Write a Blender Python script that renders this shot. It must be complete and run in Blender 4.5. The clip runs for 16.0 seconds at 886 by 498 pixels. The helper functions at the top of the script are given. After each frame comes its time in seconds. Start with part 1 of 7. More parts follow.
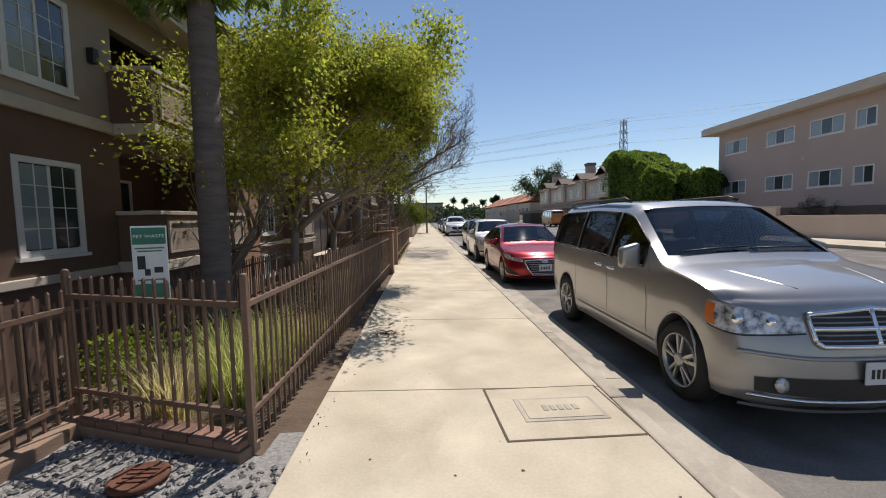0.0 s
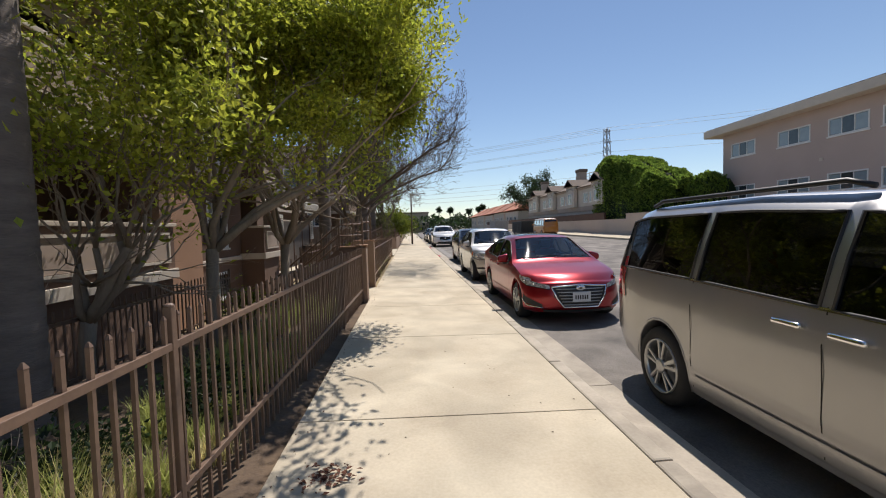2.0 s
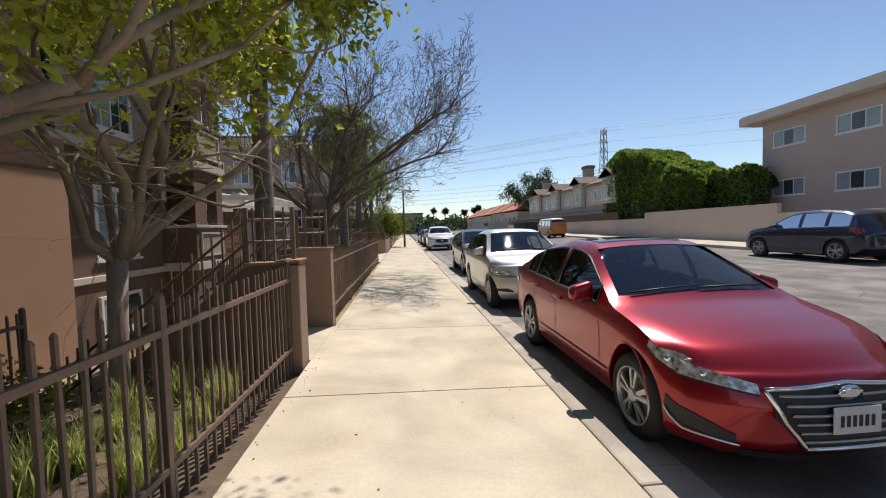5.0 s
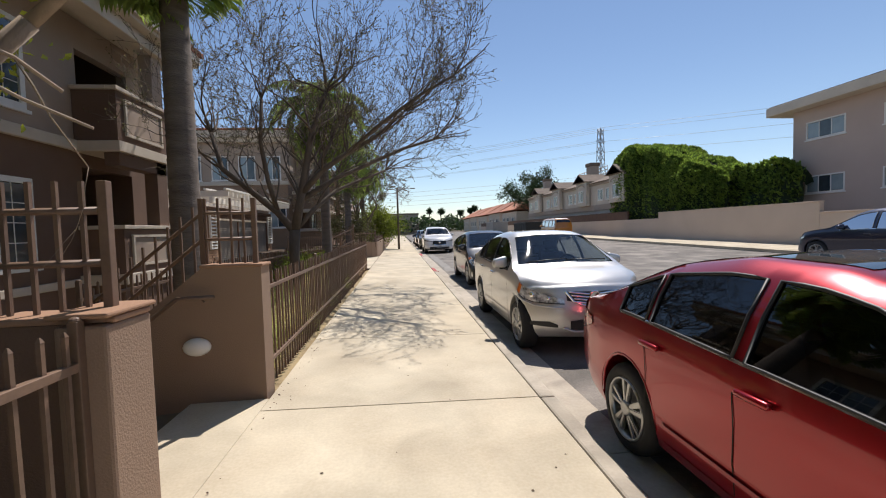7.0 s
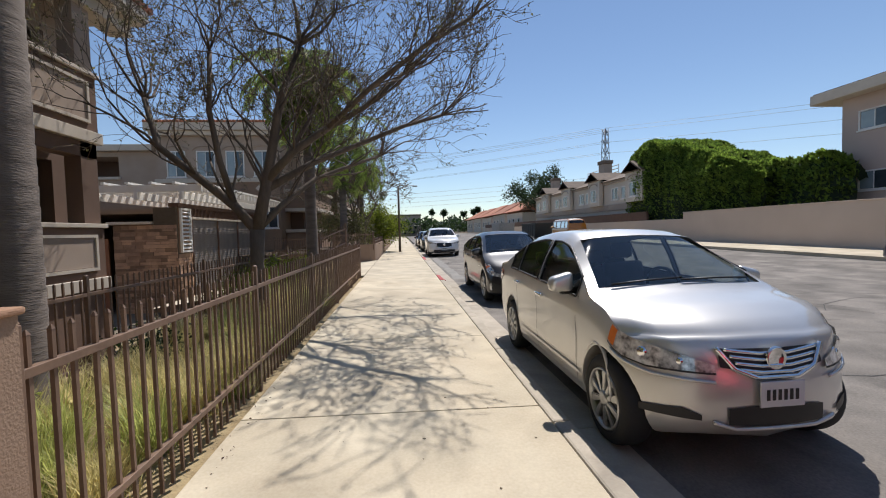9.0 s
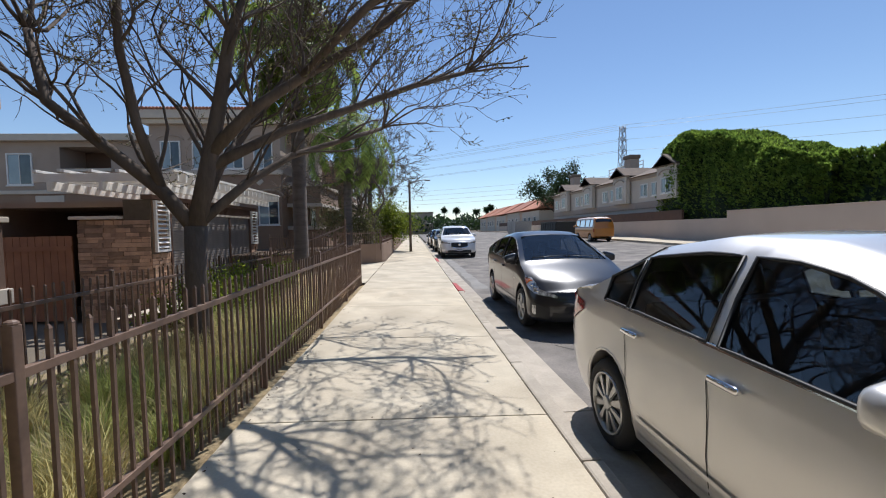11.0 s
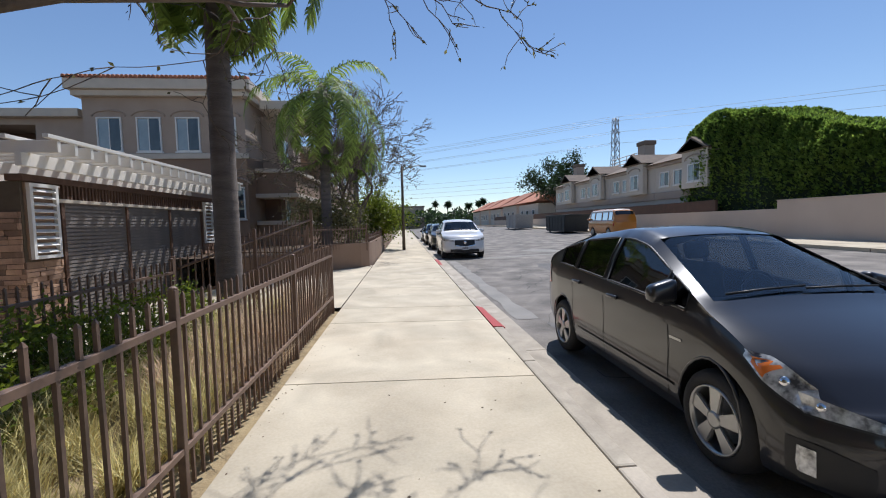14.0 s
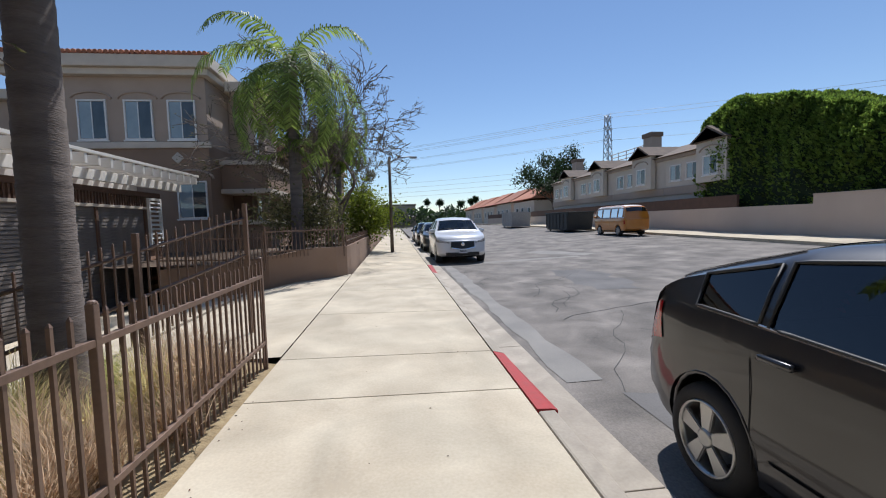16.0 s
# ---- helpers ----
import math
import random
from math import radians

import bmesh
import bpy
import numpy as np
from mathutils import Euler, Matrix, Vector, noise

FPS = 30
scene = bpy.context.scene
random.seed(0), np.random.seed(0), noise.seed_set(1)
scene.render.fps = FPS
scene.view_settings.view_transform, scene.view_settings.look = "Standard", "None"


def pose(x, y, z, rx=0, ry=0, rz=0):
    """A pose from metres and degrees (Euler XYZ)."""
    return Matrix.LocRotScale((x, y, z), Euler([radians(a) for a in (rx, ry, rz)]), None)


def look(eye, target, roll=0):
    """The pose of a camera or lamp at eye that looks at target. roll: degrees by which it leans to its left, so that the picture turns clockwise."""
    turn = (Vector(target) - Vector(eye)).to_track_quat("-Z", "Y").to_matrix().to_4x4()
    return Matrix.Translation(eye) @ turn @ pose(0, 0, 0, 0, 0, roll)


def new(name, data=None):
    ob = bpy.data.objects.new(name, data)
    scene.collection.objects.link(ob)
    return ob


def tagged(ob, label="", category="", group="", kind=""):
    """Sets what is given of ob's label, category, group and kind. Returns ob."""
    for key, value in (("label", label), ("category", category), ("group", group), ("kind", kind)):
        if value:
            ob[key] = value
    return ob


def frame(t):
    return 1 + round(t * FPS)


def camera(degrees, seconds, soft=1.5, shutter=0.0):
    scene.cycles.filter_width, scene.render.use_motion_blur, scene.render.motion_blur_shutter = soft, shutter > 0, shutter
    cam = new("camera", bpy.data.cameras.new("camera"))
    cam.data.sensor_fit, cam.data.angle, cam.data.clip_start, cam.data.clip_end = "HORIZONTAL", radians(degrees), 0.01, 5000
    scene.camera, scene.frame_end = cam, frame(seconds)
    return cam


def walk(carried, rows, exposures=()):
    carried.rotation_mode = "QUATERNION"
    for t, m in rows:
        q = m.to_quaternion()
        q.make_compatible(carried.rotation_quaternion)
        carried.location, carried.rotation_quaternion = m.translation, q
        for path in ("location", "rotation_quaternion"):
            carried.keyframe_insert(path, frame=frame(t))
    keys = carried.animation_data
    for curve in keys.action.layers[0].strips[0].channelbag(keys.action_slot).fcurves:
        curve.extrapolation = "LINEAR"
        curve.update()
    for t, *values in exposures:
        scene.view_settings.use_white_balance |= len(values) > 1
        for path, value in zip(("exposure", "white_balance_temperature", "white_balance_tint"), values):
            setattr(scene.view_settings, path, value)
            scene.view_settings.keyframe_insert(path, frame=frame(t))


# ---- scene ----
cam = camera(94.4, 16.0, soft=1.1)
PATH = [
    (0, (-0.621, -1.109, 1.625), (-0.533, 0.883, 1.476), -1.1),
    (0.5, (-0.685, -0.348, 1.634), (-0.606, 1.645, 1.489), -1.0),
    (1, (-0.701, 0.376, 1.619), (-0.616, 2.37, 1.487), -1.1),
    (1.5, (-0.699, 1.175, 1.623), (-0.583, 3.168, 1.51), -1.3),
    (2, (-0.59, 1.903, 1.622), (-0.431, 3.894, 1.518), -1.6),
    (2.5, (-0.531, 2.749, 1.6), (-0.336, 4.737, 1.501), -1.5),
    (3, (-0.451, 3.592, 1.576), (-0.259, 5.58, 1.479), -1.5),
    (3.5, (-0.444, 4.35, 1.57), (-0.251, 6.338, 1.474), -1.4),
    (4, (-0.399, 5.038, 1.571), (-0.205, 7.026, 1.469), -1.5),
    (6.5, (-0.351, 8.464, 1.615), (-0.175, 10.454, 1.525), -1.6),
    (7, (-0.266, 9.175, 1.615), (-0.058, 11.162, 1.519), -1.6),
    (7.5, (-0.234, 9.886, 1.62), (-0.019, 11.872, 1.519), -1.6),
    (8, (-0.178, 10.543, 1.591), (0.03, 12.53, 1.496), -1.6),
    (8.5, (-0.191, 11.175, 1.593), (0.009, 13.163, 1.502), -1.6),
    (9, (-0.17, 11.8, 1.578), (0.027, 13.788, 1.49), -1.5),
    (11.5, (-0.099, 15.138, 1.602), (0.032, 17.132, 1.502), -1.0),
    (12, (-0.169, 15.892, 1.593), (-0.041, 17.885, 1.489), -1.0),
    (12.5, (-0.278, 16.684, 1.579), (-0.155, 18.677, 1.472), -1.0),
    (13, (-0.319, 17.424, 1.583), (-0.186, 19.417, 1.473), -1.1),
    (13.5, (-0.363, 18.127, 1.588), (-0.223, 20.118, 1.471), -1.3),
    (14, (-0.324, 18.823, 1.609), (-0.137, 20.811, 1.485), -1.3),
    (14.5, (-0.284, 19.515, 1.643), (-0.061, 21.498, 1.506), -1.8),
    (15, (-0.211, 20.227, 1.644), (0.021, 22.209, 1.509), -1.6),
    (15.5, (-0.207, 20.969, 1.634), (0.017, 22.952, 1.5), -1.7),
    (16, (-0.135, 21.695, 1.626), (0.091, 23.678, 1.493), -1.6),
]
walk(cam, [(t, look(eye, target, roll)) for t, eye, target, roll in PATH],
     [(0.0, 0.15, 6500, 13), (7.0, 0.30, 6500, 13), (9.0, 0.23, 6350, 12), (12.0, 0.28, 5900, 12), (16.0, 0.16, 5900, 12)])

# ---- light ----
SUN = Vector((0.215, 0.46, 0.87)).normalized()
world = bpy.data.worlds.new("sky")
scene.world = world
world.use_nodes = True
wn = world.node_tree.nodes
sky = wn.new("ShaderNodeTexSky")
sky.sky_type, sky.sun_disc = "NISHITA", False
sky.sun_elevation, sky.sun_rotation = math.asin(SUN.z), math.atan2(SUN.x, SUN.y)
sky.air_density, sky.dust_density, sky.ozone_density = 1.0, 0.0, 1.6
world.node_tree.links.new(sky.outputs[0], wn["Background"].inputs[0])
wn["Background"].inputs[1].default_value = 0.095
lamp = bpy.data.lights.new("sun", "SUN")
lamp.energy, lamp.angle, lamp.color = 4.4, radians(0.5), (1.0, 0.95, 0.88)
sun = new("sun", lamp)
sun.matrix_world = look(SUN * 60, (0, 0, 0))


# ---- materials ----
def mat(name, c1, c2=None, rough=0.8, metal=0.0, scale=6.0, fine=60.0, bump=0.15, coat=0.0, spread=0.25, random=0.0, island=0.0, stretch=(1, 1, 1), spec=0.5, span=(0.45, 1.0), blotch=0.0, blotch_scale=0.6):
    """Two colours mixed by broad and fine noise, with fine relief."""
    m = bpy.data.materials.new(name)
    m.use_nodes = True
    nt = m.node_tree
    b = nt.nodes["Principled BSDF"]
    b.inputs["Roughness"].default_value, b.inputs["Metallic"].default_value = rough, metal
    b.inputs["Coat Weight"].default_value, b.inputs["Coat Roughness"].default_value = coat, 0.03
    b.inputs["Specular IOR Level"].default_value = spec
    c2 = c2 or tuple(v * (1 - spread) for v in c1)
    tc = nt.nodes.new("ShaderNodeTexCoord")
    mp = nt.nodes.new("ShaderNodeMapping")
    mp.inputs["Scale"].default_value = stretch
    nt.links.new(tc.outputs["Object"], mp.inputs[0])
    n1, n2 = nt.nodes.new("ShaderNodeTexNoise"), nt.nodes.new("ShaderNodeTexNoise")
    for n, s, d in ((n1, scale, 5), (n2, fine, 3)):
        n.inputs["Scale"].default_value, n.inputs["Detail"].default_value = s, d
        nt.links.new(mp.outputs[0], n.inputs["Vector"])
    add = nt.nodes.new("ShaderNodeMath")
    add.operation = "MULTIPLY_ADD"
    add.inputs[1].default_value = 0.45
    nt.links.new(n2.outputs[0], add.inputs[0])
    nt.links.new(n1.outputs[0], add.inputs[2])
    ramp = nt.nodes.new("ShaderNodeMapRange")
    ramp.inputs[1].default_value, ramp.inputs[2].default_value = span
    nt.links.new(add.outputs[0], ramp.inputs[0])
    mix = nt.nodes.new("ShaderNodeMix")
    mix.data_type = "RGBA"
    mix.inputs[6].default_value, mix.inputs[7].default_value = (*c1, 1), (*c2, 1)
    nt.links.new(ramp.outputs[0], mix.inputs[0])
    out = mix.outputs[2]
    if random or island:
        src = nt.nodes.new("ShaderNodeObjectInfo").outputs["Random"] if random else nt.nodes.new("ShaderNodeNewGeometry").outputs["Random Per Island"]
        hsv = nt.nodes.new("ShaderNodeHueSaturation")
        mr = nt.nodes.new("ShaderNodeMapRange")
        mr.inputs[3].default_value, mr.inputs[4].default_value = 1 - (random or island), 1 + (random or island)
        nt.links.new(src, mr.inputs[0])
        nt.links.new(mr.outputs[0], hsv.inputs["Value"])
        nt.links.new(out, hsv.inputs["Color"])
        out = hsv.outputs[0]
    if blotch:
        nb, mb, hb = nt.nodes.new("ShaderNodeTexNoise"), nt.nodes.new("ShaderNodeMapRange"), nt.nodes.new("ShaderNodeHueSaturation")
        nb.inputs["Scale"].default_value, nb.inputs["Detail"].default_value, nb.inputs["Distortion"].default_value = blotch_scale, 9, 0.8
        nt.links.new(tc.outputs["Object"], nb.inputs["Vector"])
        mb.inputs[1].default_value, mb.inputs[2].default_value, mb.inputs[3].default_value, mb.inputs[4].default_value = 0.35, 0.65, 1 - blotch, 1 + blotch * 0.4
        nt.links.new(nb.outputs[0], mb.inputs[0])
        nt.links.new(mb.outputs[0], hb.inputs["Value"])
        nt.links.new(out, hb.inputs["Color"])
        out = hb.outputs[0]
    nt.links.new(out, b.inputs["Base Color"])
    if bump:
        bp = nt.nodes.new("ShaderNodeBump")
        bp.inputs["Strength"].default_value, bp.inputs["Distance"].default_value = bump, 0.02
        nt.links.new(add.outputs[0], bp.inputs["Height"])
        nt.links.new(bp.outputs[0], b.inputs["Normal"])
    return m


def leafy(name, c1, c2, island=0.5):
    """Thin leaves that let some light through."""
    m = mat(name, c1, c2, rough=0.5, scale=1.2, fine=9, bump=0, island=island)
    nt = m.node_tree
    b = nt.nodes["Principled BSDF"]
    tr = nt.nodes.new("ShaderNodeBsdfTranslucent")
    col = b.inputs["Base Color"].links[0].from_socket
    nt.links.new(col, tr.inputs[0])
    mx = nt.nodes.new("ShaderNodeMixShader")
    mx.inputs[0].default_value = 0.6
    nt.links.new(b.outputs[0], mx.inputs[1])
    nt.links.new(tr.outputs[0], mx.inputs[2])
    nt.links.new(mx.outputs[0], nt.nodes["Material Output"].inputs[0])
    return m


CONCRETE = mat("pale_concrete", (0.60, 0.525, 0.392), (0.45, 0.378, 0.272), 0.9, scale=1.3, fine=45, bump=0.15, random=0.06, span=(0.5, 0.98), blotch=0.16, blotch_scale=1.1)
KERB = mat("kerb_concrete", (0.50, 0.44, 0.35), (0.36, 0.31, 0.25), 0.9, scale=1.6, fine=40, bump=0.2, random=0.05, blotch=0.25, blotch_scale=1.6)
JOINT = mat("joint_dirt", (0.12, 0.09, 0.06), rough=1.0)
ASPHALT = mat("asphalt", (0.27, 0.24, 0.208), (0.125, 0.112, 0.098), 0.9, scale=1.1, fine=60, bump=0.5, stretch=(1, 0.75, 1), span=(0.5, 0.92), blotch=0.32, blotch_scale=1.1)
ASPHALT2 = mat("old_asphalt", (0.19, 0.18, 0.17), (0.11, 0.105, 0.10), 0.95, scale=1.2, fine=70, bump=0.4)
PATCH = mat("road_patch", (0.30, 0.28, 0.25), (0.2, 0.19, 0.175), 0.95, scale=1.2, fine=70, bump=0.3)
CRACK = mat("tar", (0.03, 0.03, 0.03), rough=0.8)
REDPAINT = mat("red_kerb_paint", (0.42, 0.035, 0.035), (0.30, 0.05, 0.045), 0.75, scale=7, fine=50, bump=0.2)
WHITEPAINT = mat("white_paint", (0.78, 0.76, 0.72), (0.6, 0.58, 0.55), 0.7, scale=5)
SOIL = mat("garden_soil", (0.16, 0.11, 0.07), (0.08, 0.055, 0.038), 1.0, scale=3, fine=30, bump=0.9)
STRAW = mat("straw_litter", (0.40, 0.31, 0.17), (0.20, 0.145, 0.08), 1.0, scale=7, fine=50, bump=0.9)
MULCH = mat("bark_mulch", (0.13, 0.06, 0.04), (0.05, 0.028, 0.02), 1.0, scale=18, fine=60, bump=1.0)
GROUND = mat("dry_ground", (0.20, 0.16, 0.11), (0.12, 0.10, 0.07), 1.0, scale=0.3, fine=9, bump=0.3)
FENCE = mat("brown_fence_paint", (0.20, 0.125, 0.083), (0.135, 0.083, 0.056), 0.55, scale=5, fine=40, bump=0.08, random=0.12)
STUCCO_D = mat("dark_brown_stucco", (0.175, 0.108, 0.076), (0.135, 0.082, 0.058), 0.95, scale=1.0, fine=90, bump=0.4)
STUCCO_B = mat("brown_stucco", (0.31, 0.21, 0.145), (0.25, 0.165, 0.112), 0.95, scale=1.0, fine=90, bump=0.4)
STUCCO_T = mat("taupe_stucco", (0.42, 0.33, 0.26), (0.36, 0.275, 0.215), 0.95, scale=1.0, fine=90, bump=0.35)
STUCCO_O = mat("tan_stucco", (0.36, 0.21, 0.13), (0.30, 0.175, 0.11), 0.95, scale=1.0, fine=90, bump=0.35)
TRIM = mat("cream_trim", (0.62, 0.54, 0.44), (0.52, 0.45, 0.37), 0.8, scale=2, fine=60, bump=0.1)
WINFRAME = mat("white_vinyl", (0.78, 0.76, 0.72), rough=0.5, spread=0.08, bump=0.02)
PINK = mat("pinkish_stucco", (0.52, 0.41, 0.35), (0.45, 0.355, 0.305), 0.95, scale=0.5, fine=60, bump=0.3)
CREAMWALL = mat("cream_block_wall", (0.58, 0.47, 0.38), (0.50, 0.40, 0.32), 0.95, scale=0.5, fine=50, bump=0.3)
HOUSEWHITE = mat("offwhite_stucco", (0.60, 0.54, 0.46), (0.53, 0.475, 0.40), 0.95, scale=0.4, fine=50, bump=0.3)
HOUSETAN = mat("tan_band", (0.40, 0.33, 0.27), (0.34, 0.28, 0.23), 0.95, scale=0.5, fine=50, bump=0.3)
ROOFBROWN = mat("brown_roof", (0.20, 0.15, 0.11), (0.13, 0.10, 0.08), 0.9, scale=2, fine=25, bump=0.5)
ROOFTILE = mat("clay_tile", (0.42, 0.17, 0.09), (0.30, 0.12, 0.07), 0.85, scale=2, fine=20, bump=0.4, random=0.2)
BROWNWOOD = mat("brown_boards", (0.13, 0.07, 0.045), (0.09, 0.05, 0.032), 0.8, scale=2, fine=40, bump=0.3)
GATEWOOD = mat("red_brown_wood", (0.32, 0.14, 0.07), (0.22, 0.09, 0.045), 0.8, scale=2, fine=40, bump=0.3)
PERGOLA = mat("pergola_white", (0.80, 0.76, 0.69), (0.70, 0.66, 0.59), 0.7, scale=3, fine=40, bump=0.1)
ROLLDOOR = mat("weathered_mesh", (0.25, 0.215, 0.19), (0.15, 0.13, 0.117), 0.7, scale=3, fine=60, bump=0.2)
STONE = mat("ledge_stone", (0.46, 0.29, 0.185), (0.26, 0.16, 0.11), 0.9, scale=3, fine=30, bump=0.5, random=0.45)
GRAVEL = mat("grey_gravel", (0.34, 0.32, 0.29), (0.15, 0.14, 0.13), 0.95, scale=30, fine=120, bump=0.6, island=0.5)
RUST = mat("rusty_iron", (0.16, 0.06, 0.03), (0.09, 0.035, 0.02), 0.9, scale=9, fine=60, bump=0.5)
BARK = mat("smooth_bark", (0.34, 0.27, 0.20), (0.20, 0.15, 0.11), 0.9, scale=6, fine=35, bump=0.6, stretch=(1, 1, 0.3))
BARKDARK = mat("grey_bark", (0.17, 0.13, 0.10), (0.085, 0.065, 0.05), 0.95, scale=5, fine=30, bump=0.8, stretch=(1, 1, 0.3))
PALMBARK = mat("palm_bark", (0.19, 0.155, 0.13), (0.105, 0.085, 0.07), 0.95, scale=4, fine=30, bump=0.7, stretch=(0.6, 0.6, 3))
LEAF = leafy("crape_leaves", (0.56, 0.54, 0.065), (0.22, 0.30, 0.038))
LEAFTAN = leafy("pale_new_leaves", (0.16, 0.15, 0.06), (0.09, 0.085, 0.035))
LEAFLIME = leafy("lime_leaves", (0.24, 0.28, 0.03), (0.12, 0.16, 0.02))
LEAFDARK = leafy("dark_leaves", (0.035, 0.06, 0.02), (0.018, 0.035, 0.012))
HEDGELEAF = leafy("hedge_leaves", (0.24, 0.33, 0.05), (0.075, 0.14, 0.025), 0.6)
PALMLEAF = leafy("palm_leaves", (0.30, 0.37, 0.08), (0.12, 0.19, 0.035))
GRASS = leafy("dry_tuft_grass", (0.74, 0.64, 0.33), (0.52, 0.47, 0.19), 0.35)
GRASSGREEN = leafy("green_tuft_grass", (0.54, 0.56, 0.19), (0.32, 0.36, 0.10), 0.4)
GRASSPINK = leafy("pink_seed_heads", (0.66, 0.50, 0.34), (0.50, 0.36, 0.23), 0.3)
# Near-black for panel gaps and for shaded hollows in wheels and under cars.
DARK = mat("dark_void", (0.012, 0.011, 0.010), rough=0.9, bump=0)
STEEL = mat("grey_steel", (0.33, 0.34, 0.35), rough=0.5, metal=0.6)
SIGNWHITE = mat("sign_white", (0.72, 0.75, 0.72), rough=0.5, bump=0, spread=0.05)
SIGNGREEN = mat("sign_green", (0.03, 0.20, 0.13), rough=0.5, bump=0)
RUBBER = mat("tyre_rubber", (0.022, 0.021, 0.021), rough=0.8, scale=12)
ALLOY = mat("alloy", (0.44, 0.44, 0.435), rough=0.3, metal=0.85, bump=0, spread=0.1)
CHROME = mat("chrome", (0.8, 0.8, 0.8), rough=0.08, metal=1.0, bump=0, spread=0.02)
BLACKPLASTIC = mat("black_plastic", (0.018, 0.018, 0.019), rough=0.5, bump=0.03)
TAILRED = mat("tail_red", (0.38, 0.012, 0.015), rough=0.12, bump=0, coat=1)
AMBER = mat("amber_lens", (0.75, 0.19, 0.03), rough=0.15, bump=0, coat=1)
# Bright and dark noise paints a lamp's highlights over its darker interior.
LAMPGLASS = mat("lamp_glass", (0.86, 0.86, 0.84), (0.10, 0.10, 0.105), rough=0.1, metal=0.3, scale=14, fine=36, bump=0, coat=1, span=(0.58, 0.92))
PLATE = mat("plate_white", (0.66, 0.67, 0.68), rough=0.45, bump=0, spread=0.05)
GLOBE = mat("opal_glass", (0.8, 0.78, 0.74), rough=0.3, bump=0, spread=0.03)


def paint(name, c, metal=0.55, rough=0.3, coat=1.0, spec=0.5):
    return mat(name, c, rough=rough, metal=metal, scale=2.5, fine=500, bump=0.0, coat=coat, spread=0.10, spec=spec)


def tinted(name, c, rough=0.03):
    """Dark tinted car glass over an unlit cabin."""
    return mat(name, c, rough=rough, scale=1.5, fine=4, bump=0, spread=0.4, spec=0.7)


GLASS = tinted("tinted_glass", (0.02, 0.022, 0.024))


def car_glass(name, tint):
    """Thin glass: sees through with a tint, mirrors by Fresnel."""
    m = bpy.data.materials.new(name)
    m.use_nodes = True
    nt = m.node_tree
    nt.nodes.remove(nt.nodes["Principled BSDF"])
    tr, gl, fr, mx = (nt.nodes.new("ShaderNode" + k) for k in ("BsdfTransparent", "BsdfGlossy", "Fresnel", "MixShader"))
    tr.inputs[0].default_value = (*tint, 1)
    gl.inputs["Roughness"].default_value = 0.02
    fr.inputs["IOR"].default_value = 1.85
    nt.links.new(fr.outputs[0], mx.inputs[0])
    nt.links.new(tr.outputs[0], mx.inputs[1])
    nt.links.new(gl.outputs[0], mx.inputs[2])
    nt.links.new(mx.outputs[0], nt.nodes["Material Output"].inputs[0])
    return m


SHIELD = car_glass("windscreen_glass", (0.80, 0.87, 0.87))
TINT = car_glass("privacy_glass", (0.10, 0.105, 0.11))
CLEAR = car_glass("side_glass", (0.45, 0.50, 0.50))
DASH = mat("dash_plastic", (0.13, 0.128, 0.125), rough=0.6, scale=6, fine=80, bump=0.1)
CABIN = mat("seat_cloth", (0.10, 0.098, 0.095), (0.06, 0.06, 0.058), 0.9, scale=8, fine=90, bump=0.2)
PANE = mat("window_pane", (0.06, 0.075, 0.085), (0.02, 0.026, 0.03), rough=0.04, scale=0.9, fine=3, bump=0, spec=0.8)
PANEBLUE = mat("curtained_pane", (0.30, 0.36, 0.38), (0.20, 0.25, 0.27), rough=0.06, scale=0.8, fine=4, bump=0, spec=0.8)


# ---- building blocks ----
def part(name, bm, material, parent=None, label="", smooth=False):
    """Links a bmesh as one mesh object under a thing."""
    me = bpy.data.meshes.new(name)
    bm.to_mesh(me)
    bm.free()
    me.materials.append(material)
    if smooth:
        me.polygons.foreach_set("use_smooth", [True] * len(me.polygons))
    ob = new(name, me)
    ob.parent = parent
    return tagged(ob, label)


def raw(name, verts, faces, material, parent=None, label="", smooth=False):
    me = bpy.data.meshes.new(name)
    me.from_pydata([tuple(v) for v in verts], [], faces)
    me.materials.append(material)
    if smooth:
        me.polygons.foreach_set("use_smooth", [True] * len(me.polygons))
    ob = new(name, me)
    ob.parent = parent
    return tagged(ob, label)


def thing(name, label, category, group="", kind="", at=(0, 0, 0), turn=0):
    ob = new(name)
    ob.matrix_basis = pose(*at, 0, 0, turn)
    return tagged(ob, label, category, group, kind)


def share(name, src, parent, at, turn=(0, 0, 0)):
    """Another object on the same mesh."""
    ob = new(name, src.data)
    ob.parent = parent
    ob.matrix_basis = pose(*at, *turn)
    return ob


def block(bm, x0, x1, y0, y1, z0, z1, bevel=0.0, m=None):
    r = bmesh.ops.create_cube(bm, size=1.0, matrix=Matrix.Translation(((x0 + x1) / 2, (y0 + y1) / 2, (z0 + z1) / 2)) @ Matrix.Diagonal((abs(x1 - x0), abs(y1 - y0), abs(z1 - z0), 1)))
    vs = r["verts"]
    if bevel:
        es = {e for v in vs for e in v.link_edges}
        vs = bmesh.ops.bevel(bm, geom=list(es), offset=bevel, segments=2, affect="EDGES", profile=0.5)["verts"]
    if m is not None:
        bmesh.ops.transform(bm, matrix=m, verts=[v for v in vs if v.is_valid])
    return bm


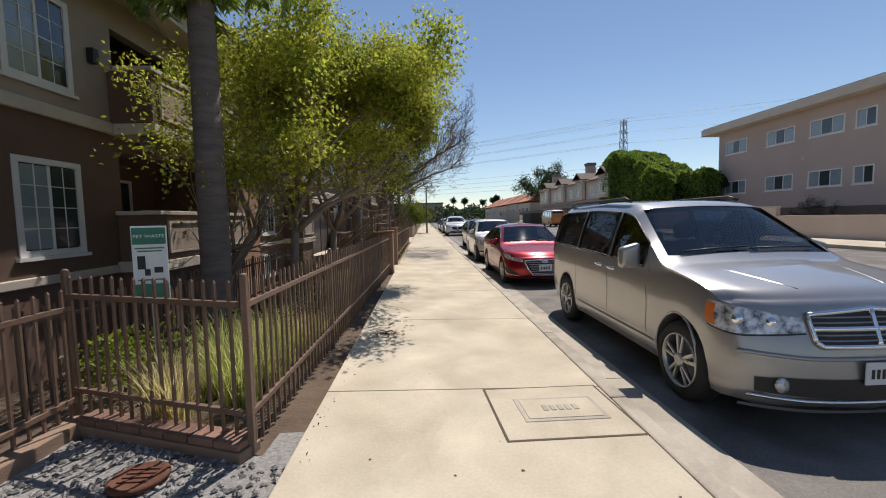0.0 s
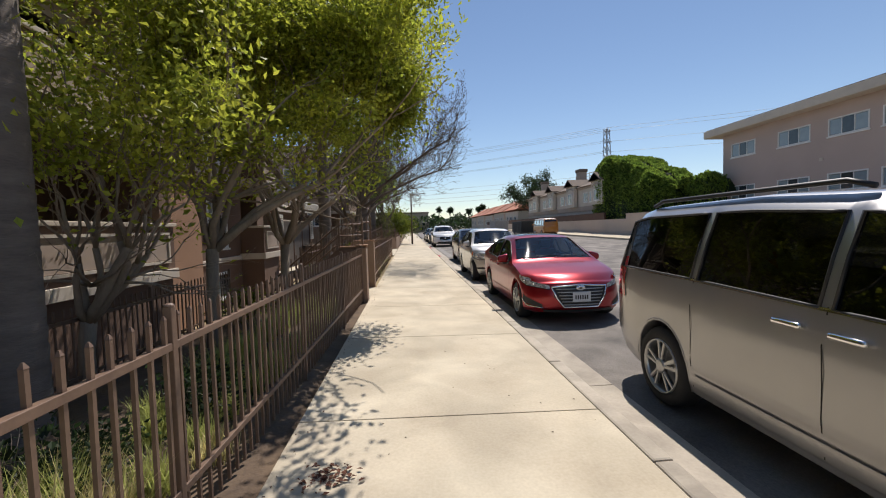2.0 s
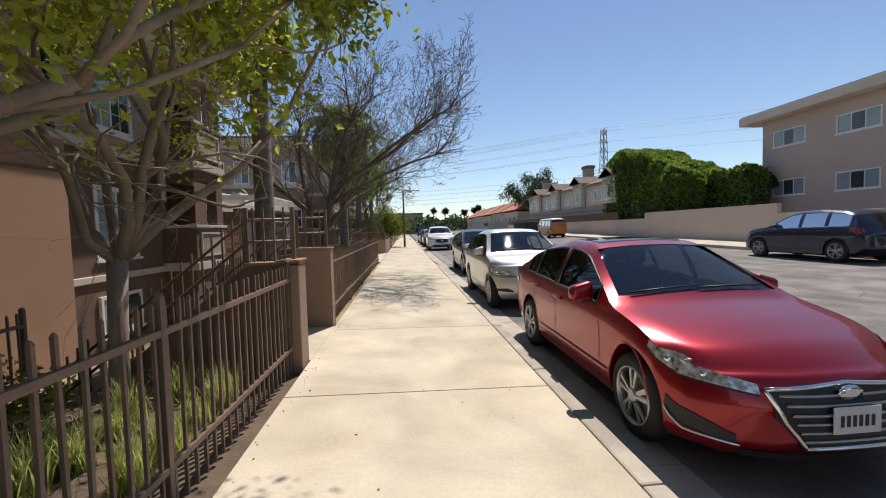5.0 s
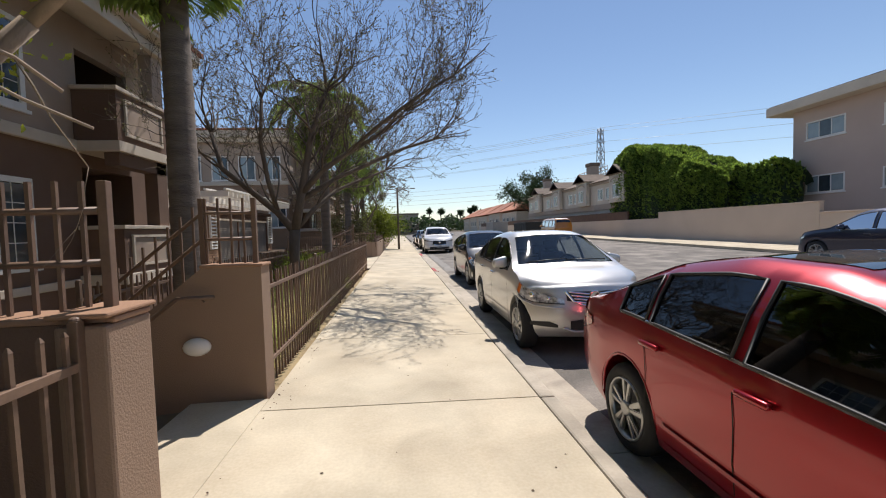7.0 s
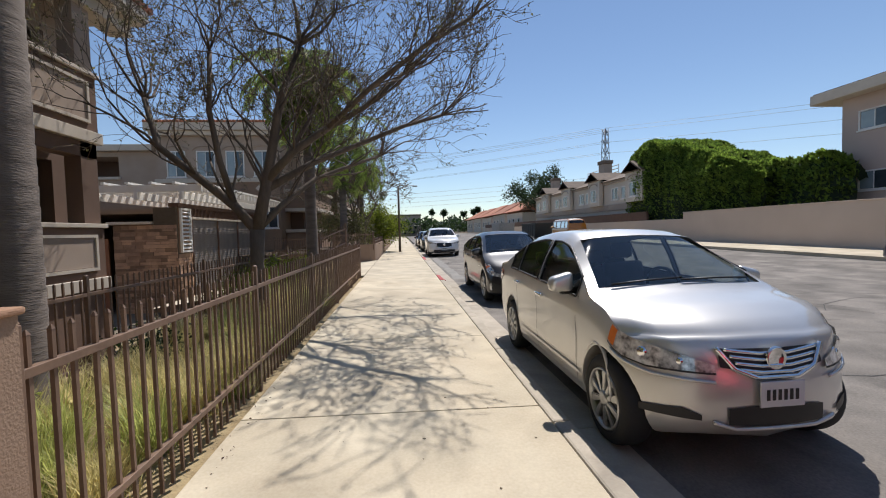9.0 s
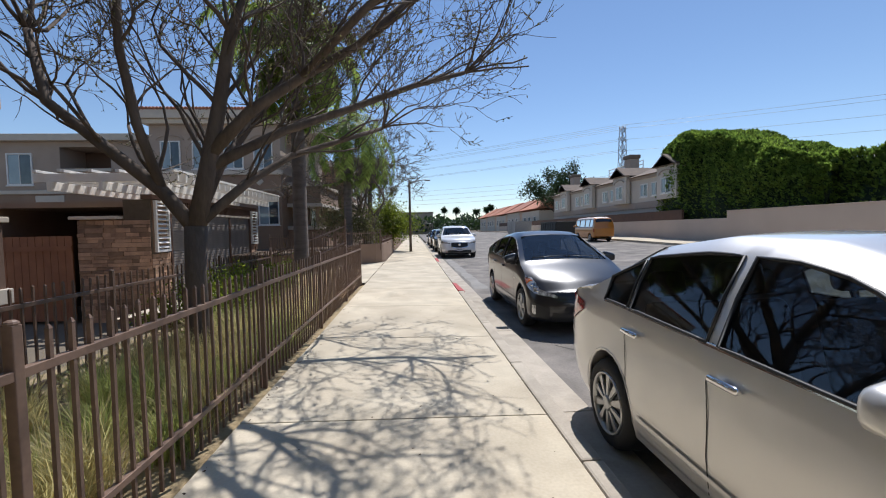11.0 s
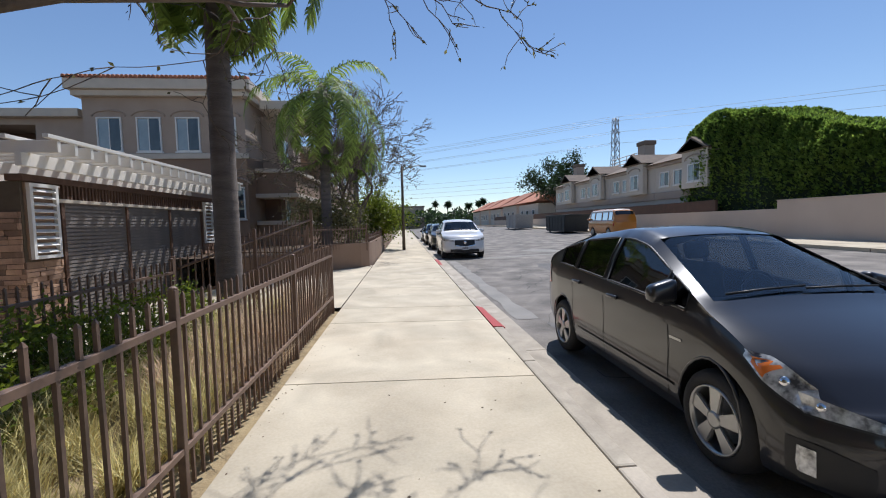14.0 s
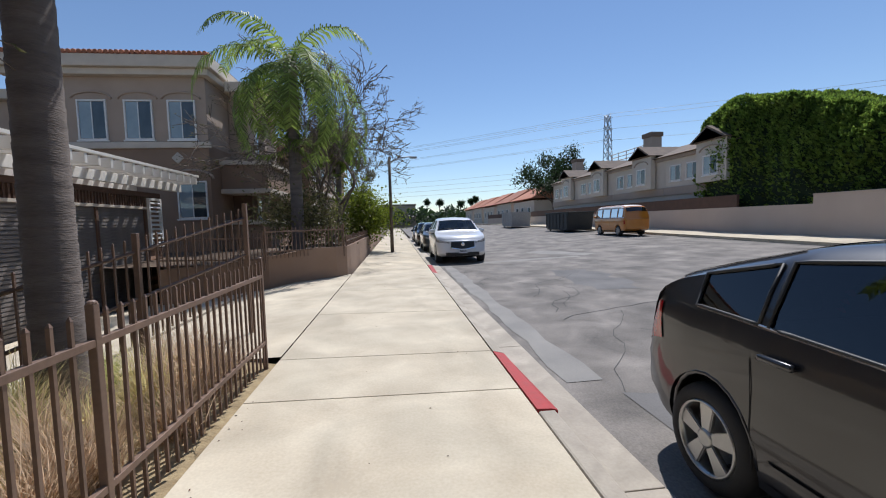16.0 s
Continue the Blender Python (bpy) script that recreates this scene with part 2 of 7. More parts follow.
def box(name, x0, x1, y0, y1, z0, z1, material, parent=None, bevel=0.0, label=""):
    return part(name, block(bmesh.new(), x0, x1, y0, y1, z0, z1, bevel), material, parent, label)


def tube_data(points, radii, sides=6, verts=None, faces=None):
    verts = [] if verts is None else verts
    faces = [] if faces is None else faces
    base = len(verts)
    up = Vector((0.13, 0.21, 1)).normalized()
    n = len(points)
    for i, p in enumerate(points):
        d = (Vector(points[min(i + 1, n - 1)]) - Vector(points[max(i - 1, 0)])).normalized()
        a = d.cross(up if abs(d.dot(up)) < 0.95 else Vector((1, 0, 0))).normalized()
        b = d.cross(a)
        for k in range(sides):
            t = 2 * math.pi * k / sides
            verts.append(tuple(Vector(p) + (a * math.cos(t) + b * math.sin(t)) * radii[i]))
    for i in range(n - 1):
        for k in range(sides):
            q = base + i * sides
            faces.append((q + k, q + (k + 1) % sides, q + sides + (k + 1) % sides, q + sides + k))
    faces.append(tuple(base + (n - 1) * sides + k for k in range(sides)))
    faces.append(tuple(base + k for k in reversed(range(sides))))
    return verts, faces


def tube(name, points, radii, material, parent=None, sides=8, label=""):
    if not hasattr(radii, "__len__"):
        radii = [radii] * len(points)
    return raw(name, *tube_data(points, radii, sides), material, parent, label, True)


def lathe(name, profile, material, parent=None, sides=24, axis="z", label="", m=None):
    """Turns (radius, height) pairs about an axis."""
    verts, faces = [], []
    for r, h in profile:
        for k in range(sides):
            t = 2 * math.pi * k / sides
            p = (r * math.cos(t), r * math.sin(t), h) if axis == "z" else (h, r * math.cos(t), r * math.sin(t))
            verts.append(tuple(m @ Vector(p)) if m is not None else p)
    for i in range(len(profile) - 1):
        for k in range(sides):
            faces.append((i * sides + k, i * sides + (k + 1) % sides, (i + 1) * sides + (k + 1) % sides, (i + 1) * sides + k))
    faces.append(tuple(range(sides))[::-1])
    faces.append(tuple((len(profile) - 1) * sides + k for k in range(sides)))
    return raw(name, verts, faces, material, parent, label, True)


def lerp(table, s):
    return float(np.interp(s, [a for a, _ in table], [b for _, b in table]))


def road_z(x, y):
    """Height of the carriageway: it climbs gently to the far side and up the street."""
    up = 0.012 * min(max(y - 20, 0), 60) * min(max((x - 3) / 11, 0), 1)
    return -0.09 + 0.012 * (x - 1.6) + up


# ---- ground, road, pavements ----
def sheet(name, xs, ys, height, material, label, category):
    verts = [(x, y, height(x, y)) for y in ys for x in xs]
    n = len(xs)
    faces = [(j * n + i, j * n + i + 1, (j + 1) * n + i + 1, (j + 1) * n + i) for j in range(len(ys) - 1) for i in range(n - 1)]
    return tagged(raw(name, verts, faces, material, None, "", True), label, category, kind="structure")


def ground_z(x, y):
    if x < -1.55:
        return lerp([(-60, -1.4), (-9, -1.4), (-6.4, -1.0), (-4.2, -0.15), (-1.9, -0.01), (-1.55, -0.06)], x)
    if x > 20.2:
        return lerp([(20.2, 0.2), (24, 1.0), (60, 1.6), (300, 2)], x)
    return road_z(min(x, 17.5), y) - 0.22


FAR = 2500
sheet("ground", [-FAR, -300, -60, -30, -9, -7, -6.4, -5, -4.2, -3, -1.9, -1.55, 1.0, 1.6, 3, 5, 9, 14, 17, 20.2, 24, 60, 300, FAR],
      [-FAR, -60, -10, 0, 10, 20, 30, 40, 60, 80, 110, 300, FAR], ground_z, GROUND, "dry open ground under the street and gardens", "ground")
sheet("road", [1.47, 2.2, 3, 4, 6, 8, 10, 12, 14, 16.3], [-40, -10, 0, 5, 10, 15, 20, 25, 30, 35, 40, 45, 50, 60, 70, 80, 100, 140, 220], road_z, ASPHALT,
      "grey worn asphalt road with cracks and stains", "road")
garden = sheet("garden_ground", [-7.5, -6.4, -5.0, -4.2, -3.2, -2.4, -1.9, -1.58], [1.7 + i * 0.95 for i in range(11)], lambda x, y: ground_z(x, y) + 0.03 + 0.03 * noise.noise((x * 1.3, y * 1.3, 0)), SOIL,
               "dark bare garden soil behind the fence", "soil")
sheet("garden_ground", [-7.5, -6.4, -5.0, -4.2, -3.2, -2.4, -1.9, -1.58], [13.46 + i * 1.1075 for i in range(13)], lambda x, y: ground_z(x, y) + 0.03 + 0.03 * noise.noise((x * 1.3, y * 1.3, 0)), STRAW,
      "dark garden soil with dry grass behind the fence", "soil")

JOINTS = [-4.7, -2.2, 0.2, 2.62, 5.3, 7.9, 10.3, 12.9, 15.3, 17.8, 20.4, 22.93, 25.46, 26.64, 29.06] + [31.6 + 2.5 * i for i in range(14)]


def slab_mesh(x0, x1, y0, y1, zl, zr, thick=0.1):
    """One concrete flag with eased edges, tilted to the kerb."""
    bm = block(bmesh.new(), x0, x1, y0, y1, -thick, 0, 0.006)
    for v in bm.verts:
        v.co.z += zl + (zr - zl) * (v.co.x - x0) / (x1 - x0)
    return bm


pavement = thing("pavement", "pale concrete pavement of large scored flags", "pavement", kind="structure")
for a, b in zip(JOINTS, JOINTS[1:]):
    part("slab", slab_mesh(-1.55, 1.0, a + 0.006, b - 0.006, 0.05, 0.0), CONCRETE, pavement)
part("slab", slab_mesh(-1.55, 1.0, 64.11, 140, 0.05, 0.0), CONCRETE, pavement)
box("joint_bed", -1.54, 1.03, -4.7, 64.1, -0.12, -0.045, JOINT, pavement)
kerb = thing("kerb", "low concrete kerb with a gutter apron", "kerb", kind="structure")
edges = [-6 + 2.1 * i for i in range(16)]
for a, b in zip(edges, edges[1:]):
    if a < 25.0:
        part("kerbstone", block(bmesh.new(), 1.016, 1.17, a + 0.004, min(b, 24.99) - 0.004, -0.30, -0.004, 0.02), KERB, kerb)
for a in [37.2 + 2.4 * i for i in range(12)]:
    part("kerbstone", block(bmesh.new(), 1.016, 1.17, a + 0.004, a + 2.396, -0.30, -0.004, 0.02), KERB, kerb)
part("kerbstone", block(bmesh.new(), 1.016, 1.17, 66.1, 140, -0.3, -0.004, 0.02), KERB, kerb)


def gutter(y0, y1):
    """The sloping apron between kerb face and asphalt."""
    bm = block(bmesh.new(), 1.172, 1.50, y0 + 0.004, y1 - 0.004, -0.35, -0.082, 0.008)
    return part("gutter", bm, KERB, kerb)


for i in range(24):
    gutter(-6 + 3.0 * i, -3 + 3.0 * i)


def ramp(y0, y1, drop, material, name):
    """A stretch of kerb that dips for the driveway."""
    verts, faces = [], []
    n = 12
    for i in range(n + 1):
        y = y0 + (y1 - y0) * i / n
        for x, z in ((1.016, 0.004), (1.15, -0.003 - 0.3 * drop(i / n)), (1.20, -0.02 - 0.8 * drop(i / n)), (1.205, -0.3), (1.016, -0.3)):
            verts.append((x, y, z))
    for i in range(n):
        for k in range(5):
            faces.append((i * 5 + k, i * 5 + (k + 1) % 5, (i + 1) * 5 + (k + 1) % 5, (i + 1) * 5 + k))
    faces += [(0, 1, 2, 3, 4), tuple(n * 5 + k for k in (4, 3, 2, 1, 0))]
    return raw(name, verts, faces, material, kerb)


ramp(25.0, 26.6, lambda t: 0.09 * t, REDPAINT, "painted_kerbstone")
ramp(26.61, 34.8, lambda t: 0.09, KERB, "dropped_kerbstone")
ramp(34.81, 37.19, lambda t: 0.09 * (1 - t), REDPAINT, "painted_kerbstone")

far_pave = thing("far_pavement", "pale concrete pavement along the far wall", "pavement", kind="structure")
for i in range(28):
    y0 = -20 + 4.0 * i
    bm = block(bmesh.new(), 16.32, 19.85, y0 + 0.01, y0 + 3.99, -0.3, 0, 0.01)
    for v in bm.verts:
        v.co.z += road_z(16.3, v.co.y) + 0.15
    part("slab", bm, CONCRETE, far_pave)
sheet("far_pavement_bed", [16.305, 19.8], [-40, 0, 20, 40, 60, 80, 140], lambda x, y: road_z(16.3, y) + 0.13, JOINT, "dirt joint bed under the far pavement", "pavement")


def ribbon(name, pts, width, z, material, label, category):
    """A flat band on the road along a line of points."""
    verts, faces = [], []
    for i, (x, y) in enumerate(pts):
        d = Vector((pts[min(i + 1, len(pts) - 1)][0] - pts[max(i - 1, 0)][0], pts[min(i + 1, len(pts) - 1)][1] - pts[max(i - 1, 0)][1], 0)).normalized()
        n = Vector((-d.y, d.x, 0)) * width / 2 * random.uniform(0.7, 1.3)
        for s in (1, -1):
            px, py = x + s * n.x, y + s * n.y
            verts.append((px, py, road_z(px, py) + z))
    faces = [(2 * i, 2 * i + 1, 2 * i + 3, 2 * i + 2) for i in range(len(pts) - 1)]
    return tagged(raw(name, verts, faces, material), label, category, kind="structure")


for k in range(60):
    x, y = random.uniform(2.0, 9), random.uniform(4, 36)
    pts = [(x, y)]
    ang = random.choice([0.1, 1.5]) + random.uniform(-0.4, 0.4)
    for j in range(random.randint(6, 14)):
        ang += random.uniform(-0.5, 0.5)
        x, y = x + 0.35 * math.sin(ang), y + 0.35 * math.cos(ang)
        pts.append((min(max(x, 1.8), 16), y))
    ribbon("road_crack", pts, random.uniform(0.007, 0.016), 0.005, CRACK, "thin dark crack in the asphalt", "crack")
for x, y, n, w in ((3.4, 5.4, 7, 1.3), (5.6, 8.0, 9, 1.1), (4.6, 17.8, 8, 1.2), (7.5, 25.0, 12, 1.4), (5.0, 30.5, 9, 1.2)):
    ribbon("worn_patch", [(x + 0.12 * random.uniform(-1, 1) + 0.03 * i, y + 0.45 * i) for i in range(n)], w, 0.004, ASPHALT2, "coarser worn asphalt repair in the road", "road patch")
ribbon("lane_line", [(9.0, 8 + 0.5 * i) for i in range(7)], 0.1, 0.006, WHITEPAINT, "worn white lane dash on the asphalt", "road marking")
ribbon("gutter_patch", [(1.78, 25.7 + 0.5 * i) for i in range(24)], 0.36, 0.006, PATCH, "rough pale asphalt strip along the gutter", "road patch")
ribbon("cross_patch", [(3.3 + 0.5 * i, 37.7) for i in range(9)], 0.5, 0.006, PATCH, "pale concrete strip across the road", "road patch")
ribbon("utility_patch", [(6.4 + 0.25 * i, 41.0 - 0.5 * i) for i in range(7)], 1.0, 0.007, PATCH, "pale square repair in the road", "road patch")
ribbon("dark_patch", [(2.0 + 0.3 * i, 24.9) for i in range(5)], 1.0, 0.006, ASPHALT2, "coarse dark asphalt repair beside the gutter", "road patch")


# ---- cars ----
def smooth_at(table, s, r=0.05):
    return sum(lerp(table, s + d) for d in (-r, -r / 2, 0, r / 2, r)) / 5


class Shell:
    """The skin of a car: front at y = 0, rear at y = length, nose and tail bowed in plan."""

    def __init__(self, length, width, top, belt, bottom, tumble=0.36, bow=0.42, face=(), tail_bow=0.24):
        self.length, self.w, self.top, self.belt, self.bottom, self.tumble = length, width / 2, top, belt, bottom, tumble
        self.bow, self.face, self.tail_bow, self.nose = bow, list(face) or [(0.2, 0.06), (0.35, 0.0), (0.5, 0.0), (0.8, 0.08)], tail_bow, 0.0
        self.plan = [(0, 0.93), (0.06, 0.96), (0.25, 0.99), (0.6, 1.0), (length - 0.6, 1.0), (length - 0.25, 0.985), (length - 0.06, 0.955), (length, 0.93)]

    def at(self, s):
        """A station once the nose has been drawn in."""
        return s - self.nose if s > 0.6 else s * (1 - self.nose / 0.6)

    def blunt(self, nose):
        """The same shell with a shorter nose."""
        self.nose = nose
        self.top, self.belt, self.plan, self.bottom = [[(self.at(s), v) for s, v in t] for t in (self.top, self.belt, self.plan, self.bottom)]
        self.length -= nose
        return self

    def warp(self, p):
        """Sweeps the nose and the tail back towards the corners."""
        x, s, z = p
        f = min(abs(x) / self.w, 1.05)
        y = s
        d = 1.25
        if s < d:
            y += (self.bow * f ** 3 + lerp(self.face, z)) * (1 - max(s, 0) / d) ** 2
        e = self.length - s
        if e < 1.0:
            y -= (self.tail_bow * f ** 3 + 0.08 * max(0, 0.5 - z)) * (1 - max(e, 0)) ** 2
        return Vector((x, y, z))

    def ring(self, s):
        w = self.w * smooth_at(self.plan, s, 0.04)
        zt, zb = smooth_at(self.top, s), smooth_at(self.bottom, s, 0.03)
        zw = min(smooth_at(self.belt, s), zt - 0.03)
        g = zt - zw
        wt = w * 0.955 - self.tumble * g - 0.02
        h = zw - zb
        return [(0, zb), (w * 0.80, zb), (w * 0.94, zb + 0.03), (w * 0.975, zb + 0.15 * h), (w * 0.993, zb + 0.36 * h), (w * 0.988, zb + 0.62 * h), (w, zb + 0.83 * h), (w * 0.962, zw),
                (w * 0.962 - self.tumble * g * 0.42, zw + 0.45 * g), (wt + 0.055, zt - 0.16 * g - 0.01), (wt - 0.035, zt - 0.03 * g), (wt * 0.8, zt), (wt * 0.4, zt + 0.015), (0, zt + 0.02)]

    def side(self, s, z):
        r = self.ring(s)[2:11]
        return float(np.interp(z, [p[1] for p in r], [p[0] for p in r]))

    def over(self, s, f):
        """A point on the upper skin at a share f of its half width."""
        r = self.ring(s)[9:]
        x = f * r[0][0]
        xs, zs = [p[0] for p in reversed(r)], [p[1] for p in reversed(r)]
        return self.warp((x, s, float(np.interp(abs(x), xs, zs))))

    def wrap(self, q, z, lift=0.0):
        """A point on the nose: q runs outwards from the centre line over the front and on along the flank."""
        edge = self.w * 0.93
        def at(a):
            if abs(a) <= edge:
                return self.warp((a, -0.03 * min(1, 25 * (1 - abs(a) / edge)), z))
            t = abs(a) - edge
            return self.warp((math.copysign(self.side(t, z), a), t, z))
        p, d = at(q), at(q + 0.02) - at(q - 0.02)
        return p + Vector((d.y, -d.x, 0)).normalized() * lift


def shell_mesh(sh, windows, screen):
    """The closed skin; the panes' faces carry the second material, to be taken out once the arches are cut."""
    n = 64
    cuts = {round(v, 4) for w in windows for v in w} | {round(v, 4) for v in screen}
    ss = sorted({v for v in (round(sh.length * i / n, 4) for i in range(n + 1)) if min(abs(v - c) for c in cuts) > 0.02} | {0.02, 0.05, sh.length - 0.02, sh.length - 0.05} | cuts)
    verts, faces, marks = [], [], []
    k = len(sh.ring(0))
    m = 2 * k - 2

    def add(s, y, f):
        half = sh.ring(min(max(s, 0.002), sh.length - 0.002))
        zc = (half[0][1] + half[-1][1]) / 2
        pts = [(x * f, zc + (z - zc) * f) for x, z in half]
        verts.extend(tuple(sh.warp((x, y, z))) for x, z in pts)
        verts.extend(tuple(sh.warp((-x, y, z))) for x, z in pts[-2:0:-1])

    caps = ((0.12, 0.03), (0.35, 0.03), (0.6, 0.03), (0.8, 0.03), (0.92, 0.027), (0.975, 0.018))
    rows = [(0.0, -d, f) for f, d in caps] + [(s, s, 1.0) for s in ss] + [(sh.length, sh.length + d, f) for f, d in reversed(caps)]
    for s, y, f in rows:
        add(s, y, f)
    for i in range(len(rows) - 1):
        mid = (rows[i][0] + rows[i + 1][0]) / 2
        side = any(a < mid < b for a, b in windows)
        front = screen[0] < mid < screen[1]
        for j in range(m):
            faces.append((i * m + j, i * m + (j + 1) % m, (i + 1) * m + (j + 1) % m, (i + 1) * m + j))
            marks.append(1 if (side and j in (7, 8, 17, 18)) or (front and 10 <= j <= 15) else 0)
    faces += [tuple(range(m))[::-1], tuple((len(rows) - 1) * m + j for j in range(m))]
    return verts, faces, marks + [0, 0]


def cut_arches(ob, centres, radius, width, zc):
    """Cuts the wheel arches out of the skin."""
    bm = bmesh.new()
    for s in centres:
        for side in (-1, 1):
            bmesh.ops.create_cone(bm, cap_ends=True, segments=36, radius1=radius, radius2=radius, depth=0.5,
                                  matrix=Matrix.Translation((side * width / 2, s, zc + 0.01)) @ Matrix.Rotation(math.pi / 2, 4, "Y"))
    me = bpy.data.meshes.new("cutter")
    bm.to_mesh(me)
    bm.free()
    tool = new("cutter", me)
    tool.parent = ob.parent
    mod = ob.modifiers.new("arches", "BOOLEAN")
    mod.object, mod.operation, mod.solver = tool, "DIFFERENCE", "EXACT"
    dg = bpy.context.evaluated_depsgraph_get()
    done = bpy.data.meshes.new_from_object(ob.evaluated_get(dg))
    ob.modifiers.clear()
    bm = bmesh.new()
    bm.from_mesh(done)
    bmesh.ops.delete(bm, geom=[f for f in bm.faces if f.material_index == 1], context="FACES")
    bm.to_mesh(done)
    bm.free()
    ob.data = done
    bpy.data.objects.remove(tool)
    if len(done.materials) == 0:
        done.materials.append(BLACKPLASTIC)
    done.polygons.foreach_set("use_smooth", [True] * len(done.polygons))
    done.set_sharp_from_angle(angle=radians(42))


def grid_faces(rows, cols):
    return [(i * cols + j, i * cols + j + 1, (i + 1) * cols + j + 1, (i + 1) * cols + j) for i in range(rows - 1) for j in range(cols - 1)]


def side_panel(name, sh, low, high, s0, s1, material, parent, sgn, lift=0.006, label="", n=14):
    """A panel on the flank between two height lines (s, z)."""
    verts = []
    for i in range(n):
        s = s0 + (s1 - s0) * i / (n - 1)
        a, b = lerp(low, s), lerp(high, s)
        for j in range(5):
            z = a + (b - a) * j / 4
            verts.append(tuple(sh.warp((sgn * (sh.side(s, z) + lift), s, z))))
    return raw(name, verts, grid_faces(n, 5), material, parent, label, True)


def over_panel(name, sh, s0, s1, f, material, parent, lift=0.008, label="", n=10, f2=None):
    """A panel on the upper skin: screens, roof glass."""
    verts = []
    for i in range(n):
        s = s0 + (s1 - s0) * i / (n - 1)
        w = f + ((f2 or f) - f) * i / (n - 1)
        d = sh.over(s + 0.02, 0) - sh.over(s - 0.02, 0)
        nr = Vector((0, -d.z, d.y)).normalized() * lift
        verts += [tuple(sh.over(s, w * (j / 4 - 1)) + nr) for j in range(9)]
    return raw(name, verts, grid_faces(n, 9), material, parent, label, True)


def side_pane(sh, s0, s1, material, parent, sgn, n=8):
    """One pane of side glass, set a little behind the skin."""
    verts = []
    for i in range(n):
        s = s0 + (s1 - s0) * i / (n - 1)
        verts += [(sgn * (x - 0.006), s, z) for x, z in sh.ring(s)[7:10]]
    return raw("side_window", verts, grid_faces(n, 3), material, parent, "", True)


def window_rim(sh, s0, s1, material, parent, sgn, n=10):
    """The dark rubber round one pane."""
    rows = [s0 + (s1 - s0) * i / (n - 1) for i in range(n)]
    loop = [(s, 7) for s in rows] + [(s1, 8)] + [(s, 9) for s in reversed(rows)] + [(s0, 8), (s0, 7)]
    pts = []
    for s, k in loop:
        x, z = sh.ring(s)[k]
        pts.append((sgn * (x + 0.002), s, z))
    return tube("window_rim", pts, 0.011, material, parent, 5)


def wheel(parent, x, s, r, sgn, style):
    w = tagged(new("wheel"), "")
    w.parent, w.location = parent, (x, s, r)
    w.scale = (1, parent.scale.z / parent.scale.y, 1)
    d = -sgn  # inwards
    lathe("tyre", [(r * 0.66, d * 0.20), (r * 0.67, d * 0.03), (r * 0.70, 0.0), (r * 0.80, d * -0.006), (r * 0.92, d * 0.004), (r * 0.98, d * 0.03), (r, d * 0.06), (r, d * 0.17), (r * 0.95, d * 0.21), (r * 0.66, d * 0.21)], RUBBER, w, 36, "x")
    lathe("rim", [(r * 0.69, d * 0.14), (r * 0.69, d * 0.012), (r * 0.68, d * -0.008), (r * 0.645, d * -0.006), (r * 0.62, d * 0.03), (r * 0.60, d * 0.10), (r * 0.58, d * 0.14)], style["metal"], w, 36, "x")
    # Near-black disc stands in for the shade behind the spokes.
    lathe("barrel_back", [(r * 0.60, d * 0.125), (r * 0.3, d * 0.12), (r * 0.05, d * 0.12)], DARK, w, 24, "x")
    lathe("brake_disc", [(r * 0.46, d * 0.095), (r * 0.46, d * 0.088), (r * 0.15, d * 0.085), (r * 0.05, d * 0.085)], STEEL, w, 24, "x")
    n, gap = style["spokes"], style.get("twin", 0.0)
    wi, wo = style["wide"]
    spoke = None
    for i in range(n):
        for g in ((-gap, gap) if gap else (0.0,)):
            turn = 2 * math.pi * i / n + g
            if spoke is None:
                bm = bmesh.new()
                bmesh.ops.create_cube(bm, size=1, matrix=Matrix.Translation((d * 0.022, 0, r * 0.39)) @ Matrix.Diagonal((0.034, 1, r * 0.54, 1)))
                for v in bm.verts:
                    out = v.co.z > r * 0.39
                    v.co.y *= wo if out else wi
                    v.co.x += d * (0.002 if out else -0.006)
                bmesh.ops.bevel(bm, geom=bm.edges[:], offset=0.007, segments=2, affect="EDGES")
                spoke = part("spoke", bm, style["metal"], w)
                spoke.rotation_euler = (turn, 0, 0)
            else:
                share("spoke", spoke, w, (0, 0, 0), (math.degrees(turn), 0, 0))
    lathe("hub_cap", [(r * 0.19, d * 0.03), (r * 0.18, d * -0.002), (r * 0.12, d * -0.012), (r * 0.08, d * -0.008), (0.005, d * -0.01)], style["metal"], w, 20, "x")
    return w


def car_seat(parent, x, s, z, w=0.5):
    bm = block(bmesh.new(), x - w / 2, x + w / 2, s - 0.25, s + 0.25, z - 0.1, z + 0.1, 0.05)
    tip = Matrix.Translation((x, s + 0.27, z + 0.02)) @ Matrix.Rotation(-0.25, 4, "X")
    block(bm, -w / 2, w / 2, -0.06, 0.08, 0, 0.58, 0.05, tip)
    for dx in ((0,) if w < 0.7 else (-w / 3, w / 3)):
        block(bm, dx - 0.13, dx + 0.13, -0.05, 0.06, 0.62, 0.80, 0.04, tip)
    return part("seat", bm, CABIN, parent, "grey cloth seat", True)


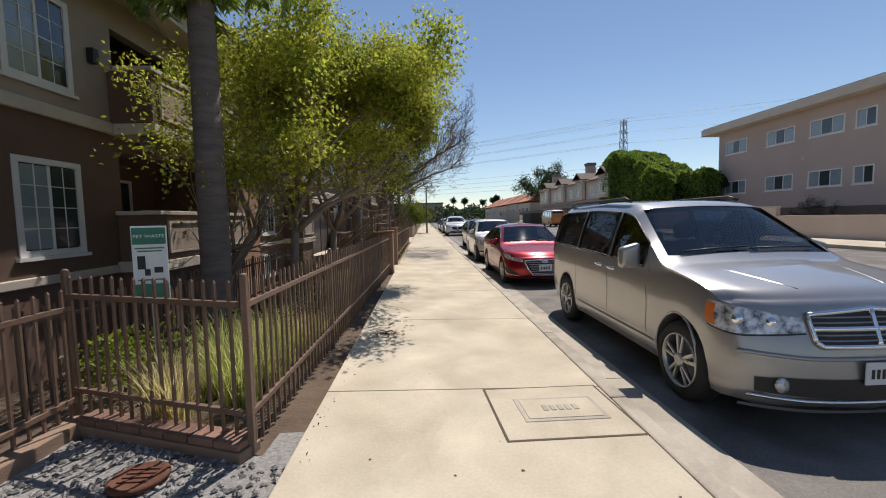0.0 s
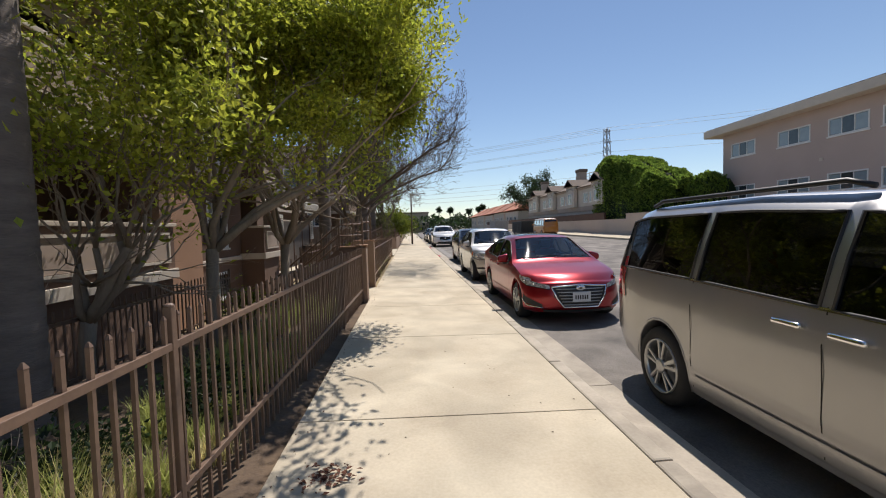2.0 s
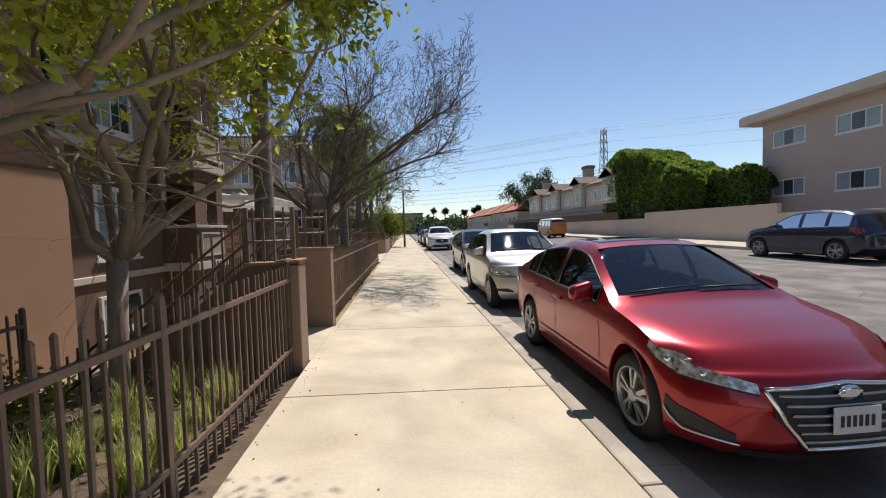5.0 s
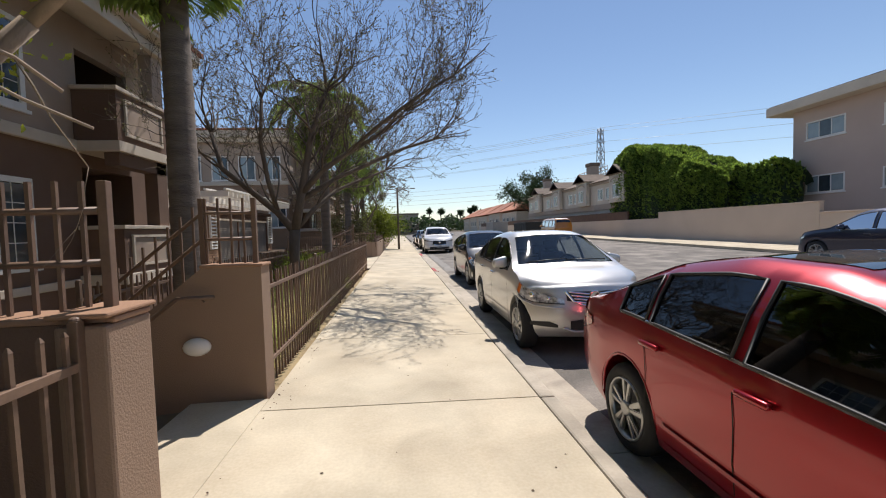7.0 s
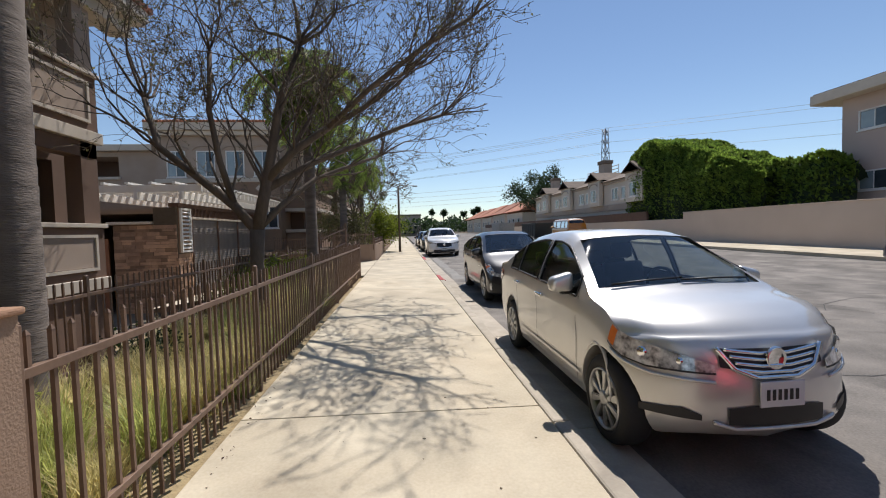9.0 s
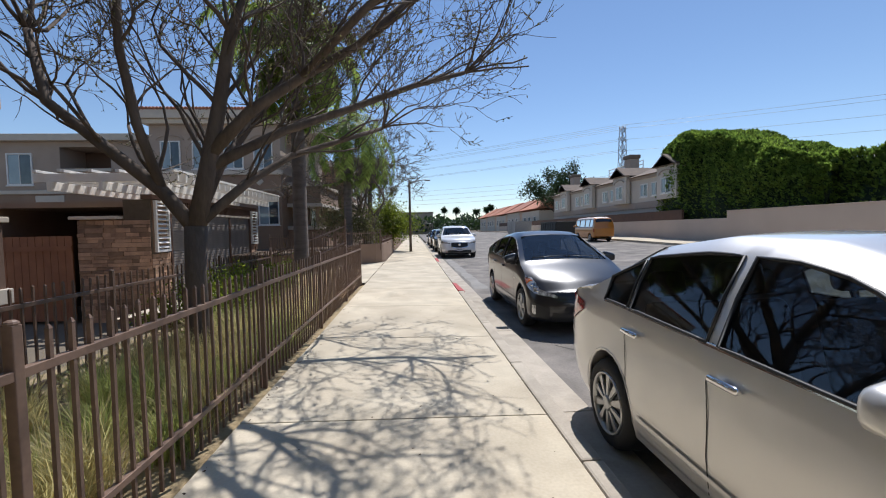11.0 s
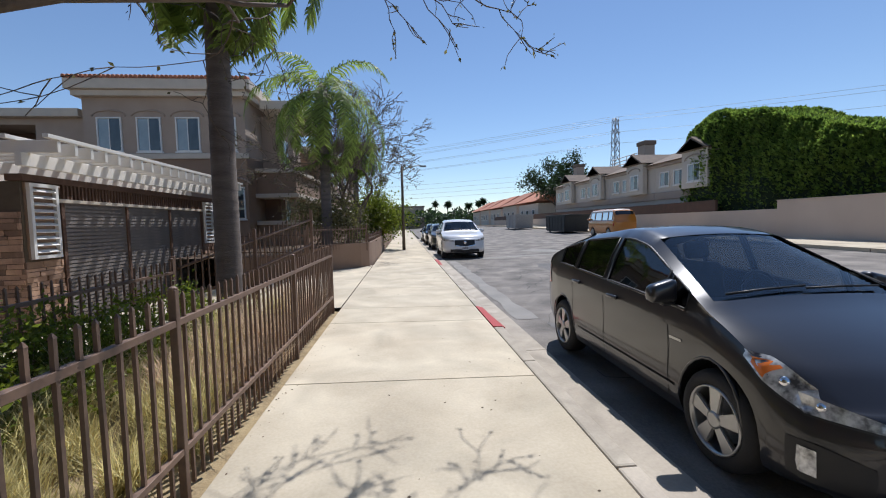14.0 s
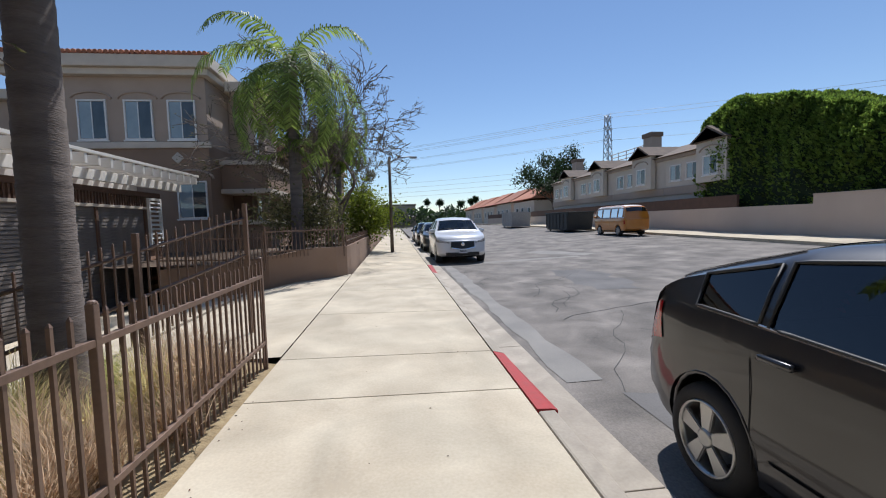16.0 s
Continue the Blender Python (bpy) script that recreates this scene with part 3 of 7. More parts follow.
def cabin(ob, sh, spec):
    """Dashboard, steering wheel and seats behind the glass."""
    a, b = spec["ws"]
    zb = lerp(sh.belt, a + 0.3)
    w = sh.w * 0.86
    part("dashboard", block(bmesh.new(), -w, w, a + 0.02, a + 0.72, zb - 0.35, zb - 0.03, 0.05), DASH, ob)
    ring = [(0.36 + 0.18 * math.cos(t), a + 0.80 + 0.07 * math.sin(t), zb - 0.02 + 0.165 * math.sin(t)) for t in [2 * math.pi * k / 20 for k in range(21)]]
    tube("steering_wheel", ring, 0.016, BLACKPLASTIC, ob, 6)
    base = zb - 0.42
    for x in (-0.37, 0.37):
        car_seat(ob, x, a + 1.25, base)
    car_seat(ob, 0, a + 1.98, base - 0.12, 1.1)


def side_arch(parent, sh, s, r, sgn, colour):
    """The rolled lip round a wheel arch."""
    pts = []
    for k in range(15):
        t = -0.25 + (math.pi + 0.5) * k / 14
        y, z = s + (r + 0.06) * math.cos(t), r + 0.01 + (r + 0.06) * math.sin(t)
        if z > 0.24:
            pts.append(tuple(sh.warp((sgn * (sh.side(y, z) - 0.008), y, z))))
    return tube("arch_lip", pts, 0.014, colour, parent, 6)


def car(name, label, colour, sh, spec, at, turn=0, category="car", group="parked cars"):
    ob = thing(name, label, category, group, at=at, turn=turn)
    if sh.nose:
        f, spec = sh.at, dict(spec)
        for key in ("front", "rear"):
            spec[key] = f(spec[key])
        for key in ("ws", "rs", "tail", "seams"):
            if key in spec:
                spec[key] = tuple(f(s) for s in spec[key])
        for key in ("belt", "handles", "tail_low", "tail_high"):
            spec[key] = [(f(s), z) for s, z in spec[key]] if key != "belt" else sh.belt
        spec["windows"] = [(f(a), f(b)) for a, b in spec["windows"]]
        spec["mirror"] = (f(spec["mirror"][0]), spec["mirror"][1])
    L, W, wr, s1, s2 = sh.length, sh.w, spec["r"], spec["front"], spec["rear"]
    verts, faces, marks = shell_mesh(sh, spec["windows"], spec["ws"])
    body = raw("body", verts, faces, colour, ob)
    body.data.materials.append(DARK)
    body.data.polygons.foreach_set("material_index", marks)
    bm = bmesh.new()
    bm.from_mesh(body.data)
    bmesh.ops.recalc_face_normals(bm, faces=bm.faces)
    bm.to_mesh(body.data)
    bm.free()
    ob.scale = spec.get("scale", (1.0, 1.0, 1.0))
    cut_arches(body, (s1, s2), wr + 0.055, 2 * W, wr)
    # Near-black block stands for the shaded floor and inner wheel wells.
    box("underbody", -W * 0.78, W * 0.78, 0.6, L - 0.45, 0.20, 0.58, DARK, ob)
    style = dict(metal=spec.get("alloy", ALLOY), spokes=spec.get("spokes", 5), wide=spec.get("wide", (0.05, 0.07)), twin=spec.get("twin", 0.0))
    for s in (s1, s2):
        for sgn in (-1, 1):
            wheel(ob, sgn * (W * 0.985), s, wr, sgn, style)
            side_arch(ob, sh, s, wr, sgn, colour)
    over_panel("windscreen", sh, spec["ws"][0] - 0.01, spec["ws"][1] + 0.01, 0.95, SHIELD, ob, -0.004, label="clear bluish windscreen")
    cabin(ob, sh, spec)
    over_panel("rear_screen", sh, spec["rs"][0], spec["rs"][1], 0.88, GLASS, ob)
    for sgn in (-1, 1):
        for a, b in spec["windows"]:
            side_pane(sh, a, b, spec.get("glass", TINT), ob, sgn)
            window_rim(sh, a, b, BLACKPLASTIC, ob, sgn)
        side_panel("window_trim", sh, [(s, z - 0.012) for s, z in spec["belt"]], [(s, z + 0.006) for s, z in spec["belt"]], spec["windows"][0][0], spec["windows"][-1][1], spec.get("trim", BLACKPLASTIC), ob, sgn, 0.009, n=20)
        for s in spec["seams"]:
            side_panel("door_seam", sh, [(0, 0.30), (L, 0.30)], [(q, z + 0.01) for q, z in spec["belt"]], s - 0.004, s + 0.004, DARK, ob, sgn, 0.003, n=2)
        for s, z in spec["handles"]:
            x = sgn * (sh.side(s, z) + 0.022)
            part("door_handle", block(bmesh.new(), x - 0.018, x + 0.018, s - 0.10, s + 0.10, z - 0.018, z + 0.018, 0.014), spec.get("handle", colour), ob, smooth=True)
        ms, mz = spec["mirror"]
        x = sgn * (sh.side(ms, mz - 0.02) + 0.12)
        mh = spec.get("mirror_h", 0.075)
        bm = block(bmesh.new(), x - 0.11, x + 0.11, ms - 0.065, ms + 0.065, mz - mh, mz + mh, 0.0)
        bmesh.ops.bevel(bm, geom=bm.edges[:], offset=0.055, segments=4, affect="EDGES", profile=0.6)
        for v in bm.verts:
            v.co.z -= 0.25 * (v.co.x - x) * sgn * (1 if v.co.z > mz else 0)
        mir = part("wing_mirror", bm, spec.get("mirror_mat", colour), ob, smooth=True)
        part("mirror_arm", block(bmesh.new(), min(x, x - sgn * 0.16), max(x, x - sgn * 0.16), ms - 0.03, ms + 0.03, mz - 0.10, mz - 0.05, 0.01), BLACKPLASTIC, mir)
        a, b = spec["lamp"]
        wrap_strip("headlight", sh, sgn, a, b, spec["lamp_low"], spec["lamp_high"], LAMPGLASS, ob, 0.012, "clear headlight with a bright reflector")
        wrap_strip("lamp_edge", sh, sgn, a, b, [(q, z - 0.012) for q, z in spec["lamp_low"]], spec["lamp_low"], BLACKPLASTIC, ob, 0.011)
        for f in (0.28, 0.55):
            q = a + (b - a) * f
            zl, zh = lerp(spec["lamp_low"], q), lerp(spec["lamp_high"], q)
            rr = min(0.05, 0.34 * (zh - zl))
            bm = bmesh.new()
            bmesh.ops.create_uvsphere(bm, u_segments=14, v_segments=8, radius=rr, matrix=Matrix.Translation(sh.wrap(sgn * q, (zl + zh) / 2, 0.012 - 0.72 * rr)))
            part("reflector", bm, CHROME, ob, smooth=True)
        if "amber" in spec:
            wrap_strip("turn_signal", sh, sgn, *spec["amber"], [(q, z + 0.014) for q, z in spec["lamp_low"]], [(q, z - 0.012) for q, z in spec["lamp_high"]], AMBER, ob, 0.017, "amber lens", 6)
        a, b = spec["tail"]
        side_panel("tail_light", sh, spec["tail_low"], spec["tail_high"], a, b, TAILRED, ob, sgn, 0.008, "red lens")
        side_panel("side_moulding", sh, [(0, 0.36), (L, 0.39)], [(0, 0.385), (L, 0.415)], s1 + wr + 0.12, s2 - wr - 0.12, colour, ob, sgn, 0.014)
        side_panel("sill_strip", sh, [(0, 0.245), (L, 0.245)], [(0, 0.285), (L, 0.285)], s1 + wr + 0.1, s2 - wr - 0.1, colour, ob, sgn, 0.006)
    if spec.get("front_kit"):
        spec["front_kit"](ob, sh)
    return ob


def wrap_strip(name, sh, sgn, q0, q1, low, high, material, parent, lift=0.01, label="", n=16):
    """A panel on the nose or round its corner between two height lines (q, z)."""
    verts = []
    for i in range(n):
        q = q0 + (q1 - q0) * i / (n - 1)
        a, b = lerp(low, q), lerp(high, q)
        verts += [tuple(sh.wrap(sgn * q, a + (b - a) * j / 3, lift)) for j in range(4)]
    return raw(name, verts, grid_faces(n, 4), material, parent, label, True)


def front_strip(name, sh, x0, x1, z0, z1, material, parent, lift=0.01, label="", n=15):
    """A panel across the nose at heights z0 to z1 (either may be a function of x)."""
    verts = []
    for i in range(n):
        x = x0 + (x1 - x0) * i / (n - 1)
        a = z0(x) if callable(z0) else z0
        b = z1(x) if callable(z1) else z1
        verts += [tuple(sh.wrap(x, a + (b - a) * j / 3, lift)) for j in range(4)]
    return raw(name, verts, grid_faces(n, 4), material, parent, label, True)


def front_bar(name, sh, pts, r, material, parent, closed=False):
    """A rounded bar laid on the nose through (x, z) points."""
    run = []
    loop = pts + ([pts[0]] if closed else [])
    for (xa, za), (xb, zb) in zip(loop, loop[1:]):
        run += [tuple(sh.wrap(xa + (xb - xa) * t / 8, za + (zb - za) * t / 8, 0.012)) for t in range(8)]
    run.append(tuple(sh.wrap(*loop[-1], 0.012)))
    return tube(name, run, r, material, parent, 8)


def plate(parent, sh, z):
    y = sh.wrap(0, z).y - 0.02
    p = part("number_plate", block(bmesh.new(), -0.155, 0.155, y - 0.012, y, z - 0.078, z + 0.078, 0.006), PLATE, parent, "white plate with dark unreadable bars")
    for i in range(6):
        box("plate_bar", -0.115 + i * 0.04, -0.092 + i * 0.04, y - 0.0145, y - 0.0125, z - 0.035, z + 0.03, BLACKPLASTIC, p)
    return p


def wipers(ob, sh, s):
    s = sh.at(s)
    for x0, x1 in ((-0.55, 0.02), (0.0, 0.55)):
        pts = [sh.over(s + 0.03 * t, (x0 + (x1 - x0) * t) / 0.72) + Vector((0, -0.012, 0.02)) for t in (0, 0.5, 1)]
        tube("wiper", [tuple(p) for p in pts], 0.008, BLACKPLASTIC, ob, 5)


# the minivan
VAN = Shell(5.05, 1.97,
            [(0, 0.93), (0.05, 0.97), (0.2, 1.01), (0.6, 1.06), (1.22, 1.13), (1.32, 1.17), (2.12, 1.66), (2.35, 1.71), (3.2, 1.745), (4.5, 1.72), (4.8, 1.66), (4.95, 1.2), (5.05, 0.95)],
            [(0, 0.91), (0.2, 0.96), (1.2, 1.04), (2.0, 1.09), (3.5, 1.13), (5.05, 1.15)],
            [(0, 0.20), (0.15, 0.19), (0.6, 0.20), (4.5, 0.22), (4.9, 0.30), (5.05, 0.4)], 0.33, 0.34, [(0.18, 0.16), (0.3, 0.10), (0.5, 0.10), (0.66, 0.13), (0.95, 0.24)])


def van_front(ob, sh):
    edge = lambda x: 0.90 - 0.06 * abs(x)
    front_strip("grille", sh, -0.45, 0.45, lambda x: 0.65 + 0.05 * abs(x), edge, BLACKPLASTIC, ob, 0.012, "black grille with a chrome cross")
    front_bar("grille_surround", sh, [(-0.44, 0.69), (-0.40, 0.66), (0.40, 0.66), (0.44, 0.69), (0.46, 0.87), (0.0, 0.905), (-0.46, 0.87)], 0.018, CHROME, ob, True)
    front_bar("grille_bar", sh, [(-0.45, 0.775), (0.45, 0.775)], 0.02, CHROME, ob)
    front_bar("grille_bar", sh, [(0, 0.66), (0, 0.90)], 0.022, CHROME, ob)
    for z in (0.70, 0.735, 0.815, 0.85):
        front_bar("mesh_bar", sh, [(-0.43, z), (0.43, z)], 0.006, STEEL, ob)
    front_strip("lower_intake", sh, -0.80, 0.80, lambda x: 0.30 + 0.03 * abs(x), lambda x: 0.44 + 0.02 * min(0, 0.6 - abs(x)) * 4, BLACKPLASTIC, ob, 0.01)
    front_strip("bumper_lip", sh, -0.86, 0.86, 0.20, 0.225, colour_van, ob, 0.03)
    front_bar("lip_chrome", sh, [(-0.84, 0.295), (-0.5, 0.285), (0.5, 0.285), (0.84, 0.295)], 0.012, CHROME, ob)
    front_bar("bumper_crease", sh, [(-0.88, 0.60), (-0.5, 0.58), (0.5, 0.58), (0.88, 0.60)], 0.014, colour_van, ob)
    for x in (-0.66, 0.66):
        p = sh.wrap(x, 0.385, 0.006)
        lathe("fog_lamp", [(0.055, 0), (0.05, 0.02), (0.01, 0.028)], LAMPGLASS, ob, 16, "z", m=Matrix.Translation(p) @ Matrix.Rotation(math.pi / 2, 4, "X"))
    plate(ob, sh, 0.49)
    wipers(ob, sh, 1.38)
    for x in (-0.68, 0.68):
        tube("roof_rail", [(x, 2.45, 1.735), (x, 2.6, 1.775), (x, 4.4, 1.765), (x, 4.55, 1.725)], 0.018, BLACKPLASTIC, ob, 6)
    for x in (-0.34, 0.34):
        pts = [tuple(sh.over(0.2 + 0.16 * i, x * (1 + 0.10 * i) / 0.85) + Vector((0, 0, -0.011))) for i in range(6)]
        tube("bonnet_crease", pts, 0.014, colour_van, ob, 6)


colour_van = paint("silver_grey_paint", (0.35, 0.342, 0.335), 0.6, 0.34)
car("minivan", "silver-grey minivan with dark tinted windows parked at the kerb", colour_van, VAN,
    dict(r=0.335, front=0.93, rear=3.99, ws=(1.36, 2.10), rs=(4.82, 4.94), belt=VAN.belt,
         windows=[(1.62, 2.42), (2.50, 3.52), (3.60, 4.72)], seams=(1.50, 2.45, 3.56),
         handles=[(2.30, 0.98), (2.66, 0.99)], handle=CHROME, mirror=(1.74, 1.16), mirror_h=0.12, lamp=(0.49, 1.15), lamp_low=[(0.49, 0.75), (0.86, 0.71), (1.15, 0.75)], lamp_high=[(0.49, 0.84), (0.86, 0.905), (1.15, 0.93)],
         amber=(1.0, 1.14), tail=(4.72, 4.98), tail_low=[(4.7, 0.85), (5, 0.85)], tail_high=[(4.7, 1.25), (5, 1.22)], spokes=5, twin=0.19, wide=(0.026, 0.034), trim=CHROME, front_kit=van_front, scale=(1.02, 0.98, 1.08)),
    (2.69, 1.59, -0.083), category="van")

# the red saloon
RED = Shell(4.57, 1.80,
            [(0, 0.66), (0.05, 0.70), (0.25, 0.78), (0.7, 0.86), (1.18, 0.93), (1.28, 0.97), (2.05, 1.36), (2.3, 1.41), (2.8, 1.425), (3.3, 1.36), (4.05, 1.06), (4.35, 1.02), (4.50, 0.95), (4.57, 0.7)],
            [(0, 0.63), (0.3, 0.75), (1.2, 0.89), (2.0, 0.935), (3.5, 1.0), (4.57, 1.0)],
            [(0, 0.19), (0.15, 0.17), (0.6, 0.17), (4.0, 0.19), (4.4, 0.27), (4.57, 0.38)], 0.50, 0.46, [(0.17, 0.08), (0.3, 0.02), (0.5, 0.02), (0.7, 0.10)])


def red_front(ob, sh):
    front_strip("grille", sh, -0.45, 0.45, lambda x: 0.30 + 0.9 * max(0, abs(x) - 0.27), lambda x: 0.645 - 0.05 * abs(x), BLACKPLASTIC, ob, 0.008, "black grille with chrome slats")
    for i in range(6):
        z = 0.335 + 0.05 * i
        w = 0.30 + 0.022 * i
        front_bar("grille_slat", sh, [(-w, z), (w, z)], 0.009, ALLOY, ob)
    front_bar("grille_surround", sh, [(-0.475, 0.615), (-0.40, 0.44), (-0.29, 0.295), (0.29, 0.295), (0.40, 0.44), (0.475, 0.615), (0.0, 0.65)], 0.014, CHROME, ob, True)
    lathe("badge", [(0.06, 0), (0.055, 0.012), (0.02, 0.014)], CHROME, ob, 20, "z", m=Matrix.Translation(sh.wrap(0, 0.60, 0.02)) @ Matrix.Rotation(math.pi / 2, 4, "X") @ Matrix.Diagonal((1.4, 0.75, 1, 1)))
    plate(ob, sh, 0.46)
    front_strip("lower_lip", sh, -0.6, 0.6, 0.21, 0.25, BLACKPLASTIC, ob, 0.012)
    for sgn in (-1, 1):
        wrap_strip("fog_recess", sh, sgn, 0.62, 0.98, [(0.62, 0.28), (0.98, 0.36)], [(0.62, 0.33), (0.8, 0.42), (0.98, 0.48)], BLACKPLASTIC, ob, 0.006)
        front_bar("fog_trim", sh, [(sgn * 0.60, 0.275), (sgn * 0.82, 0.30), (sgn * 0.98, 0.40)], 0.009, CHROME, ob)
    wipers(ob, sh, 1.33)
    over_panel("sunroof", sh, 2.25, 2.95, 0.72, GLASS, ob, 0.004, "dark sunroof glass")


colour_red = paint("red_paint", (0.30, 0.006, 0.012), 0.6, 0.28, 0.7, 0.4)
RED_LAMP = dict(lamp=(0.50, 1.30), lamp_low=[(0.5, 0.585), (0.84, 0.635), (1.3, 0.745)], lamp_high=[(0.5, 0.64), (0.84, 0.725), (1.3, 0.79)])
car("red_saloon", "bright red saloon car with chrome grille parked at the kerb", colour_red, RED,
    dict(r=0.315, front=0.87, rear=3.57, ws=(1.32, 2.06), rs=(3.28, 4.0), belt=RED.belt,
         windows=[(1.52, 2.50), (2.58, 3.28), (3.33, 3.66)], seams=(1.42, 2.54, 3.30),
         handles=[(2.40, 0.83), (3.22, 0.86)], mirror=(1.66, 0.99), tail=(4.16, 4.5), tail_low=[(4.1, 0.83), (4.5, 0.74)], tail_high=[(4.1, 0.88), (4.5, 0.92)],
         spokes=5, twin=0.2, wide=(0.03, 0.042), trim=CHROME, front_kit=red_front, scale=(1.0, 0.97, 1.05), **RED_LAMP),
    (2.25, 8.555, -0.085))

# the silver saloon
SILVER = Shell(4.62, 1.76,
               [(0, 0.83), (0.05, 0.86), (0.25, 0.91), (0.7, 0.975), (1.10, 1.02), (1.2, 1.05), (1.98, 1.45), (2.25, 1.505), (2.8, 1.515), (3.3, 1.45), (3.95, 1.14), (4.3, 1.09), (4.52, 1.03), (4.62, 0.75)],
               [(0, 0.80), (0.3, 0.88), (1.2, 0.975), (2.0, 1.0), (3.5, 1.05), (4.62, 1.06)],
               [(0, 0.22), (0.15, 0.19), (0.6, 0.18), (4.0, 0.2), (4.45, 0.28), (4.62, 0.38)], 0.46, 0.42, [(0.18, 0.20), (0.35, 0.10), (0.55, 0.10), (0.85, 0.18)]).blunt(0.22)


def silver_front(ob, sh):
    front_strip("grille", sh, -0.36, 0.36, lambda x: 0.63 + 0.16 * abs(x), lambda x: 0.79 + 0.02 * abs(x), BLACKPLASTIC, ob, 0.008, "chrome-slatted grille")
    for i in range(4):
        z, w = 0.655 + 0.036 * i, 0.24 + 0.03 * i
        front_bar("grille_slat", sh, [(-w, z + 0.08 * w), (-0.1, z), (0.1, z), (w, z + 0.08 * w)], 0.012, CHROME, ob)
    front_bar("grille_surround", sh, [(-0.37, 0.80), (-0.28, 0.68), (-0.14, 0.625), (0.14, 0.625), (0.28, 0.68), (0.37, 0.80)], 0.016, CHROME, ob)
    lathe("badge", [(0.075, 0), (0.065, 0.014), (0.05, 0.005)], CHROME, ob, 24, "z", m=Matrix.Translation(sh.wrap(0, 0.735, 0.022)) @ Matrix.Rotation(math.pi / 2, 4, "X"))
    front_strip("lower_intake", sh, -0.33, 0.33, lambda x: 0.33 + 0.05 * abs(x), lambda x: 0.46 - 0.1 * max(0, abs(x) - 0.2), BLACKPLASTIC, ob, 0.008)
    front_bar("intake_lip", sh, [(-0.42, 0.36), (-0.28, 0.315), (0.28, 0.315), (0.42, 0.36)], 0.014, colour_silver, ob)
    plate(ob, sh, 0.535)
    for sgn in (-1, 1):
        wrap_strip("fog_recess", sh, sgn, 0.48, 0.78, [(0.48, 0.365), (0.78, 0.375)], [(0.48, 0.40), (0.58, 0.435), (0.78, 0.42)], BLACKPLASTIC, ob, 0.006)
        front_bar("bumper_crease", sh, [(sgn * 0.4, 0.60), (sgn * 0.72, 0.62), (sgn * 0.98, 0.72)], 0.010, colour_silver, ob)
    wipers(ob, sh, 1.25)


colour_silver = paint("bright_silver_paint", (0.66, 0.64, 0.61), 0.55, 0.36)
car("silver_saloon", "bright silver saloon car with chrome grille parked at the kerb", colour_silver, SILVER,
    dict(r=0.315, front=0.93, rear=3.63, ws=(1.24, 1.98), rs=(3.30, 3.92), belt=SILVER.belt,
         windows=[(1.46, 2.48), (2.56, 3.32), (3.36, 3.70)], seams=(1.42, 2.52, 3.34), glass=CLEAR,
         handles=[(2.38, 0.88), (3.24, 0.91)], handle=CHROME, mirror=(1.62, 1.08), lamp=(0.39, 1.04), lamp_low=[(0.39, 0.655), (0.74, 0.665), (1.04, 0.77)], lamp_high=[(0.39, 0.70), (0.74, 0.805), (1.04, 0.90)],
         amber=(0.92, 1.03), tail=(4.10, 4.56), tail_low=[(4.1, 0.92), (4.56, 0.78)], tail_high=[(4.1, 0.98), (4.56, 1.02)], spokes=10, wide=(0.03, 0.065), trim=CHROME, front_kit=silver_front, scale=(1.0, 0.97, 1.07)),
    (2.21, 14.1, -0.085))

# the charcoal hatchback
HATCH = Shell(4.46, 1.745,
              [(0, 0.62), (0.05, 0.66), (0.25, 0.76), (0.6, 0.87), (0.98, 0.98), (1.08, 1.02), (2.0, 1.43), (2.3, 1.485), (2.6, 1.49), (3.2, 1.43), (4.0, 1.23), (4.2, 1.15), (4.36, 0.98), (4.46, 0.7)],
              [(0, 0.58), (0.3, 0.74), (1.1, 0.94), (2.0, 0.99), (3.5, 1.06), (4.46, 1.09)],
              [(0, 0.19), (0.15, 0.17), (0.6, 0.17), (3.9, 0.2), (4.3, 0.28), (4.46, 0.38)], 0.46, 0.44, [(0.17, 0.07), (0.3, 0.0), (0.48, 0.01), (0.7, 0.10)])


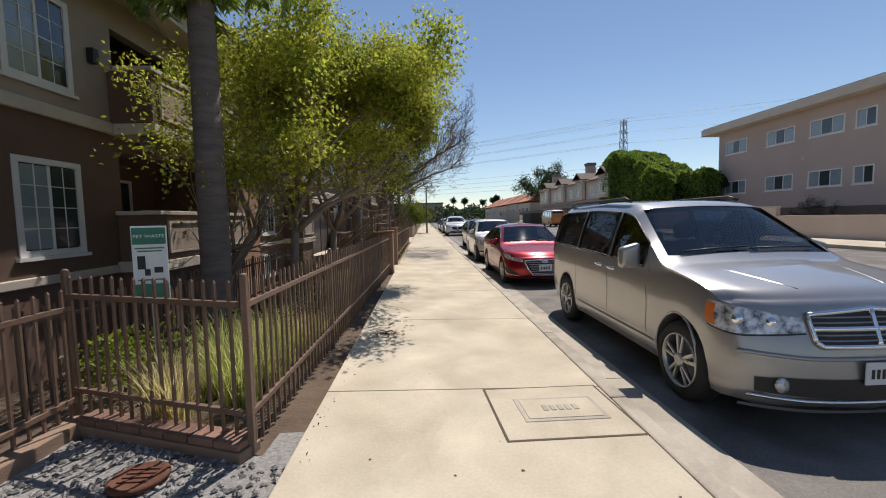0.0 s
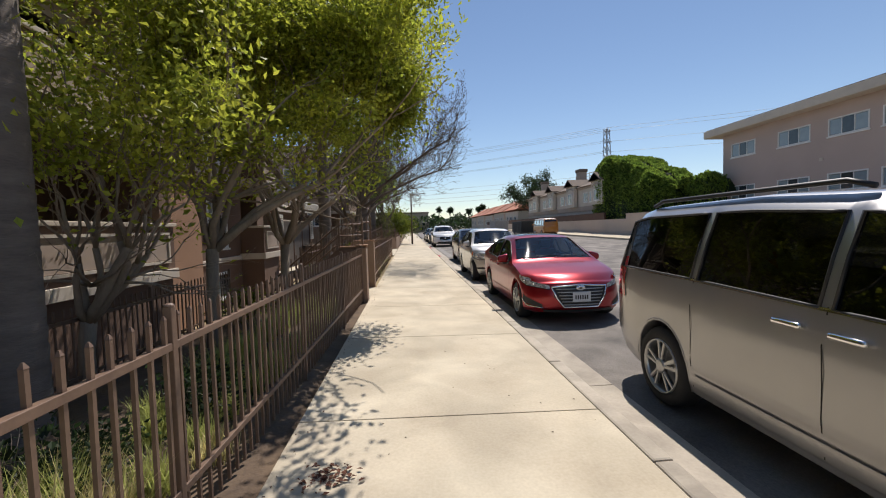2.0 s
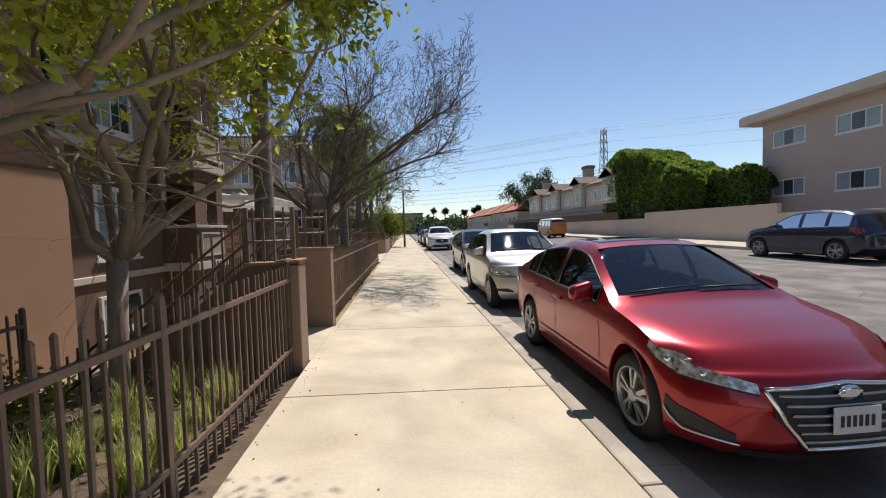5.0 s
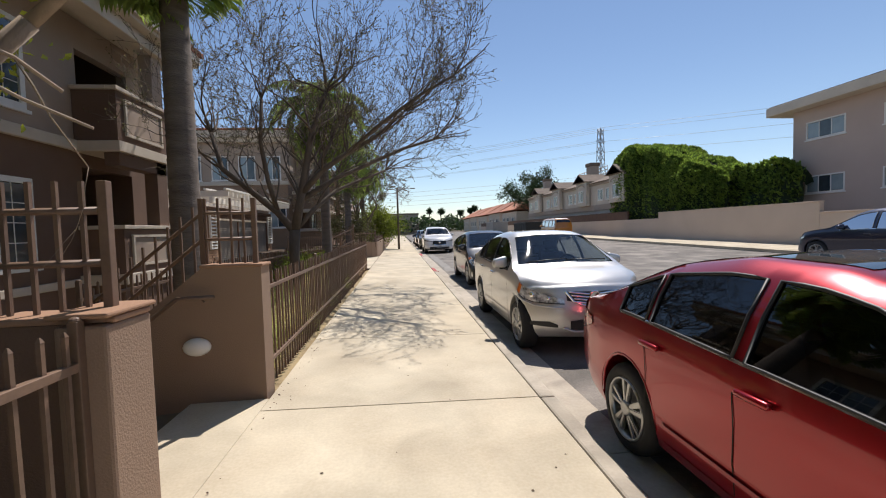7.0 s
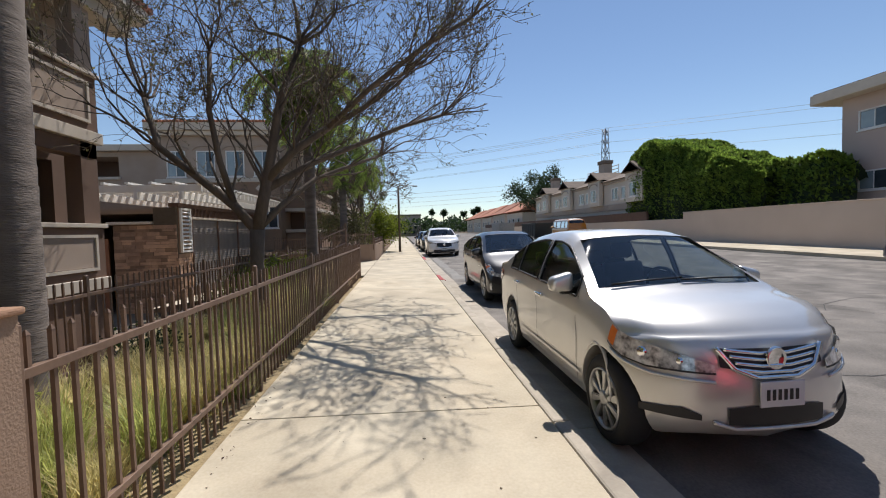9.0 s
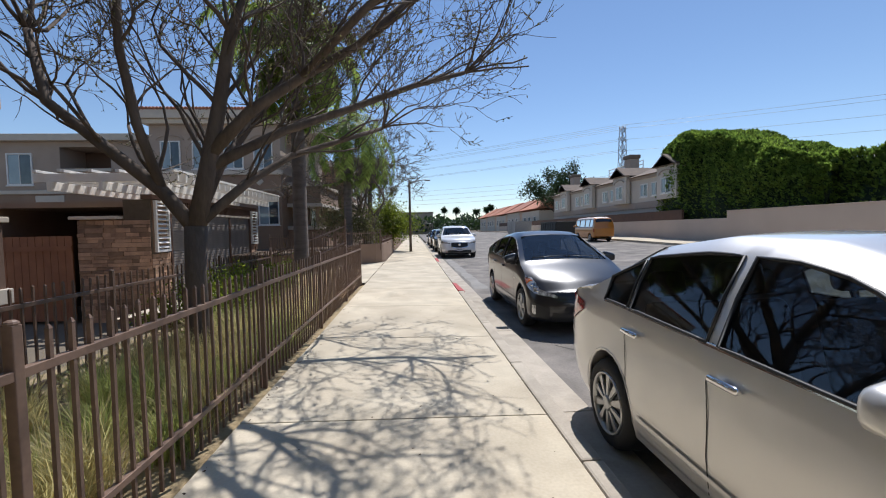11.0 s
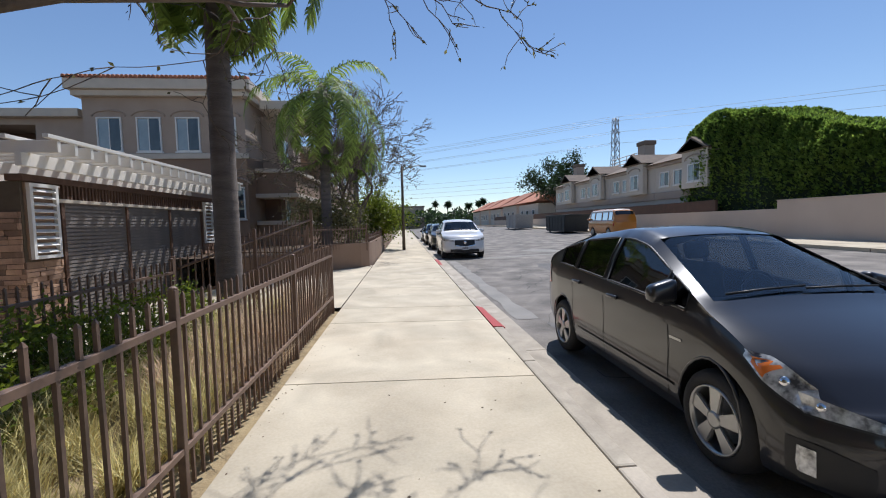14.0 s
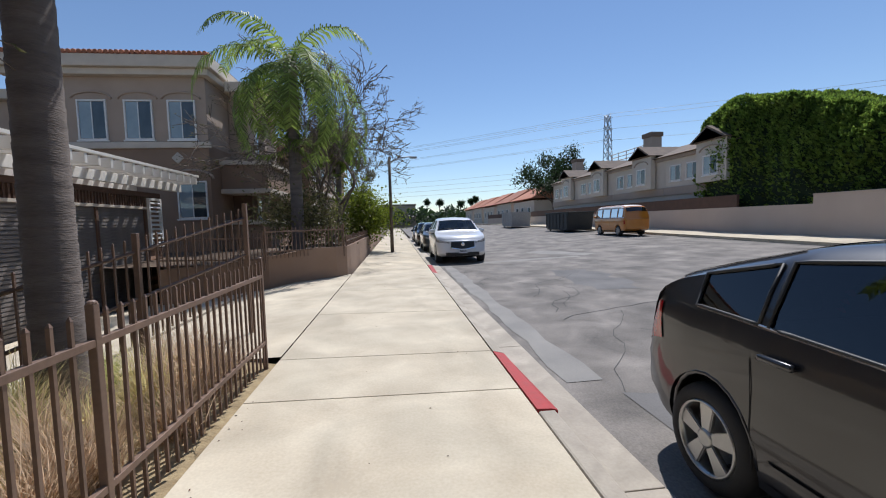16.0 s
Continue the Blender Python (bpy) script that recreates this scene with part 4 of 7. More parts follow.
def hatch_front(ob, sh):
    front_strip("lower_intake", sh, -0.58, 0.58, lambda x: 0.22, lambda x: 0.37 - 0.06 * abs(x), BLACKPLASTIC, ob, 0.008)
    front_strip("upper_slot", sh, -0.48, 0.48, lambda x: 0.545 + 0.02 * abs(x), lambda x: 0.575 + 0.03 * abs(x), BLACKPLASTIC, ob, 0.006)
    front_bar("bonnet_shut", sh, [(-0.5, 0.64), (0, 0.625), (0.5, 0.64)], 0.005, DARK, ob)
    lathe("badge", [(0.075, 0), (0.066, 0.012), (0.05, 0.004)], CHROME, ob, 24, "z", m=Matrix.Translation(sh.wrap(0, 0.655, 0.02)) @ Matrix.Rotation(math.pi / 2 - 0.4, 4, "X") @ Matrix.Diagonal((1.1, 0.8, 1, 1)))
    plate(ob, sh, 0.45)
    for sgn in (-1, 1):
        wrap_strip("fog_recess", sh, sgn, 0.62, 0.90, [(0.62, 0.24), (0.9, 0.27)], [(0.62, 0.40), (0.78, 0.46), (0.9, 0.46)], BLACKPLASTIC, ob, 0.005)
        wrap_strip("fog_lamp", sh, sgn, 0.78, 0.83, [(0.7, 0.29), (0.9, 0.31)], [(0.7, 0.42), (0.9, 0.44)], LAMPGLASS, ob, 0.012)
        side_panel("badge_strip", sh, [(0, 0.72), (3, 0.72)], [(0, 0.738), (3, 0.738)], 1.26, 1.40, ALLOY, ob, sgn, 0.006)
    wipers(ob, sh, 1.14)


colour_hatch = paint("charcoal_paint", (0.016, 0.0155, 0.018), 0.0, 0.3, 0.8, 0.35)
car("charcoal_hatchback", "dark charcoal hatchback car with five-spoke wheels parked at the kerb", colour_hatch, HATCH,
    dict(r=0.31, front=0.93, rear=3.63, ws=(1.10, 1.98), rs=(3.25, 4.10), belt=HATCH.belt,
         windows=[(1.26, 1.50), (1.56, 2.46), (2.54, 3.22), (3.28, 3.74)], seams=(1.42, 2.50, 3.30),
         handles=[(2.28, 0.88), (3.13, 0.91)], mirror=(1.42, 1.05), lamp=(0.50, 1.36), lamp_low=[(0.5, 0.555), (0.81, 0.60), (1.36, 0.79)], lamp_high=[(0.5, 0.59), (0.81, 0.70), (1.1, 0.795), (1.36, 0.83)],
         amber=(1.08, 1.26), tail=(4.18, 4.40), tail_low=[(4.1, 0.80), (4.46, 0.76)], tail_high=[(4.1, 1.05), (4.46, 1.0)], spokes=5, wide=(0.06, 0.115), trim=CHROME, front_kit=hatch_front, scale=(1.0, 0.97, 1.07)),
    (2.57, 20.42, -0.08))

# estate-like shapes for the white crossover, the navy one and the cars beyond
CROSS = Shell(4.55, 1.84,
              [(0, 0.80), (0.05, 0.88), (0.25, 0.98), (0.8, 1.06), (1.22, 1.12), (1.32, 1.16), (2.0, 1.58), (2.3, 1.655), (3.0, 1.675), (3.8, 1.60), (4.1, 1.50), (4.4, 1.10), (4.55, 0.85)],
              [(0, 0.78), (0.3, 0.94), (1.2, 1.06), (2.0, 1.09), (3.5, 1.14), (4.55, 1.16)],
              [(0, 0.36), (0.15, 0.27), (0.6, 0.24), (4.0, 0.26), (4.4, 0.34), (4.55, 0.45)], 0.40)
CROSS_SPEC = dict(r=0.36, front=0.93, rear=3.63, ws=(1.36, 1.98), rs=(4.12, 4.38), belt=[(0, 0.78), (0.3, 0.94), (1.2, 1.06), (2.0, 1.09), (3.5, 1.14), (4.55, 1.16)],
                  windows=[(1.58, 2.44), (2.52, 3.30), (3.38, 3.95)], seams=(1.42, 2.48, 3.34),
                  handles=[(2.36, 0.96), (3.20, 1.0)], mirror=(1.66, 1.16), lamp=(0.46, 1.2), lamp_low=[(0.46, 0.76), (0.856, 0.79), (1.2, 0.86)], lamp_high=[(0.46, 0.80), (0.856, 0.87), (1.2, 0.915)],
                  tail=(4.1, 4.5), tail_low=[(4.1, 0.98), (4.5, 0.92)], tail_high=[(4.1, 1.05), (4.5, 1.08)], spokes=5, twin=0.2, wide=(0.03, 0.045))


def cross_front(ob, sh):
    front_strip("grille", sh, -0.42, 0.42, lambda x: 0.54 + 0.22 * abs(x) ** 1.3, 0.80, BLACKPLASTIC, ob, 0.012, "black shield grille")
    front_strip("grille_wing", sh, -0.44, 0.44, lambda x: 0.51 + 0.22 * abs(x) ** 1.3, lambda x: 0.54 + 0.22 * abs(x) ** 1.3, CHROME, ob, 0.02)
    front_strip("lower_intake", sh, -0.60, 0.60, 0.30, 0.42, BLACKPLASTIC, ob, 0.012)
    lathe("badge", [(0.07, 0), (0.06, 0.012), (0.02, 0.012)], CHROME, ob, 20, "z", m=Matrix.Translation((0, -0.02, 0.70)) @ Matrix.Rotation(math.pi / 2, 4, "X"))
    plate(ob, sh, 0.47)
    wipers(ob, sh, 1.4)


colour_white = paint("white_paint_car", (0.72, 0.72, 0.72), 0.0, 0.3)
car("white_crossover", "white crossover car with black grille parked at the red kerb", colour_white, CROSS, {**CROSS_SPEC, "front_kit": cross_front, "scale": (1.12, 1.0, 1.12)}, (2.5, 37.8, -0.082))
colour_navy = paint("navy_paint", (0.018, 0.022, 0.05), 0.4, 0.28)
BIG = Shell(5.05, 1.95, [(s * 1.11, z * 1.09) for s, z in CROSS.top], [(s * 1.11, z * 1.07) for s, z in CROSS.belt], [(s * 1.11, z) for s, z in CROSS.bottom], 0.36)
BIG_SPEC = dict(CROSS_SPEC, r=0.38, front=1.0, rear=4.05, ws=(1.5, 2.2), rs=(4.58, 4.86), belt=BIG.belt, windows=[(1.75, 2.7), (2.8, 3.66), (3.76, 4.5)],
                seams=(1.58, 2.75, 3.7), handles=[(2.6, 1.03), (3.55, 1.06)], mirror=(1.84, 1.25), tail=(4.58, 5.0), tail_low=[(4.5, 1.05), (5, 0.98)], tail_high=[(4.5, 1.13), (5, 1.18)], front_kit=None, trim=CHROME)
car("navy_suv", "dark navy sport utility car parked on the far side", colour_navy, BIG, BIG_SPEC, (15.2, 23.1, road_z(15.2, 21)), 180)
colour_black = paint("black_paint", (0.014, 0.014, 0.016), 0.2, 0.25)
car("black_suv", "black sport utility car parked on the far side", colour_black, BIG, BIG_SPEC, (15.2, 11.8, road_z(15.2, 10)), 180)
colour_teal = paint("grey_green_paint", (0.10, 0.11, 0.115), 0.5, 0.3)
car("grey_suv", "dark grey sport utility car parked further along the kerb", colour_teal, CROSS, {**CROSS_SPEC, "front_kit": cross_front}, (2.35, 44.8, -0.082))
car("black_crossover", "black crossover car parked further along the kerb", colour_black, CROSS, {**CROSS_SPEC, "front_kit": cross_front}, (2.3, 50.8, -0.082))
car("dark_saloon", "dark saloon car parked far along the kerb", colour_hatch, RED, dict(r=0.315, front=0.87, rear=3.57, ws=(1.32, 2.06), rs=(3.28, 4.0), belt=RED.belt,
    windows=[(1.62, 2.50), (2.58, 3.28)], seams=(1.42, 2.54), handles=[], mirror=(1.66, 0.99), **RED_LAMP, tail=(4.16, 4.5), tail_low=[(4.1, 0.8), (4.5, 0.74)], tail_high=[(4.1, 0.88), (4.5, 0.92)]),
    (2.3, 57.3, -0.082))


# ---- windows and buildings ----
def window(parent, x, y, z, w, h, facing, cols=2, pane=None, sill=True, frame_w=0.08, grid=False):
    """A framed window on a wall. facing: '+x', '-x' or '-y', the way it looks."""
    turn = {"+x": 90, "-x": -90, "-y": 0}[facing]
    ob = new("window")
    ob.parent = parent
    ob.matrix_basis = pose(x, y, z, 0, 0, turn)
    fr = bmesh.new()
    for a, b, c, d in ((-w / 2, w / 2, 0, frame_w), (-w / 2, w / 2, h - frame_w, h), (-w / 2, -w / 2 + frame_w, frame_w, h - frame_w), (w / 2 - frame_w, w / 2, frame_w, h - frame_w)):
        block(fr, a, b, -0.05, 0.03, c, d)
    part("window_frame", fr, WINFRAME, ob)
    inner = w - 2 * frame_w
    for i in range(cols):
        a = -w / 2 + frame_w + inner * i / cols
        p = box("pane", a + 0.02, a + inner / cols - 0.02, -0.012 - 0.01 * (i % 2), 0.0, frame_w + 0.02, h - frame_w - 0.02, pane or (PANE if i % 2 else PANEBLUE), ob)
        if i:
            box("mullion", a - 0.022, a + 0.022, -0.035, 0.01, frame_w, h - frame_w, WINFRAME, ob)
        if grid:
            for k in (1, 2, 3):
                zz = frame_w + (h - 2 * frame_w) * k / 4
                box("glazing_bar", a + 0.02, a + inner / cols - 0.02, -0.028, -0.014, zz - 0.008, zz + 0.008, WINFRAME, ob)
            box("glazing_bar", a + inner / cols / 2 - 0.008, a + inner / cols / 2 + 0.008, -0.030, -0.014, frame_w, h - frame_w, WINFRAME, ob)
    if sill:
        box("window_sill", -w / 2 - 0.06, w / 2 + 0.06, -0.09, 0.0, -0.07, -0.004, WINFRAME, ob)
    return ob


def balcony(parent, x, y0, y1, zf, h, depth, deep=2.0):
    """A boxed balcony that stands out towards the street, with a framed panel in its front."""
    ob = new("balcony")
    ob.parent = parent
    part("slab", block(bmesh.new(), x - depth - 0.05, x + 0.06, y0 - 0.06, y1 + 0.06, zf - 0.24, zf, 0.01), TRIM, ob)
    par = bmesh.new()
    block(par, x - 0.14, x, y0, y1, zf + 0.002, zf + h)
    block(par, x - depth, x - 0.142, y0, y0 + 0.14, zf + 0.002, zf + h)
    block(par, x - depth, x - 0.142, y1 - 0.14, y1, zf + 0.002, zf + h)
    part("parapet", par, STUCCO_D, ob)
    cap = bmesh.new()
    block(cap, x - 0.17, x + 0.06, y0 - 0.06, y1 + 0.06, zf + h + 0.002, zf + h + 0.09, 0.01)
    block(cap, x - depth, x - 0.172, y0 - 0.06, y0 + 0.18, zf + h + 0.002, zf + h + 0.09, 0.01)
    block(cap, x - depth, x - 0.172, y1 - 0.18, y1 + 0.06, zf + h + 0.002, zf + h + 0.09, 0.01)
    part("coping", cap, TRIM, ob)
    a, b = y0 + 0.25, y1 - 0.25
    fr = bmesh.new()
    for q0, q1, c, d in ((a, b, zf + 0.16, zf + 0.22), (a, b, zf + h - 0.2, zf + h - 0.14), (a, a + 0.06, zf + 0.22, zf + h - 0.2), (b - 0.06, b, zf + 0.22, zf + h - 0.2)):
        block(fr, x + 0.002, x + 0.05, q0, q1, c, d)
    part("panel_frame", fr, TRIM, ob)
    box("panel", x + 0.002, x + 0.02, a + 0.07, b - 0.07, zf + 0.23, zf + h - 0.21, STUCCO_T, ob)
    return ob


def wall_with_holes(x0, x1, y0, y1, z0, z1, holes):
    """A wall along y, in one sheet of cells round rectangular holes (y0, y1, z0, z1)."""
    bm = bmesh.new()
    ys = sorted({y0, y1} | {v for h in holes for v in h[:2]})
    zs = sorted({z0, z1} | {v for h in holes for v in h[2:]})
    for a, b in zip(ys, ys[1:]):
        for c, d in zip(zs, zs[1:]):
            if not any(h[0] < (a + b) / 2 < h[1] and h[2] < (c + d) / 2 < h[3] for h in holes):
                block(bm, x0, x1, a, b, c, d)
    bmesh.ops.remove_doubles(bm, verts=bm.verts, dist=0.0005)
    return bm


# the near apartment house: dark base, taupe upper floor, balconies
apartments = thing("apartment_house", "dark brown stucco apartment house with cream trim and balconies", "building", kind="")
FX = -7.55
LOWW = [(2.6, 4.0), (6.2, 7.6), (16.7, 18.25)]
loggias = [(8.7, 12.9), (19.6, 21.4)]
part("lower_wall", wall_with_holes(FX - 0.25, FX, -6, 22.2, -1.9, 3.8, [(a, b, 1.08, 2.85) for a, b in LOWW] + [(a, b, -1.2, 3.3) for a, b in loggias]), STUCCO_D, apartments)
part("upper_wall", wall_with_holes(FX - 0.25, FX, -6, 22.2, 3.8, 6.7, [(a, b, 4.2, 5.95) for a, b in LOWW] + [(a, b, 4.0, 6.0) for a, b in loggias]), STUCCO_T, apartments)
box("end_wall", -16, FX - 0.26, 21.95, 22.2, -1.9, 6.7, STUCCO_D, apartments)
box("end_wall", -16, FX - 0.26, -6, -5.75, -1.9, 6.7, STUCCO_B, apartments)
box("back_wall", -16.2, -16.0, -6, 22.2, -1.9, 6.7, STUCCO_B, apartments)
box("inner_floor", -15.9, FX - 0.26, -5.7, 21.9, 3.35, 3.6, STUCCO_D, apartments)
for a, b in loggias:
    box("loggia_back", FX - 1.9, FX - 1.8, a - 0.3, b + 0.3, -1.2, 6.6, STUCCO_D, apartments)
    for y in (a - 0.12, b + 0.02):
        box("loggia_side", FX - 1.8, FX - 0.26, y, y + 0.1, -1.2, 6.6, STUCCO_D, apartments)
    window(apartments, FX - 1.79, (a + b) / 2, 0.9, 1.6, 2.0, "+x", 2, sill=False)
    window(apartments, FX - 1.79, (a + b) / 2, 4.0, 1.6, 2.0, "+x", 2, sill=False)
    balcony(apartments, FX + 0.95, a - 0.2, b, 3.85, 1.15, 0.93)
    balcony(apartments, FX + 0.95, a - 0.2, b, 0.78, 1.05, 0.93)
    box("column", FX + 0.60, FX + 0.92, b - 0.48, b - 0.03, 1.93, 3.60, STUCCO_D, apartments)
    box("column", FX + 0.60, FX + 0.92, b - 0.48, b - 0.03, 5.10, 6.4, STUCCO_T, apartments)
    part("lintel", block(bmesh.new(), FX + 0.60, FX + 0.92, a - 0.15, b - 0.03, 3.30, 3.598), STUCCO_D, apartments)
    box("balcony_base", FX + 0.002, FX + 0.9, a - 0.15, b - 0.05, -1.6, 0.535, STUCCO_D, apartments)
for a, b in LOWW:
    window(apartments, FX - 0.03, (a + b) / 2, 1.08, b - a, 1.77, "+x", 2, grid=True, frame_w=0.11)
    window(apartments, FX - 0.03, (a + b) / 2, 4.2, b - a, 1.75, "+x", 2, grid=True, frame_w=0.11)
for a, b in ((-6, 8.42), (12.95, 19.35)):
    part("string_course", block(bmesh.new(), FX + 0.002, FX + 0.12, a, b, 3.62, 3.86, 0.02), TRIM, apartments)
    part("base_course", block(bmesh.new(), FX + 0.002, FX + 0.06, a, b, 0.55, 0.72, 0.02), TRIM, apartments)
box("downpipe", FX + 0.004, FX + 0.09, 5.55, 5.66, -0.5, 6.5, STUCCO_B, apartments)
box("downpipe", FX + 0.004, FX + 0.09, 15.55, 15.66, -0.5, 6.5, BLACKPLASTIC, apartments)
# Lighter tan paints in the sun on this piece of the brown wall.
part("tan_pier", block(bmesh.new(), FX + 0.003, FX + 0.40, 13.2, 15.45, -1.4, 3.6, 0.01), STUCCO_O, apartments)
window(apartments, FX + 0.02, 17.4, -0.75, 1.5, 0.95, "+x", 2)
eave = bmesh.new()
block(eave, FX - 0.3, FX + 1.3, -6.3, 22.7, 6.72, 6.80)
block(eave, FX + 1.1, FX + 1.4, -6.3, 22.7, 6.804, 7.05, 0.02)
block(eave, FX + 0.55, FX + 1.05, -6.3, 22.6, 6.42, 6.716, 0.02)
part("cornice", eave, TRIM, apartments)
rf = bmesh.new()
vs = [rf.verts.new(p) for p in ((FX + 1.4, -6.4, 7.06), (FX + 1.4, 22.8, 7.06), (-11.5, 22.8, 8.3), (-11.5, -6.4, 8.3), (-16.4, -6.4, 7.06), (-16.4, 22.8, 7.06))]
for q in ((0, 1, 2, 3), (3, 2, 5, 4), (0, 3, 4), (1, 5, 2), (0, 4, 5, 1)):
    rf.faces.new([vs[i] for i in q])
part("roof", rf, ROOFBROWN, apartments)
tiles = raw("eave_tile", *tube_data([(0, 0, 0), (-0.5, 0, 0.12)], [0.085, 0.085], 8), ROOFTILE, apartments)
tiles.location = (FX + 1.46, 22.7, 7.10)
for i in range(1, 110):
    share("eave_tile", tiles, apartments, (FX + 1.46, 22.7 - 0.19 * i, 7.10))
box("coach_lamp", FX + 0.004, FX + 0.14, 8.0, 8.15, 5.0, 5.3, BLACKPLASTIC, apartments)

# the second apartment house across the drive, seen end-on
second = thing("second_apartment_house", "taupe and brown three-storey apartment house with arched window heads", "building", at=(0, 0.8, 0))
BY = 42.0
part("lower_wall", block(bmesh.new(), -17.2, -8.9, BY, BY + 9, -1.5, 5.6), STUCCO_B, second)
part("upper_wall", block(bmesh.new(), -17.2, -8.9, BY, BY + 9, 5.604, 9.0), STUCCO_T, second)
part("side_wing", block(bmesh.new(), -32, -17.21, BY + 3.0, BY + 9, -1.5, 8.0), STUCCO_D, second)
wing = bmesh.new()
for x0, x1, z0, z1 in ((-32, -23.4, -1.5, 7.84), (-23.4, -20.2, -1.5, 6.0), (-23.4, -20.2, 7.5, 7.84), (-20.2, -17.21, -1.5, 7.84)):
    block(wing, x0, x1, BY + 0.8, BY + 2.99, z0, z1)
part("wing_wall", wing, STUCCO_T, second)
part("loggia_coping", block(bmesh.new(), -23.5, -20.1, BY + 0.6, BY + 0.79, 5.85, 6.05, 0.02), TRIM, second)
part("wing_panel", block(bmesh.new(), -25.0, -23.2, BY + 0.70, BY + 0.738, 3.4, 4.3, 0.02), TRIM, second)
for z in (1.0, 5.0):
    window(second, -25.9, BY + 0.72 if z < 4 else BY + 0.78, z, 1.6, 2.1, "-y", 2, frame_w=0.09)
box("wing_base", -32, -17.21, BY + 0.74, BY + 0.796, -1.5, 4.6, STUCCO_B, second)
part("string_course", block(bmesh.new(), -17.35, -8.75, BY - 0.12, BY - 0.004, 5.45, 5.75, 0.03), TRIM, second)
part("wing_course", block(bmesh.new(), -32, -17.37, BY + 0.62, BY + 0.735, 4.4, 4.65, 0.03), TRIM, second)
cr = bmesh.new()
block(cr, -17.5, -8.6, BY - 0.35, BY + 9.2, 8.75, 9.05, 0.03)
block(cr, -17.7, -8.4, BY - 0.55, BY + 9.4, 9.054, 9.6, 0.03)
block(cr, -32.3, -17.72, BY + 0.4, BY + 9.2, 7.85, 8.3, 0.03)
part("cornice", cr, TRIM, second)
rf = bmesh.new()
vs = [rf.verts.new(p) for p in ((-17.7, BY - 0.55, 9.604), (-8.4, BY - 0.55, 9.604), (-8.4, BY + 9.4, 9.604), (-17.7, BY + 9.4, 9.604), (-13, BY + 4, 10.4))]
for q in ((0, 1, 4), (1, 2, 4), (2, 3, 4), (3, 0, 4), (0, 3, 2, 1)):
    rf.faces.new([vs[i] for i in q])
part("roof", rf, ROOFTILE, second)
t0 = raw("eave_tile", *tube_data([(0, 0, 0), (0, 0.5, 0.1)], [0.1, 0.1], 8), ROOFTILE, second)
t0.location = (-17.6, BY - 0.6, 9.66)
for i in range(1, 42):
    share("eave_tile", t0, second, (-17.6 + 0.22 * i, BY - 0.6, 9.66))
for x in (-15.9, -13.9, -11.9, -10.0):
    window(second, x, BY - 0.02, 5.85, 1.25, 1.85, "-y", 2, frame_w=0.07)
    arc = [(x + 0.85 * math.cos(t), BY - 0.03, 7.75 + 0.32 * math.sin(t)) for t in [math.pi * k / 10 for k in range(11)]]
    tube("arch_mould", arc, 0.05, STUCCO_T, second, 6)
window(second, -9.75, BY - 0.02, 2.1, 1.35, 1.8, "-y", 2, frame_w=0.07)
window(second, -15.0, BY - 0.02, 2.1, 1.35, 1.8, "-y", 2, frame_w=0.09)
arc = [(-9.75 + 1.0 * math.cos(t), BY - 0.03, 4.0 + 0.42 * math.sin(t)) for t in [math.pi * k / 10 for k in range(11)]]
tube("arch_mould", arc, 0.06, STUCCO_T, second, 6)
for x, z in ((-10.3, 5.0), (-14.6, 5.0)):
    part("diamond_tile", block(bmesh.new(), -0.2, 0.2, -0.03, 0.03, -0.2, 0.2, 0.02, Matrix.Translation((x, BY - 0.03, z)) @ Matrix.Rotation(math.pi / 4, 4, "Y")), TRIM, second)
# the bay with balconies at its street corner
for zf, zt in ((-1.5, 1.75), (3.6, 4.8)):
    part("bay_wall", block(bmesh.new(), -8.88, -6.6, BY + 1.2, BY + 8, zf, zt, 0.02), STUCCO_B, second)
part("bay_core", block(bmesh.new(), -8.88, -7.9, BY + 2.6, BY + 8, 1.76, 3.59), STUCCO_D, second)
part("bay_core", block(bmesh.new(), -8.88, -7.9, BY + 2.6, BY + 8, 5.2, 8.4), STUCCO_T, second)
for z in (1.756, 3.35, 4.804):
    part("bay_coping", block(bmesh.new(), -8.88, -6.45, BY + 1.05, BY + 8.1, z, z + 0.24, 0.02), TRIM, second)
box("bay_column", -7.0, -6.7, BY + 1.3, BY + 1.6, 2.0, 3.34, STUCCO_B, second)
box("bay_column", -7.0, -6.7, BY + 3.6, BY + 3.9, 2.0, 3.34, STUCCO_B, second)
box("bay_column", -7.0, -6.7, BY + 1.3, BY + 1.6, 5.05, 8.4, STUCCO_T, second)
part("bay_roof", block(bmesh.new(), -8.38, -6.2, BY + 0.9, BY + 8.3, 8.4, 8.9, 0.04), TRIM, second)
window(second, -7.88, BY + 4.2, 1.9, 1.4, 1.5, "+x", 2)
window(second, -7.88, BY + 4.2, 5.6, 1.4, 1.6, "+x", 2)
# more of the same house further along the street
third = thing("third_apartment_house", "brown stucco apartment house further along the street", "building", at=(0, 0.8, 0))
part("wall", block(bmesh.new(), -16, -6.5, 53, 75, -1.5, 7.6), STUCCO_B, third)
part("cornice", block(bmesh.new(), -16.4, -6.1, 52.6, 75.4, 7.604, 8.1, 0.03), TRIM, third)
part("string_course", block(bmesh.new(), -6.495, -6.35, 53, 75, 4.3, 4.6, 0.02), TRIM, third)
for y in (55, 59, 63, 67, 71):
    for z in (1.8, 5.2):
        window(third, -6.48, y, z, 1.5, 1.5, "+x", 2)

